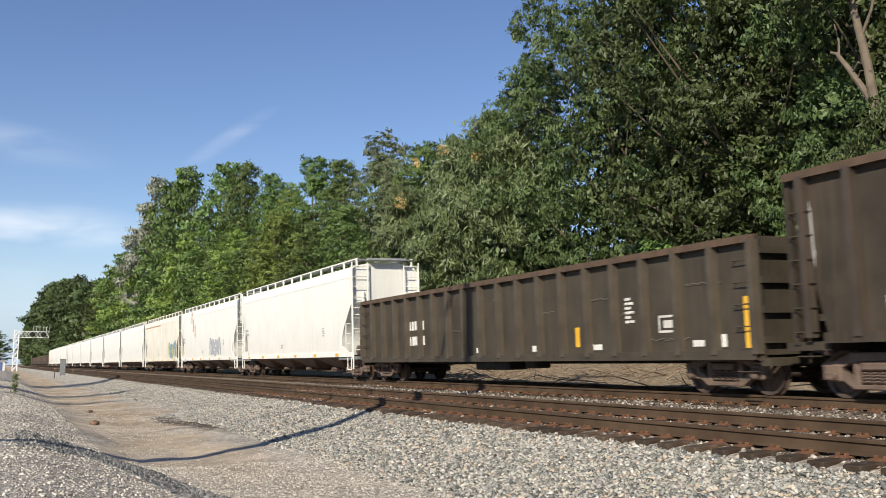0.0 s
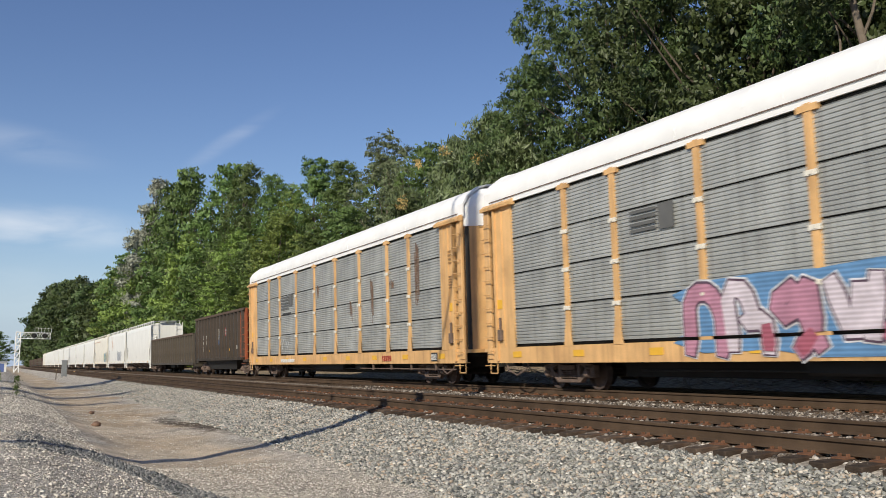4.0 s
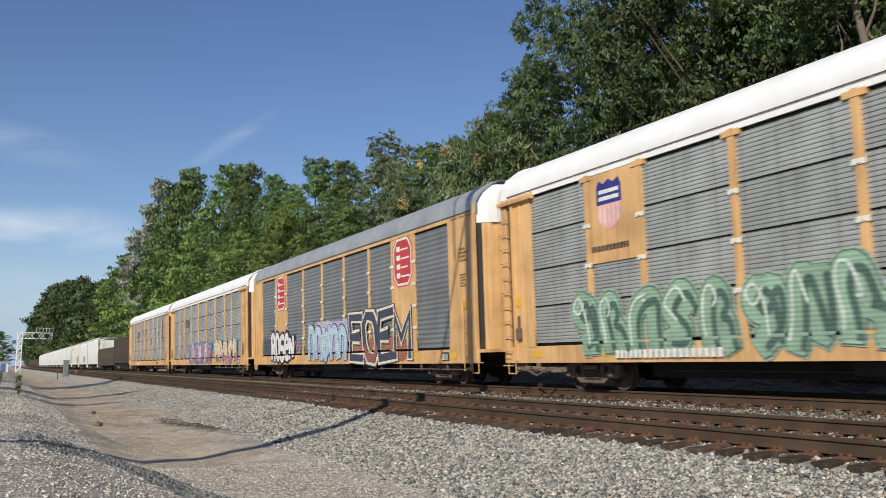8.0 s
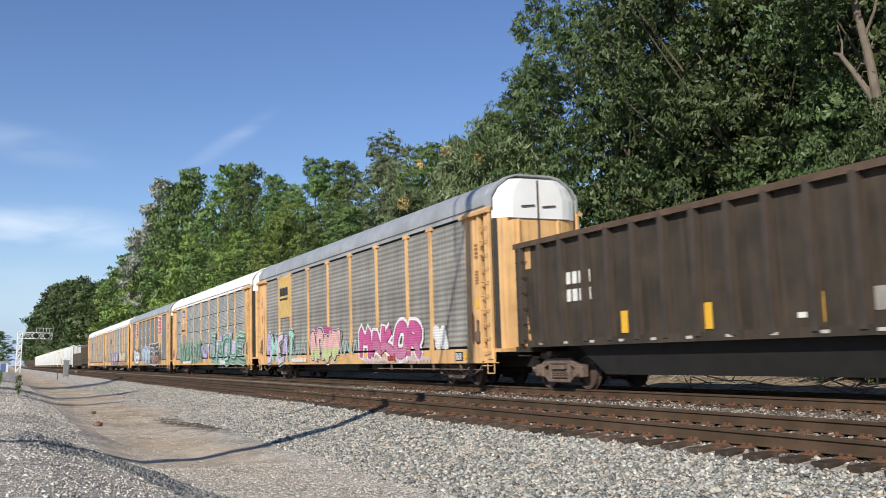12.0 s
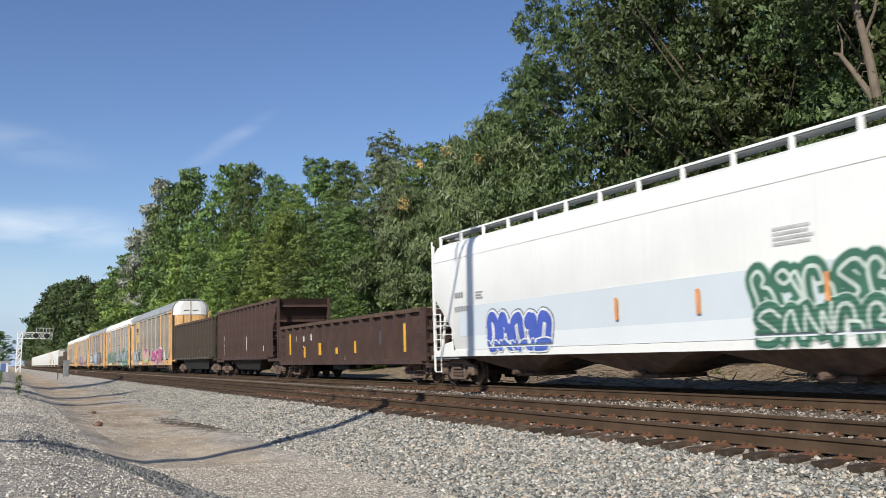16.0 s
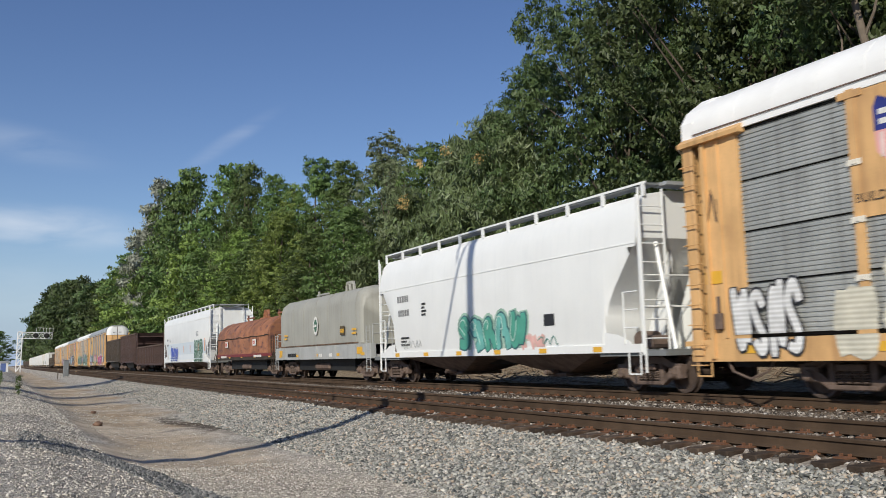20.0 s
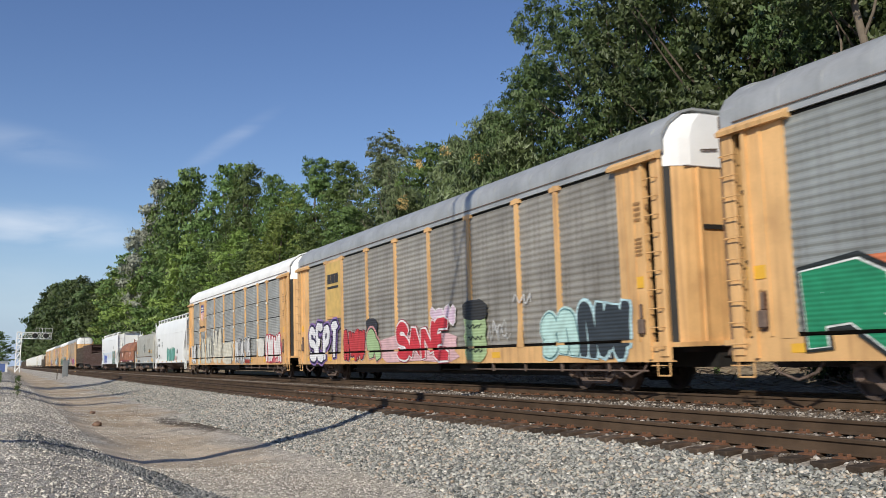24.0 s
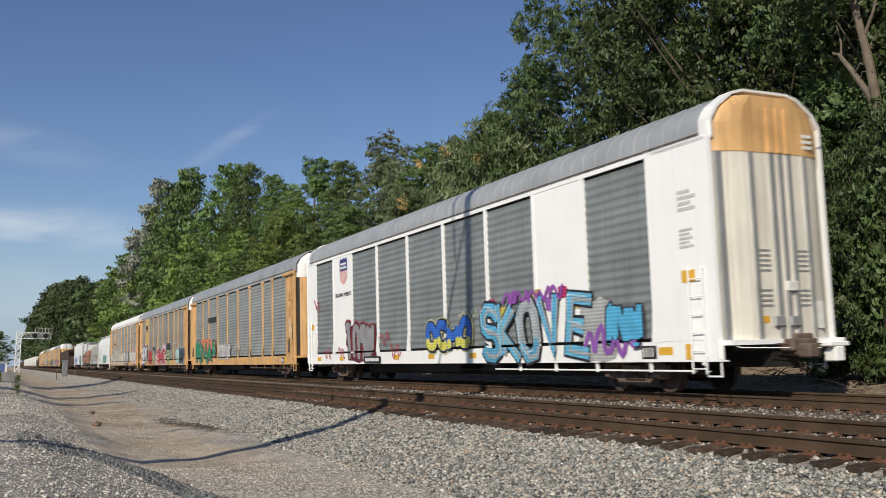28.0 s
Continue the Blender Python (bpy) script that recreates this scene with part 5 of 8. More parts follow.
    bm = boxes((-1.2, 0.8, -1.2, -0.6, 0.42, 0.72), bevel=0.08)
    rod(bm, (-3, -1.0, 0.5), (3, -1.0, 0.5), 0.03, seg=6)
    part("brake_gear", bm, M["truck"], car)
    for i in range(5):
        me = shared("small_reflector", lambda: mesh_ob("reflector", boxes((-0.18, 0.18, -0.008, 0.0, -0.06, 0.06)), M["yellow"]))
        put("reflector", me, car, Matrix.Translation((-half + 0.6 + (2 * half - 1.2) * i / 4, -1.503, sill + 0.13)))
    return car


# -- painted signs: plain shapes in their colours --
def flat_shape(bm, pts, cx, cz, y, thick=0.003):
    a = [bm.verts.new((cx + x, y, cz + z)) for x, z in pts]
    b = [bm.verts.new((cx + x, y - thick, cz + z)) for x, z in pts]
    k = len(pts)
    for i in range(k):
        bm.faces.new((a[i], b[i], b[(i + 1) % k], a[(i + 1) % k]))
    bm.faces.new(b)


def shield(car, x, z, h, y=-SIDE - 0.02):
    w = h * 0.42
    bm = bmesh.new()
    flat_shape(bm, [(-w, 0.0), (w, 0.0), (w * 1.0, h * 0.35), (w * 0.8, h * 0.5), (0.4 * w, h * 0.42), (0, h * 0.5), (-0.4 * w, h * 0.42), (-w * 0.8, h * 0.5), (-w, h * 0.35)], x, z, y)
    top = part("shield_sign", bm, paint((0.03, 0.04, 0.22)), car, "blue and pink shield sign")
    bm = bmesh.new()
    flat_shape(bm, [(-w, 0.0), (-w * 0.95, -h * 0.3), (-0.5 * w, -h * 0.45), (0, -h * 0.52), (0.5 * w, -h * 0.45), (w * 0.95, -h * 0.3), (w, 0.0)], x, z, y)
    part("shield_field", bm, paint((0.75, 0.38, 0.36)), top)
    bm = bmesh.new()
    for i in (-2, -1, 0, 1, 2):
        box(bm, x + i * w * 0.36 - w * 0.07, x + i * w * 0.36 + w * 0.07, y - 0.008, y - 0.004, z - h * 0.38, z - h * 0.03)
    part("shield_stripe", bm, paint((0.72, 0.6, 0.56)), top)
    bm = bmesh.new()
    for r in (0.26, 0.12):
        box(bm, x - w * 0.8, x + w * 0.8, y - 0.008, y - 0.004, z + h * r - h * 0.04, z + h * r + h * 0.04)
    part("shield_bar", bm, M["paint_white"], top)


def octagon(car, x, z, w, h, y=-SIDE - 0.02):
    pts = [(-w / 2, -h * 0.3), (-w * 0.3, -h / 2), (w * 0.3, -h / 2), (w / 2, -h * 0.3), (w / 2, h * 0.3), (w * 0.3, h / 2), (-w * 0.3, h / 2), (-w / 2, h * 0.3)]
    bm = bmesh.new()
    flat_shape(bm, pts, x, z, y)
    o = part("octagon_sign", bm, paint((0.55, 0.05, 0.045)), car, "red octagonal sign with a white border")
    bm = bmesh.new()
    inner = [(a * 0.88, b * 0.91) for a, b in pts]
    ribbon(bm, [(x + a, z + b) for a, b in inner + inner[:1]], 0.09, y - 0.006, 0.2)
    for i, (f, l) in enumerate(((0.27, 0.28), (0.09, 0.34), (-0.09, 0.26), (-0.27, 0.36))):
        box(bm, x - 0.3 * w, x - 0.12 * w, y - 0.009, y - 0.005, z + h * f - 0.09, z + h * f + 0.09)
        box(bm, x - 0.08 * w, x + l * w, y - 0.009, y - 0.005, z + h * f - 0.07, z + h * f - 0.01)
    part("sign_bar", bm, M["paint_white"], o)


def plate(car, color, x0, x1, z0, z1, y=-SIDE - 0.02, name="painted_mark", label=""):
    return part(name, boxes((x0, x1, y - 0.006, y, z0, z1)), paint(color) if isinstance(color, tuple) else M[color], car, label)

# ---- the train, front to rear: each entry is a wagon and where its front coupling lies, measured back from one coupling ----
TRAIN = []


def add_wagon(car, front, length):
    TRAIN.append((car, front + length / 2))


def dress_moved(dress, car, dx):
    """Dresses a wagon and sets all its markings dx further to the rear."""
    old = set(car.children)
    dress(car)
    for c in car.children:
        if c not in old:
            c.matrix_basis = Matrix.Translation((dx, 0, 0)) @ c.matrix_basis


def build_train():
    # dark wagons far ahead
    u = -151.9 - 20.05 * 13
    for i in range(11):
        u -= 16.0
        add_wagon(open_wagon("dark brown open wagon far ahead in the train", 16.0, 0.95, 3.6, 9, "brown_black" if i % 3 else "red_brown", name="gondola_wagon"), u, 16.0)
    # white covered hoppers
    for i in range(13):
        f = -151.9 - 20.05 * (i + 1)
        pm = "dirty_white" if i in (2, 12) else "white"
        car = covered_hopper("white covered hopper wagon with a roof walkway" if pm == "white" else "grimy cream covered hopper wagon", 20.05, 4.62, 0.98, 4, pm)
        dress_hopper(car, i)
        add_wagon(car, f, 20.05)
    add_wagon(dress_gondola(open_wagon("weathered black ribbed open gondola wagon", 21.6, 0.78, 3.02, 20, "brown_black")), -151.9, 21.6)
    add_wagon(dress_brown(open_wagon("brown ribbed coal wagon with an orange end", 15.9, 1.05, 3.97, 15, "brown", True, "orange_end", 0.7, "coal_wagon")), -130.3, 15.9)
    racks()
    add_wagon(dress_dark(open_wagon("dark brown ribbed coal wagon", 16.5, 1.18, 3.9, 16, "brown", True, None, 0.6, "coal_wagon")), 28.6, 16.5)
    add_wagon(dress_redhop(open_wagon("oxide brown ribbed hopper wagon with sloped ends", 15.85, 1.05, 4.08, 14, "red_brown", True, None, 2.0, "open_hopper_wagon")), 45.1, 15.85)
    add_wagon(dress_long(open_wagon("rusty red-brown long gondola wagon", 18.45, 0.75, 2.55, 16, "red_brown")), 60.95, 18.45)
    car = covered_hopper("white covered hopper wagon with pale blue panels and graffiti", 20.95, 4.55, 0.95, 3, "white_cool", 0.6, 1.6, reflectors=False, notch=0.71, over=0.68)
    dress_moved(dress_hopper17, car, 0.35)
    add_wagon(car, 79.3, 20.95)
    add_wagon(dress_red_coil(coil_wagon("rusty red coil wagon with a ribbed cover", 14.9, "coil_red", "brown", 3.38, 2.3, 1.0, 2, True, True, True, (0.0, 1.07), ((-3.6, 0), (0.2, 1), (3.7, 0)))), 101.6, 14.9)
    add_wagon(dress_grey_coil(coil_wagon("grey coil wagon with a rounded cover", 14.1, "coil_grey", "coil_frame", 3.85, 3.15, 0.95, 2, True, False, False, (0.25, 0.96), ((-3.5, 0), (0.4, 1)), 0.52)), 116.5, 14.1)
    car = covered_hopper("white round-sided covered hopper wagon with graffiti", 17.6, 4.45, 0.95, 2, "white_cool", 1.1, 1.6, notch=1.0, over=1.07)
    dress_moved(dress_round, car, 0.22)
    add_wagon(car, 130.38, 17.6)
    racks_rear()


OUT = -SIDE - 0.02            # plane of painted marks on yellow racks
WHITE, BLACK = (0.75, 0.74, 0.7), (0.025, 0.025, 0.028)


def dress_hopper(car, i):
    y = -1.5 - 0.004
    if i < 6:
        gr = paint((0.45, 0.45, 0.44))
        bars(car, gr, -8.4, 2.6, 2, y, 0.14, lengths=(0.9, 1.1))
        bars(car, gr, 5.6, 2.2, 4, y, 0.06)
        bars(car, gr, -1.0, 1.6, 2, y, 0.07)
    if i == 2:
        sprayed(car, "3517", 4.6, 8.2, 1.15, 2.5, [(0.5, 0.5, 0.2), (0.2, 0.35, 0.5)], (0.1, 0.2, 0.25), y=y, seed=40)
        plate(car, (0.5, 0.25, 0.12), -8.8, 0.5, 4.0, 4.1, y)
    if i == 1:
        sprayed(car, "72536", 1.5, 5.0, 1.2, 2.3, [(0.45, 0.47, 0.5)], (0.25, 0.3, 0.38), y=y, seed=41)
        for k, (x, z) in enumerate(((-5, 3.6), (-4.5, 3.0), (-3.8, 2.6))):
            plate(car, (0.55, 0.25, 0.1), x, x + 0.25, z, z + 0.9, y)
    return car


def marks(car, rows, y):
    for color, x0, x1, z0, z1 in rows:
        plate(car, color, x0, x1, z0, z1, y)


def dress_gondola(car):
    y = -SIDE + 0.12
    for k in range(2):
        bars(car, M["paint_white"], -6.3 + k * 0.8, 2.07, 2, y, 0.3, lengths=(0.42,))
    marks(car, [("yellow", 10.0, 10.22, 0.92, 1.9), ("yellow", 6.98, 7.16, 1.04, 1.53), ("yellow", 4.26, 4.44, 1.03, 1.51), ("yellow", 1.36, 1.54, 1.0, 1.51),
                ("yellow", -7.5, -7.3, 1.1, 1.54), (WHITE, 8.52, 8.85, 0.97, 1.1), (WHITE, 9.15, 9.49, 0.95, 1.2), (WHITE, 5.0, 5.35, 0.95, 1.08), (WHITE, -5.3, -5.0, 1.0, 1.15),
                (WHITE, 2.2, 2.5, 0.95, 1.1), (WHITE, -1.0, -0.75, 0.95, 1.1)], y)
    marks(car, [((0.6, 0.58, 0.54), 7.45, 8.15, 1.28, 1.33), ((0.6, 0.58, 0.54), 7.45, 8.15, 1.6, 1.65), ((0.6, 0.58, 0.54), 7.45, 7.5, 1.3, 1.63), ((0.35, 0.33, 0.3), 8.1, 8.15, 1.3, 1.63),
                ((0.6, 0.58, 0.54), 7.62, 7.98, 1.38, 1.54)], y)
    for k, (x, z, w) in enumerate(((4.8, 2.1, 0.9), (5.9, 1.7, 0.7), (8.3, 2.2, 1.1), (2.6, 1.9, 0.8), (0.1, 2.4, 0.6), (-2.9, 1.6, 0.9), (7.2, 1.1, 1.2))):
        tag_scribble(car, 60 + k, x, x + w, z, z + 0.07, (0.14, 0.125, 0.105), y, 0.02)
    bars(car, M["paint_white"], 6.3, 2.1, 6, y, 0.06, lengths=(0.7, 1.0))
    return car


def dress_brown(car):
    y = -SIDE + 0.12
    for x0, x1, z0, z1 in ((-1.77, -1.02, 2.48, 2.99), (1.95, 2.75, 2.5, 3.02)):
        p = plate(car, (0.6, 0.05, 0.09), x0, x1, z0, z1, y, "warning_sign", "red sign with white bars")
        part("sign_bar", boxes((x0 + 0.08, x1 - 0.08, y - 0.01, y - 0.007, z0 + 0.29, z1 - 0.1), (x0 + 0.14, x1 - 0.14, y - 0.01, y - 0.007, z0 + 0.1, z0 + 0.22)), M["paint_white"], p)
    p = plate(car, WHITE, 0.05, 0.85, 2.0, 3.02, y, "notice_sign", "white sign with blue arrows")
    part("sign_field", boxes((0.05, 0.85, y - 0.01, y - 0.007, 2.0, 2.3), (0.2, 0.7, y - 0.01, y - 0.007, 2.4, 2.55), (0.32, 0.58, y - 0.01, y - 0.007, 2.6, 2.9)), paint((0.05, 0.2, 0.5)), p)
    marks(car, [("yellow", 6.45, 6.8, 1.5, 2.5), ("yellow", -3.2, -2.6, 1.57, 1.71), ("yellow", -0.55, 0.09, 1.58, 1.72), ("yellow", 3.07, 3.64, 1.54, 1.7),
                (WHITE, 5.0, 5.3, 1.62, 1.85), (WHITE, 4.7, 4.95, 1.58, 1.66), (WHITE, 1.5, 1.85, 1.4, 1.5), (WHITE, -5.6, -5.4, 1.5, 1.7)], y)
    for k, z in ((0, 2.68), (1, 2.3)):
        bars(car, M["paint_white"], -5.1, z, 1, y, 0.24, lengths=(1.1,))
    bars(car, M["paint_white"], -5.0, 1.95, 3, y, 0.08)
    part("end_paint", boxes((6.12, 7.4, y - 0.004, y, 1.15, 3.85)), M["orange_end"], car, "orange-red painted end of the side")
    tag_scribble(car, 70, -7.3, -6.9, 2.0, 3.7, (0.4, 0.4, 0.4), y, 0.05)
    return car


def dress_dark(car):
    y = -SIDE + 0.12
    for k, z in ((0, 2.93), (1, 2.5)):
        bars(car, M["paint_white"], -5.7, z, 1, y, 0.3, lengths=(0.95,))
    marks(car, [("yellow", -0.48, -0.19, 1.34, 1.87), ("yellow", 2.31, 2.6, 1.36, 1.88), ("yellow", 6.06, 6.37, 1.44, 2.43), ("yellow", -3.2, -2.95, 1.35, 1.85),
                (WHITE, 2.0, 2.2, 1.45, 1.55), (WHITE, 6.5, 6.75, 1.4, 1.55), (WHITE, 5.1, 5.5, 1.75, 1.82), (WHITE, 5.1, 5.5, 1.9, 1.97), (WHITE, 4.5, 4.9, 1.75, 1.82)], y)
    part("corner_patch", boxes((-7.75, -7.1, y - 0.004, y, 3.2, 3.8)), M["rack_orange"], car, "yellow painted corner")
    for k in range(12):
        plate(car, (0.5, 0.47, 0.42), -6.6 + 1.15 * k, -6.42 + 1.15 * k, 1.16, 1.22, -SIDE - 0.012)
    part("notice_frame", boxes((3.63, 4.27, y - 0.004, y, 1.5, 1.89)), paint((0.3, 0.28, 0.25)), car)
    return car


def dress_redhop(car):
    y = -SIDE + 0.12
    marks(car, [("yellow", 6.05, 6.4, 1.44, 2.44), ((0.6, 0.59, 0.57), 0.6, 1.2, 1.5, 2.3), (WHITE, -5.6, -4.9, 2.2, 2.5), (WHITE, -5.6, -4.7, 1.8, 2.0), (WHITE, 4.2, 4.6, 1.4, 1.7),
                ("yellow", -3, -2.6, 1.3, 1.5), ("yellow", 3.0, 3.4, 1.3, 1.5)], y)
    bars(car, M["paint_white"], -5.6, 1.7, 3, y, 0.09)
    return car


def dress_long(car):
    y = -SIDE + 0.12
    marks(car, [(WHITE, -6.86, -6.31, 1.77, 2.03), (WHITE, -5.69, -5.01, 1.74, 2.01), (WHITE, -4.62, -3.86, 1.77, 2.06), ("yellow", -7.5, -7.25, 1.15, 2.15),
                ("yellow", -2.86, -2.47, 1.09, 1.63), ("yellow", -0.5, -0.2, 1.11, 1.38), ("yellow", 1.75, 2.05, 1.12, 1.6), ("yellow", -5.1, -4.85, 1.0, 1.5), ("yellow", 6.95, 7.15, 1.1, 2.1), (WHITE, 0.4, 0.7, 0.85, 1.0)], y)
    bars(car, M["paint_white"], -5.7, 1.55, 4, y, 0.09, lengths=(1.2, 0.8))
    plate(car, (0.07, 0.075, 0.08), 4.6, 5.2, 1.4, 1.9, y, "painted_patch")
    return car


def dress_hopper17(car):
    y = -1.5 - 0.004
    plate(car, "pale_blue", -8.3, 8.4, 1.5, 2.4, y, "pale_blue_panel", "pale blue repainted panel")
    plate(car, "paler_blue", -7.6, 7.6, 1.1, 1.5, y, "pale_blue_panel", "faint blue repainted panel")
    sprayed(car, "76787", -6.5, -3.05, 1.2, 2.1, [(0.07, 0.12, 0.5)], (0.76, 0.78, 0.8), (0.05, 0.06, 0.12), y - 0.006, 0.42, rim=0.07, halo=0.03, seed=51)
    sprayed(car, "1425", -6.4, -3.0, 0.96, 1.35, [(0.08, 0.14, 0.5)], (0.76, 0.78, 0.8), None, y - 0.045, 0.5, rim=0.04, seed=52)
    sprayed(car, "38653", 4.0, 7.2, 1.6, 2.4, [(0.55, 0.64, 0.58)], (0.055, 0.16, 0.11), (0.5, 0.6, 0.54), y - 0.006, 0.12, rim=0.13, halo=0.03, seed=53)
    sprayed(car, "52463", 4.1, 7.1, 0.97, 1.68, [(0.55, 0.64, 0.58)], (0.055, 0.16, 0.11), (0.5, 0.6, 0.54), y - 0.04, 0.12, rim=0.13, halo=0.03, seed=54)
    marks(car, [((0.75, 0.32, 0.12), -0.25, -0.13, 1.65, 2.15), ((0.75, 0.32, 0.12), 2.5, 2.62, 1.65, 2.15), ((0.75, 0.32, 0.12), 8.0, 8.14, 1.65, 2.55), ((0.75, 0.32, 0.12), 5.75, 5.85, 1.7, 2.2)], y - 0.06)
    ink = paint((0.32, 0.33, 0.34))
    bars(car, ink, -8.6, 2.85, 1, y - 0.006, 0.16, lengths=(0.7,))
    bars(car, ink, -8.6, 2.42, 1, y - 0.006, 0.16, lengths=(1.0,))
    bars(car, ink, -7.2, 2.8, 3, y - 0.006, 0.05, lengths=(1.8, 1.4))
    bars(car, paint((0.45, 0.46, 0.47)), 4.6, 3.1, 4, y - 0.006, 0.055, lengths=(3.2, 3.0, 3.4))
    return car


def dress_red_coil(car):
    for x0 in (-4.55, 2.6):
        plate(car, WHITE, x0, x0 + 0.8, 1.74, 2.1, -1.475, "emblem", "white and red emblem")
        marks(car, [((0.5, 0.1, 0.05), x0 + 0.08, x0 + 0.3, 1.82, 2.02), ((0.5, 0.1, 0.05), x0 + 0.38, x0 + 0.5, 1.8, 2.05)], -1.482)
    part("sill_stripe", boxes((-6.9, 6.9, -1.512, -1.504, 1.14, 1.3)), paint((0.2, 0.03, 0.03)), car, "dark red sill stripe")
    bars(car, M["paint_white"], -5.5, 1.22, 1, -1.512, 0.13, lengths=(2.2,))
    bars(car, M["paint_white"], 3.0, 1.22, 1, -1.512, 0.13, lengths=(2.5,))
    return car


def dress_grey_coil(car):
    y = -1.475
    bm = bmesh.new()
    flat_shape(bm, [(0.34 * math.cos(i * 0.3927), 0.42 * math.sin(i * 0.3927)) for i in range(16)], -0.15, 2.4, y)
    e = part("emblem", bm, M["paint_white"], car, "round white emblem with a green field")
    bm = bmesh.new()
    flat_shape(bm, [(0.22 * math.cos(i * 0.3927), 0.29 * math.sin(i * 0.3927)) for i in range(16)], -0.15, 2.4, y - 0.006)
    part("emblem_field", bm, paint((0.06, 0.14, 0.09)), e)
    part("emblem_bar", boxes((-0.29, -0.01, y - 0.016, y - 0.011, 2.35, 2.45)), M["paint_white"], e)
    bars(car, M["yellow"], 4.65, 2.12, 2, y, 0.09, lengths=(1.2, 1.0))
    bars(car, M["yellow"], -5.3, 2.12, 2, y, 0.09, lengths=(1.2, 1.0))
    bars(car, M["paint_black"], -4.6, 1.2, 1, -1.505, 0.17, lengths=(1.6,))
    marks(car, [(WHITE, 0.4, 0.8, 1.0, 1.14), (WHITE, 1.8, 2.2, 1.0, 1.14)], -1.505)
    part("painted_box", boxes((3.2, 3.75, y - 0.005, y, 1.88, 2.25)), paint((0.10, 0.07, 0.03)), car)
    bars(car, M["yellow"], 3.27, 2.14, 1, y - 0.006, 0.16, lengths=(0.5,))
    plate(car, "yellow", 5.3, 5.9, 1.08, 1.36, -1.505, "reflector_panel")
    plate(car, "yellow", -6.1, -5.6, 1.08, 1.36, -1.505, "reflector_panel")
    part("rust_line", boxes((-5.9, 5.4, -1.488, -1.474, 1.5, 1.56)), mat("rust_line", (0.16, 0.1, 0.065), 0.85, 0, 0.6, 1.5, 8), car, "rusty lower edge of the cover")
    for x in (-5.2, -2.6, 0.0, 2.6, 5.2):
        part("stake", boxes((x - 0.08, x + 0.08, -1.535, -1.5, 0.92, 1.46)), M["coil_frame"], car)
    return car


def dress_round(car):
    y = -1.5 - 0.004
    bars(car, paint((0.25, 0.25, 0.25)), -6.28, 3.04, 1, y, 0.22, lengths=(0.8,))
    bars(car, paint((0.25, 0.25, 0.25)), -6.2, 2.55, 1, y, 0.22, lengths=(0.8,))
    bars(car, M["paint_black"], -4.2, 2.7, 4, y, 0.07)
    bars(car, M["paint_black"], -6.0, 1.6, 3, y, 0.07, lengths=(2.0, 1.4))
    sprayed(car, "374", 2.0, 3.5, 1.0, 1.42, [(0.72, 0.42, 0.38)], (0.7, 0.5, 0.45), None, y, seed=55)
    sprayed(car, "58361", -1.4, 2.6, 0.98, 2.1, [(0.09, 0.36, 0.27), (0.16, 0.45, 0.4)], (0.05, 0.14, 0.16), (0.35, 0.52, 0.42), y - 0.002, 0.36, shine=(0.5, 0.68, 0.6), seed=56)
    tag_scribble(car, 71, -5.9, -4.2, 1.15, 1.5, (0.5, 0.52, 0.5), y, 0.03)
    tag_scribble(car, 72, 3.3, 4.2, 1.1, 1.4, (0.12, 0.3, 0.25), y - 0.006, 0.03)
    plate(car, BLACK, 3.55, 4.05, 1.63, 1.93, y, "notice_plate")
    return car


RUSTY = mat("rust_streak", (0.2, 0.125, 0.085), 0.85, 0, 0.5, 4, 20)


def rack_marks(car, pale=False):
    """Small notices and labels that the racks carry."""
    y = OUT - 0.012
    brown_ink = paint((0.55, 0.55, 0.53) if pale else (0.3, 0.17, 0.07))
    bars(car, brown_ink, 12.45, 4.2, 4, y, 0.07, lengths=(1.0, 1.4))
    bars(car, brown_ink, 12.45, 3.4, 5, y, 0.05, lengths=(1.6, 1.3))
    plate(car, "yellow", 12.45, 12.85, 2.3, 2.55, y, "notice_plate")
    plate(car, "yellow", -12.95, -12.5, 2.2, 2.45, y, "notice_plate")
    plate(car, BLACK, 11.0, 11.5, 0.76, 1.04, OUT - 0.004, "tag_plate")
    part("tag_plate_lines", boxes(*[(11.05 + 0.1 * i, 11.09 + 0.1 * i, OUT - 0.018, OUT - 0.012, 0.8, 1.0) for i in range(4)]), M["paint_white"], car)


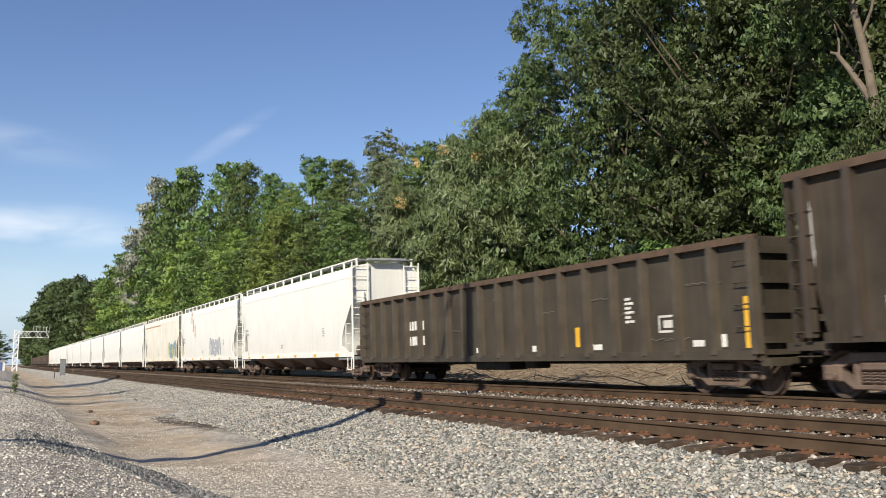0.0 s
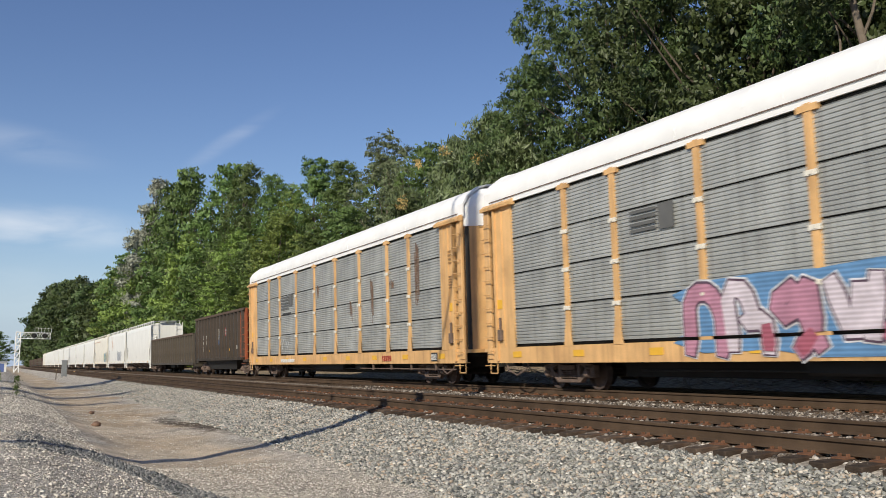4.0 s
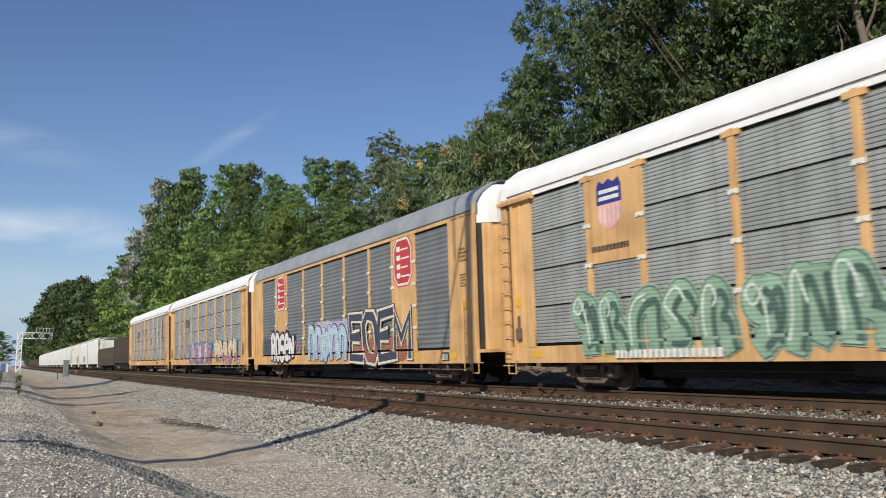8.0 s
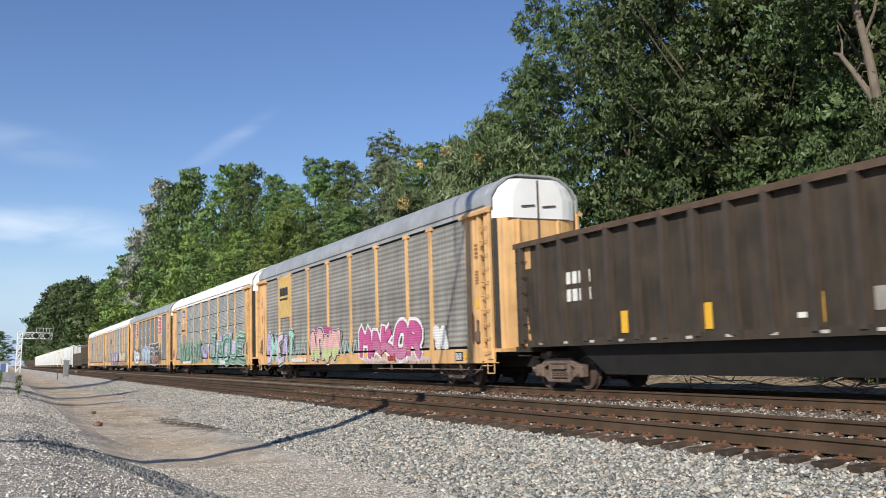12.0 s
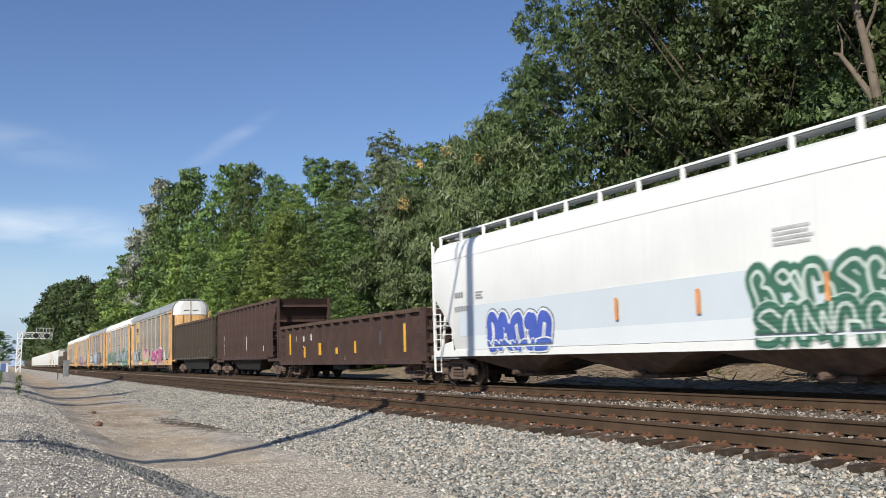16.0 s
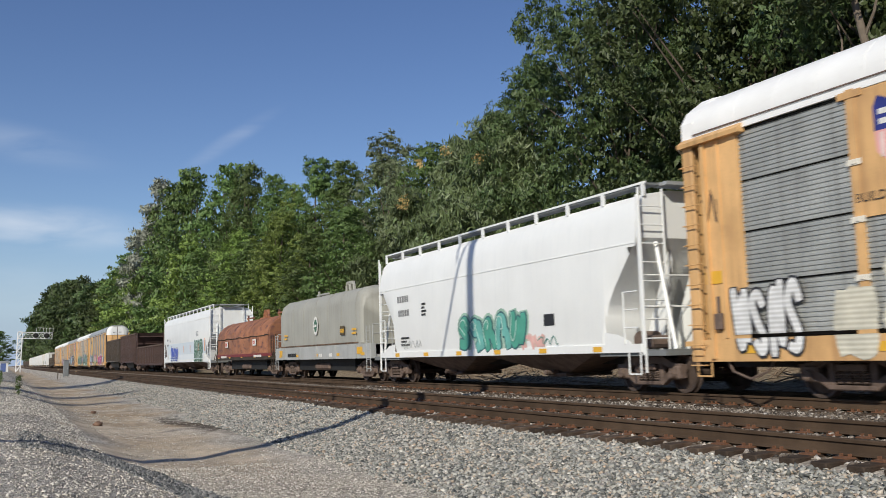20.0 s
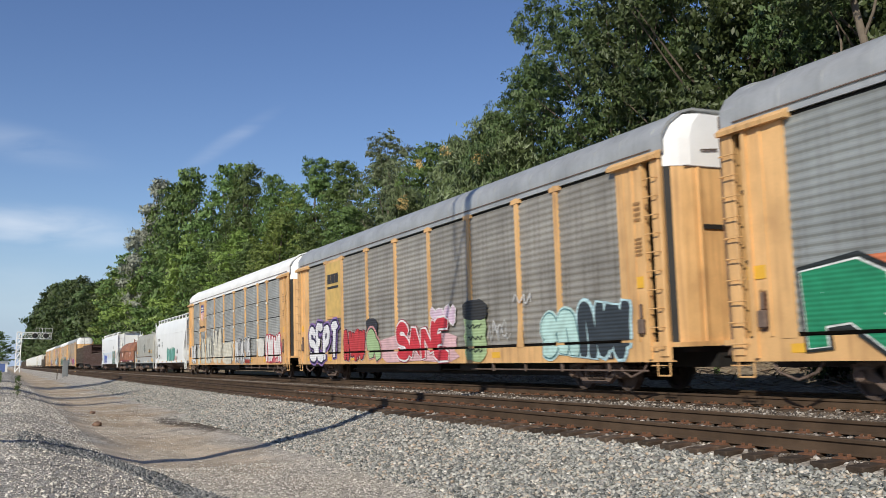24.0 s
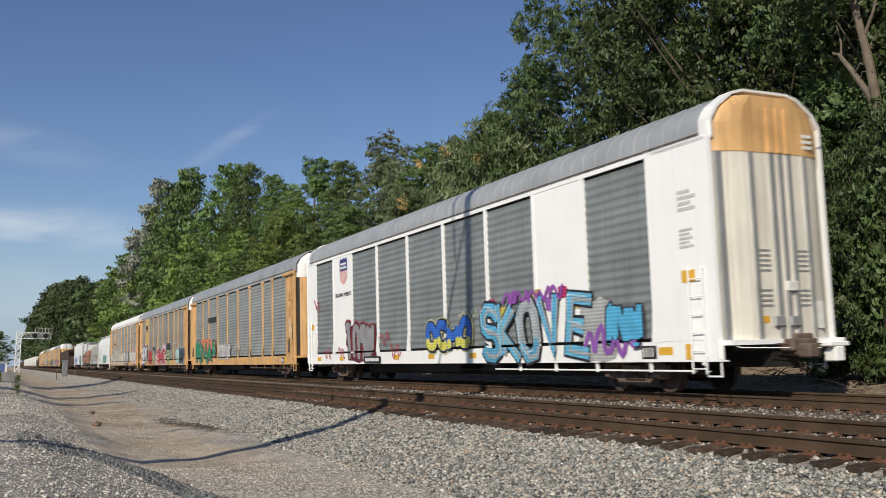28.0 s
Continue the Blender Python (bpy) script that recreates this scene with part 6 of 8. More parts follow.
def racks():
    a = autorack("yellow auto carrier with grey screens and a white roof")
    rack_marks(a)
    part("emblem", boxes(*[(-6.9, -5.6, OUT - 0.006, OUT, 3.95 - 0.14 * i, 4.02 - 0.14 * i) for i in range(5)], (-5.5, -4.95, OUT - 0.006, OUT, 3.5, 4.1)), paint((0.12, 0.12, 0.115)), a, "faded black striped emblem")
    bars(a, M["paint_black"], -6.6, 3.2, 1, OUT, 0.1, lengths=(3.0,))
    bars(a, M["paint_white"], -7.0, 0.95, 1, OUT - 0.004, 0.16, lengths=(3.0,))
    bars(a, paint((0.35, 0.05, 0.03)), 6.7, 0.98, 1, OUT - 0.004, 0.2, lengths=(0.8,))
    tag_scribble(a, 73, -6.9, -5.4, 1.35, 2.0, (0.6, 0.6, 0.58))
    for x, z0, z1 in ((9.9, 1.9, 4.9), (5.6, 2.2, 3.9), (3.2, 2.4, 3.2), (-1.0, 3.5, 4.2), (7.6, 3.3, 3.7)):
        g = random.Random(int(x * 10))
        rows = []
        for k in range(9):
            xa, zt = x + g.gauss(0.1, 0.09), z1 - g.uniform(0, 0.3) * (z1 - z0)
            rows.append((xa, xa + g.uniform(0.012, 0.04), -SIDE, -SIDE + 0.006 + 0.0005 * k, zt - g.uniform(0.25, 0.8) * (z1 - z0), zt))
        part("rust_streak", boxes(*rows), RUSTY, a)["kind"] = "stuff"
    add_wagon(a, -114.18, 28.6)

    a = autorack("yellow auto carrier with grey screens, white roof and graffiti")
    rack_marks(a)
    part("emblem", boxes(*[(-6.6, -5.7, OUT - 0.006, OUT, 3.95 - 0.14 * i, 4.02 - 0.14 * i) for i in range(4)], (-5.6, -5.1, OUT - 0.006, OUT, 3.5, 4.05)), paint((0.12, 0.12, 0.115)), a, "faded black striped emblem")
    blotch(a, 11, -5.3, 3.6, 0.8, 2.35, (0.12, 0.26, 0.46))
    sprayed(a, "7684523", -4.9, 3.3, 0.7, 2.3, [(0.46, 0.22, 0.3), (0.62, 0.55, 0.6)], (0.1, 0.06, 0.09), (0.62, 0.62, 0.64), fat=0.3, halo=0.04, second=(0.36, 0.1, 0.14), seed=11, soft=1)
    for k in range(5):
        blotch(a, 112 + k, 4.3 + 1.4 * k, 5.0 + 1.5 * k, 1.5, 2.3, (0.2, 0.5, 0.58))
    sprayed(a, "26853", 4.5, 11.1, 0.68, 2.35, [(0.68, 0.56, 0.36)], (0.07, 0.06, 0.08), (0.62, 0.6, 0.6), fat=0.38, halo=0.03, second=(0.42, 0.17, 0.26), seed=12, soft=1)
    add_wagon(a, -85.8, 28.6)

    a = autorack("orange auto carrier with dark grey screens and red octagon signs", "roof_grey", "screen_dark", 1, 0.16, {1: 1.2, 7: 1.2}, plain=True)
    rack_marks(a)
    octagon(a, -7.93, 4.25, 1.75, 1.75)
    octagon(a, 7.93, 4.25, 1.75, 1.75)
    sprayed(a, "7253", -11.4, -9.9, 1.2, 2.1, [(0.1, 0.13, 0.17)], (0.2, 0.24, 0.26), None, fat=0.16, rim=0.02, seed=13)
    for k in range(4):
        blotch(a, 130 + k, -9.95 + 0.6 * k + 0.9 * (k > 1), -9.75 + 0.7 * k + 0.9 * (k > 1), 1.9 + 0.2 * (k % 2), 2.25 + 0.2 * (k % 2), (0.6, 0.2, 0.3))
    sprayed(a, "ROSeN", -9.75, -5.6, 0.78, 2.3, [(0.76, 0.76, 0.75)], (0.02, 0.018, 0.02), None, fat=0.36, rim=0.12, seed=14, lean=0.03)
    tag_scribble(a, 114, -5.5, -4.4, 1.2, 1.9, (0.6, 0.3, 0.4), width=0.06)
    for k in range(5):
        blotch(a, 120 + k, -3.4 + 1.05 * k, -2.4 + 1.15 * k, 1.0, 2.55, (0.5, 0.47, 0.62))
    sprayed(a, "77177", -3.3, 2.0, 0.7, 2.35, [(0.45, 0.62, 0.68), (0.5, 0.62, 0.72)], (0.11, 0.09, 0.24), None, fat=0.38, rim=0.07, shine=(0.72, 0.78, 0.8), second=(0.36, 0.5, 0.62), seed=15)
    blotch(a, 140, 2.3, 8.5, 0.75, 1.7, (0.36, 0.15, 0.09))
    sprayed(a, "EOEM", 2.4, 8.6, 0.68, 2.65, [(0.06, 0.065, 0.1)], (0.72, 0.67, 0.52), (0.07, 0.06, 0.08), y=-SIDE - 0.05, fat=0.24, rim=0.13, halo=0.05, second=(0.3, 0.11, 0.09), seed=16, soft=0, lean=0.02)
    add_wagon(a, -57.2, 28.6)

    a = autorack("yellow auto carrier with a white roof and green graffiti", panels={1: 3.0})
    rack_marks(a)
    shield(a, -8.35, 4.35, 1.15, OUT)
    bars(a, M["paint_black"], -9.1, 3.4, 1, OUT, 0.13, lengths=(2.1,))
    sprayed(a, "83753826", -10.1, -0.9, 0.7, 2.45, [(0.27, 0.41, 0.29), (0.3, 0.45, 0.33)], (0.1, 0.17, 0.14), (0.33, 0.42, 0.33), fat=0.46, rim=0.035, halo=0.05, shine=(0.62, 0.7, 0.62), second=(0.26, 0.39, 0.29), seed=17, shade=(0.08, 0.14, 0.11))
    for k, (x, z) in enumerate(((-0.2, 1.45), (0.5, 1.2), (-0.9, 1.7), (1.2, 1.8), (4.0, 2.1), (5.4, 2.3), (8.2, 2.4))):
        blotch(a, 160 + k, x - 0.5, x + 0.45, z - 0.25, z + 0.3, (0.42, 0.38, 0.6))
    blotch(a, 170, 2.0, 12.4, 0.68, 1.3, (0.27, 0.43, 0.33))
    blotch(a, 171, 3.4, 11.6, 0.9, 2.2, (0.5, 0.48, 0.62), -SIDE - 0.038)
    sprayed(a, "JAQUE", 2.2, 12.2, 0.74, 2.6, [(0.3, 0.46, 0.36)], (0.1, 0.25, 0.2), (0.66, 0.68, 0.55), -SIDE - 0.052, 0.28, rim=0.09, halo=0.05, shine=(0.55, 0.72, 0.72), seed=18, soft=1, lean=0.12, shade=(0.06, 0.13, 0.1))
    bars(a, M["paint_white"], -8.3, 0.97, 1, OUT - 0.045, 0.18, lengths=(3.8,))
    bars(a, M["paint_white"], 5.2, 0.97, 1, OUT - 0.045, 0.26, lengths=(1.1,))
    add_wagon(a, -28.6, 28.6)

    a = autorack("orange auto carrier with brown-grey screens and pink graffiti", "roof_grey", "screen_brown", 1, 0.17, {1: 3.0})
    rack_marks(a)
    p = plate(a, (0.62, 0.42, 0.13), -9.2, -7.4, 3.05, 5.0, OUT, "emblem_panel", "yellow panel with black emblem bars")
    part("emblem_bar", boxes((-9.0, -8.55, OUT - 0.02, OUT - 0.012, 4.1, 4.5), (-8.5, -8.05, OUT - 0.02, OUT - 0.012, 4.1, 4.5), (-8.0, -7.6, OUT - 0.02, OUT - 0.012, 4.1, 4.5), (-9.0, -7.6, OUT - 0.02, OUT - 0.012, 3.88, 3.98)), M["paint_black"], p)
    sprayed(a, "BHEAT", -11.5, -6.5, 0.7, 2.3, [(0.46, 0.42, 0.64), (0.36, 0.62, 0.54), (0.7, 0.52, 0.62)], (0.03, 0.06, 0.06), (0.62, 0.72, 0.68), fat=0.32, rim=0.05, halo=0.05, second=(0.62, 0.5, 0.6), seed=19, soft=1)
    tag_scribble(a, 74, -6.8, -4.4, 0.9, 2.0, (0.4, 0.6, 0.62), width=0.06)
    blotch(a, 190, -4.0, -0.1, 0.9, 2.3, (0.42, 0.08, 0.22))
    sprayed(a, "3711", -3.9, 0.2, 0.72, 2.2, [(0.7, 0.42, 0.4)], (0.03, 0.04, 0.05), (0.7, 0.66, 0.64), fat=0.42, rim=0.06, halo=0.05, second=(0.5, 0.55, 0.26), seed=20)
    tag_scribble(a, 75, 0.0, 2.3, 1.0, 1.8, (0.42, 0.6, 0.6), width=0.07)
    sprayed(a, "MAKOR", 2.55, 8.5, 0.78, 2.2, [(0.52, 0.1, 0.27)], (0.34, 0.03, 0.12), (0.78, 0.75, 0.76), fat=0.32, rim=0.035, halo=0.12, second=(0.5, 0.2, 0.32), seed=22, soft=1)
    tag_scribble(a, 177, 2.9, 9.2, 0.72, 0.95, (0.6, 0.5, 0.5), -SIDE - 0.03, 0.12)
    sprayed(a, "83", 9.4, 10.5, 1.05, 1.95, [(0.72, 0.72, 0.7)], (0.6, 0.6, 0.58), None, fat=0.5, rim=0.03, seed=23)
    bars(a, M["paint_white"], -6.9, 0.97, 1, OUT - 0.045, 0.18, lengths=(2.6,))
    bars(a, paint((0.35, 0.05, 0.03)), 5.5, 0.98, 1, OUT - 0.045, 0.18, lengths=(0.8,))
    for k, (x0, x1, z0, z1) in enumerate(((-12.72, -12.5, 3.7, 4.3), (-12.75, -12.52, 2.9, 3.35), (-12.35, -12.0, 1.3, 2.7), (-12.78, -12.55, 1.2, 2.1), (-12.3, -11.95, 3.0, 3.3), (12.0, 12.35, 1.2, 2.2))):
        blotch(a, 410 + k, x0, x1, z0, z1, (0.16, 0.075, 0.035), -SIDE - 0.024, "rust_patch")
    add_wagon(a, 0.0, 28.6)


def racks_rear():
    a = autorack("yellow auto carrier with a white roof and pale graffiti", panels={1: 3.0})
    rack_marks(a)
    shield(a, -8.35, 4.35, 1.15, OUT)
    lettering(a, "BUILDING AMERICA", -8.3, 3.25, 0.22, M["paint_black"], OUT)
    sprayed(a, "1525", -12.2, -10.5, 0.72, 2.2, [(0.74, 0.74, 0.73)], (0.04, 0.04, 0.045), None, fat=0.4, rim=0.05, seed=24)
    # a large old cream piece, its letters broken up by grey strokes
    for k, (x0, x1, z1) in enumerate(((-9.9, -9.0, 1.9), (-8.9, -7.2, 2.5), (-7.1, -5.0, 2.6), (-4.7, -3.2, 2.95), (-3.2, -1.9, 3.05), (-1.7, 1.5, 2.1))):
        blotch(a, 121 + k, x0, x1, 0.72, z1, (0.64, 0.61, 0.5) if k != 2 else (0.6, 0.59, 0.5))
    for k, (x, z0, z1) in enumerate(((-8.7, 1.0, 2.5), (-7.7, 1.6, 2.6), (-6.6, 1.0, 2.5), (-5.5, 0.9, 2.4), (-4.1, 1.2, 3.1), (-3.1, 1.8, 3.0), (0.9, 0.8, 1.9))):
        bm = bmesh.new()
        ribbon(bm, [(x + 0.25 * math.sin(n * 0.5 + k), z0 + (z1 - z0) * n / 6) for n in range(7)], 0.16, -SIDE - 0.046)
        part("graffiti_stroke", bm, paint((0.14, 0.14, 0.14), True), a)
    sprayed(a, "27383", 2.0, 5.8, 0.72, 2.3, [(0.66, 0.66, 0.65), (0.4, 0.4, 0.4)], (0.04, 0.04, 0.045), (0.6, 0.6, 0.59), fat=0.34, rim=0.05, halo=0.05, seed=26)
    blotch(a, 226, 7.3, 8.8, 1.1, 2.1, (0.7, 0.68, 0.62))
    blotch(a, 227, 9.0, 12.3, 0.75, 2.0, (0.55, 0.12, 0.13))
    sprayed(a, "7143", 9.2, 12.2, 0.74, 2.3, [(0.74, 0.7, 0.68)], (0.5, 0.03, 0.06), None, fat=0.4, rim=0.09, seed=27)
    bars(a, paint((0.35, 0.05, 0.03)), 4.6, 0.99, 1, OUT - 0.05, 0.2, lengths=(1.0,))
    tag_scribble(a, 77, -12.95, -12.45, 3.2, 4.3, (0.08, 0.06, 0.05), OUT - 0.012, 0.04)
    add_wagon(a, 147.85, 28.6)

    a = autorack("yellow auto carrier with a grey roof and many graffiti", "roof_grey", "screen_brown", 1, 0.17, {1: 2.6})
    rack_marks(a)
    p = plate(a, (0.62, 0.42, 0.13), -9.2, -7.3, 2.7, 5.0, OUT, "emblem_panel", "yellow panel with black emblem bars")
    part("emblem_bar", boxes((-9.0, -8.55, OUT - 0.02, OUT - 0.012, 4.1, 4.5), (-8.5, -8.05, OUT - 0.02, OUT - 0.012, 4.1, 4.5), (-8.0, -7.6, OUT - 0.02, OUT - 0.012, 4.1, 4.5), (-9.0, -7.6, OUT - 0.02, OUT - 0.012, 3.88, 3.98)), M["paint_black"], p)
    sprayed(a, "SEPT", -11.6, -7.7, 0.75, 2.45, [(0.76, 0.76, 0.78)], (0.02, 0.015, 0.06), (0.26, 0.16, 0.4), fat=0.36, rim=0.1, halo=0.08, seed=28, soft=1)
    sprayed(a, "6421", -6.95, -4.5, 0.72, 2.05, [(0.5, 0.045, 0.05)], (0.05, 0.015, 0.02), (0.6, 0.5, 0.5), fat=0.5, rim=0.05, halo=0.03, seed=29, soft=1)
    blotch(a, 250, -4.4, -3.2, 1.5, 2.45, (0.03, 0.03, 0.035))
    sprayed(a, "3", -4.3, -2.9, 0.72, 2.1, [(0.36, 0.5, 0.26)], (0.04, 0.06, 0.03), (0.6, 0.3, 0.3), fat=0.5, rim=0.05, seed=30)
    blotch(a, 251, -2.9, 3.6, 0.72, 1.7, (0.66, 0.42, 0.44))
    sprayed(a, "SANE", -1.3, 2.9, 0.74, 2.1, [(0.54, 0.035, 0.05)], (0.76, 0.72, 0.72), (0.3, 0.05, 0.07), -SIDE - 0.045, 0.32, rim=0.07, halo=0.03, seed=31, soft=1)
    sprayed(a, "42", 1.6, 3.4, 1.85, 2.5, [(0.66, 0.5, 0.62)], (0.74, 0.7, 0.72), None, -SIDE - 0.042, 0.5, seed=32)
    blotch(a, 260, 4.0, 5.4, 0.72, 2.25, (0.36, 0.48, 0.25), -SIDE - 0.05)
    blotch(a, 261, 3.85, 5.5, 1.95, 2.55, (0.03, 0.03, 0.03), -SIDE - 0.055)
    for n in range(3):
        tag_scribble(a, 262 + n, 4.2, 5.2, 1.0 + 0.35 * n, 1.15 + 0.35 * n, (0.05, 0.07, 0.04), -SIDE - 0.05, 0.05)
    sprayed(a, "57", 8.4, 10.1, 0.7, 1.95, [(0.45, 0.66, 0.62)], (0.08, 0.2, 0.22), (0.5, 0.68, 0.66), fat=0.5, rim=0.04, halo=0.05, seed=33)
    sprayed(a, "711", 10.2, 12.2, 0.7, 2.1, [(0.035, 0.045, 0.055)], (0.46, 0.64, 0.68), (0.4, 0.58, 0.64), fat=0.5, rim=0.06, halo=0.03, seed=34)
    tag_scribble(a, 341, 5.8, 6.6, 1.2, 2.0, (0.62, 0.62, 0.62), width=0.04)
    tag_scribble(a, 78, 5.4, 6.8, 1.2, 2.0, (0.5, 0.5, 0.48), width=0.03)
    tag_scribble(a, 79, 7.1, 8.0, 2.2, 2.6, (0.6, 0.6, 0.6))
    add_wagon(a, 176.45, 28.6)

    a = autorack("yellow auto carrier with a grey roof and green graffiti", "roof_grey", "screen_pale", 1, 0.17)
    rack_marks(a)
    sprayed(a, "RNA", -11.6, -5.85, 0.74, 2.38, [(0.02, 0.24, 0.115)], (0.74, 0.76, 0.74), (0.02, 0.025, 0.025), -SIDE - 0.05, 0.43, rim=0.04, halo=0.1, seed=44, soft=0, lean=0.0)
    blotch(a, 350, -11.6, -5.8, 1.55, 2.44, (0.66, 0.2, 0.09), -SIDE - 0.044)
    blotch(a, 351, -5.8, -4.7, 1.15, 2.3, (0.66, 0.2, 0.09), -SIDE - 0.045)
    sprayed(a, "G", -5.75, -4.85, 1.25, 2.2, [(0.02, 0.24, 0.115)], (0.74, 0.76, 0.74), (0.02, 0.025, 0.025), -SIDE - 0.055, 0.4, rim=0.03, halo=0.1, seed=36)
    blotch(a, 290, -3.9, -0.9, 1.05, 2.0, (0.56, 0.56, 0.54))
    sprayed(a, "37285", -3.9, -0.4, 0.98, 2.05, [(0.62, 0.62, 0.61)], (0.36, 0.37, 0.36), None, fat=0.34, seed=37)
    for k in range(3):
        tag_scribble(a, 130 + k, 0.1 + 1.3 * k, 1.5 + 1.3 * k, 1.05, 2.05, (0.47, 0.48, 0.47), width=0.06)
        tag_scribble(a, 140 + k, -4.0 + 1.2 * k, -2.7 + 1.2 * k, 1.05, 1.95, (0.6, 0.6, 0.59), OUT - 0.06, 0.035)
    bars(a, M["paint_black"], -7.4, 3.85, 1, OUT, 0.36, lengths=(1.35,))
    tag_scribble(a, 80, 12.5, 13.0, 1.8, 3.4, (0.72, 0.7, 0.66), OUT - 0.012, 0.08)
    for k, (x0, x1, z0, z1) in enumerate(((12.0, 12.35, 1.2, 1.9), (12.55, 12.78, 1.15, 1.75), (-12.72, -12.5, 1.2, 2.0))):
        blotch(a, 420 + k, x0, x1, z0, z1, (0.14, 0.07, 0.04), -SIDE - 0.024, "rust_patch")
    add_wagon(a, 205.25, 28.6)

    a = autorack("white auto carrier with grey screens and blue graffiti", "roof_silver", "screen_slate", 1, 0.2, {1: 1.2, 7: 1.2}, "rack_white", True, "rack_orange", plain=True)
    rack_marks(a, True)
    shield(a, -8.45, 4.5, 1.1, OUT)
    lettering(a, "BUILDING AMERICA", -8.5, 3.45, 0.22, M["paint_black"], OUT)
    blotch(a, 310, -8.2, -4.9, 0.72, 2.25, (0.1, 0.02, 0.03))
    sprayed(a, "T781", -8.15, -5.0, 0.75, 2.35, [(0.3, 0.3, 0.31)], (0.035, 0.03, 0.035), (0.36, 0.03, 0.05), -SIDE - 0.045, 0.4, rim=0.06, halo=0.06, seed=38)
    for k, x in enumerate((-9.2, -4.4, -3.4, -12.4, -11.0)):
        tag_scribble(a, 81 + k, x, x + 0.9, 0.8 + 0.5 * (k % 2) + (1.6 if x < -12 else 0), 1.5 + 0.5 * (k % 2) + (1.6 if x < -12 else 0), (0.5, 0.04, 0.06), width=0.06)
    sprayed(a, "OCHO", -0.3, 2.95, 1.05, 2.08, [(0.03, 0.14, 0.58)], (0.02, 0.02, 0.04), (0.56, 0.56, 0.3), fat=0.36, rim=0.06, halo=0.04, second=(0.7, 0.66, 0.12), seed=39)
    tag_scribble(a, 390, 2.1, 3.6, 2.0, 2.3, (0.5, 0.56, 0.4), width=0.035)
    for k in range(9):
        blotch(a, 330 + k, 3.4 + 0.62 * k, 3.85 + 0.62 * k, 1.9 + 0.3 * (k % 2) + 0.1 * (k > 2), 2.25 + 0.25 * (k % 2) + 0.1 * (k > 2), ((0.3, 0.12, 0.44), (0.45, 0.03, 0.12), (0.62, 0.5, 0.1))[k % 3])
    blotch(a, 345, 8.6, 10.2, 0.72, 2.2, (0.42, 0.43, 0.43))
    sprayed(a, "SKOVE", 3.6, 9.1, 0.68, 2.5, [(0.1, 0.42, 0.68), (0.14, 0.47, 0.7), (0.42, 0.46, 0.48)], (0.02, 0.022, 0.03), None, -SIDE - 0.046, 0.36, rim=0.08, second=(0.1, 0.36, 0.56), shine=(0.45, 0.68, 0.8), seed=40, soft=0, lean=0.2, shade=(0.36, 0.4, 0.42))
    sprayed(a, "241", 9.75, 11.15, 1.0, 2.05, [(0.09, 0.42, 0.68)], (0.02, 0.025, 0.035), (0.12, 0.1, 0.14), -SIDE - 0.046, 0.46, rim=0.05, halo=0.04, seed=41, soft=1)
    tag_scribble(a, 90, 8.9, 11.0, 0.72, 1.6, (0.28, 0.1, 0.42), width=0.16)
    tag_scribble(a, 91, 5.0, 8.0, 2.2, 2.7, (0.3, 0.08, 0.4), width=0.1)
    p = plate(a, BLACK, -6.1, -4.4, 0.72, 0.98, OUT - 0.05, "number_board", "black number board")
    part("number_bar", boxes((-5.95, -4.55, OUT - 0.066, OUT - 0.058, 0.79, 0.91)), M["paint_white"], p)
    part("end_stripe", boxes((12.45, 12.62, -SIDE - 0.04, -SIDE - 0.032, 0.74, 1.05)), M["yellow"], a)
    add_wagon(a, 234.23, 28.6)


build_train()

# ---- trees ----
LEAF = {"dark": leaf_mat("leaf_dark", (0.073, 0.107, 0.036)), "glint": leaf_mat("leaf_glossy", (0.125, 0.175, 0.068), 0.38, 0.46, 0.45), "mid": leaf_mat("leaf_mid", (0.105, 0.162, 0.045)),
        "light": leaf_mat("leaf_light", (0.185, 0.262, 0.06)), "silver": leaf_mat("leaf_silver", (0.34, 0.37, 0.29)), "pale": leaf_mat("leaf_pale", (0.155, 0.185, 0.095)),
        "seed": leaf_mat("seed_cluster", (0.5, 0.35, 0.14))}


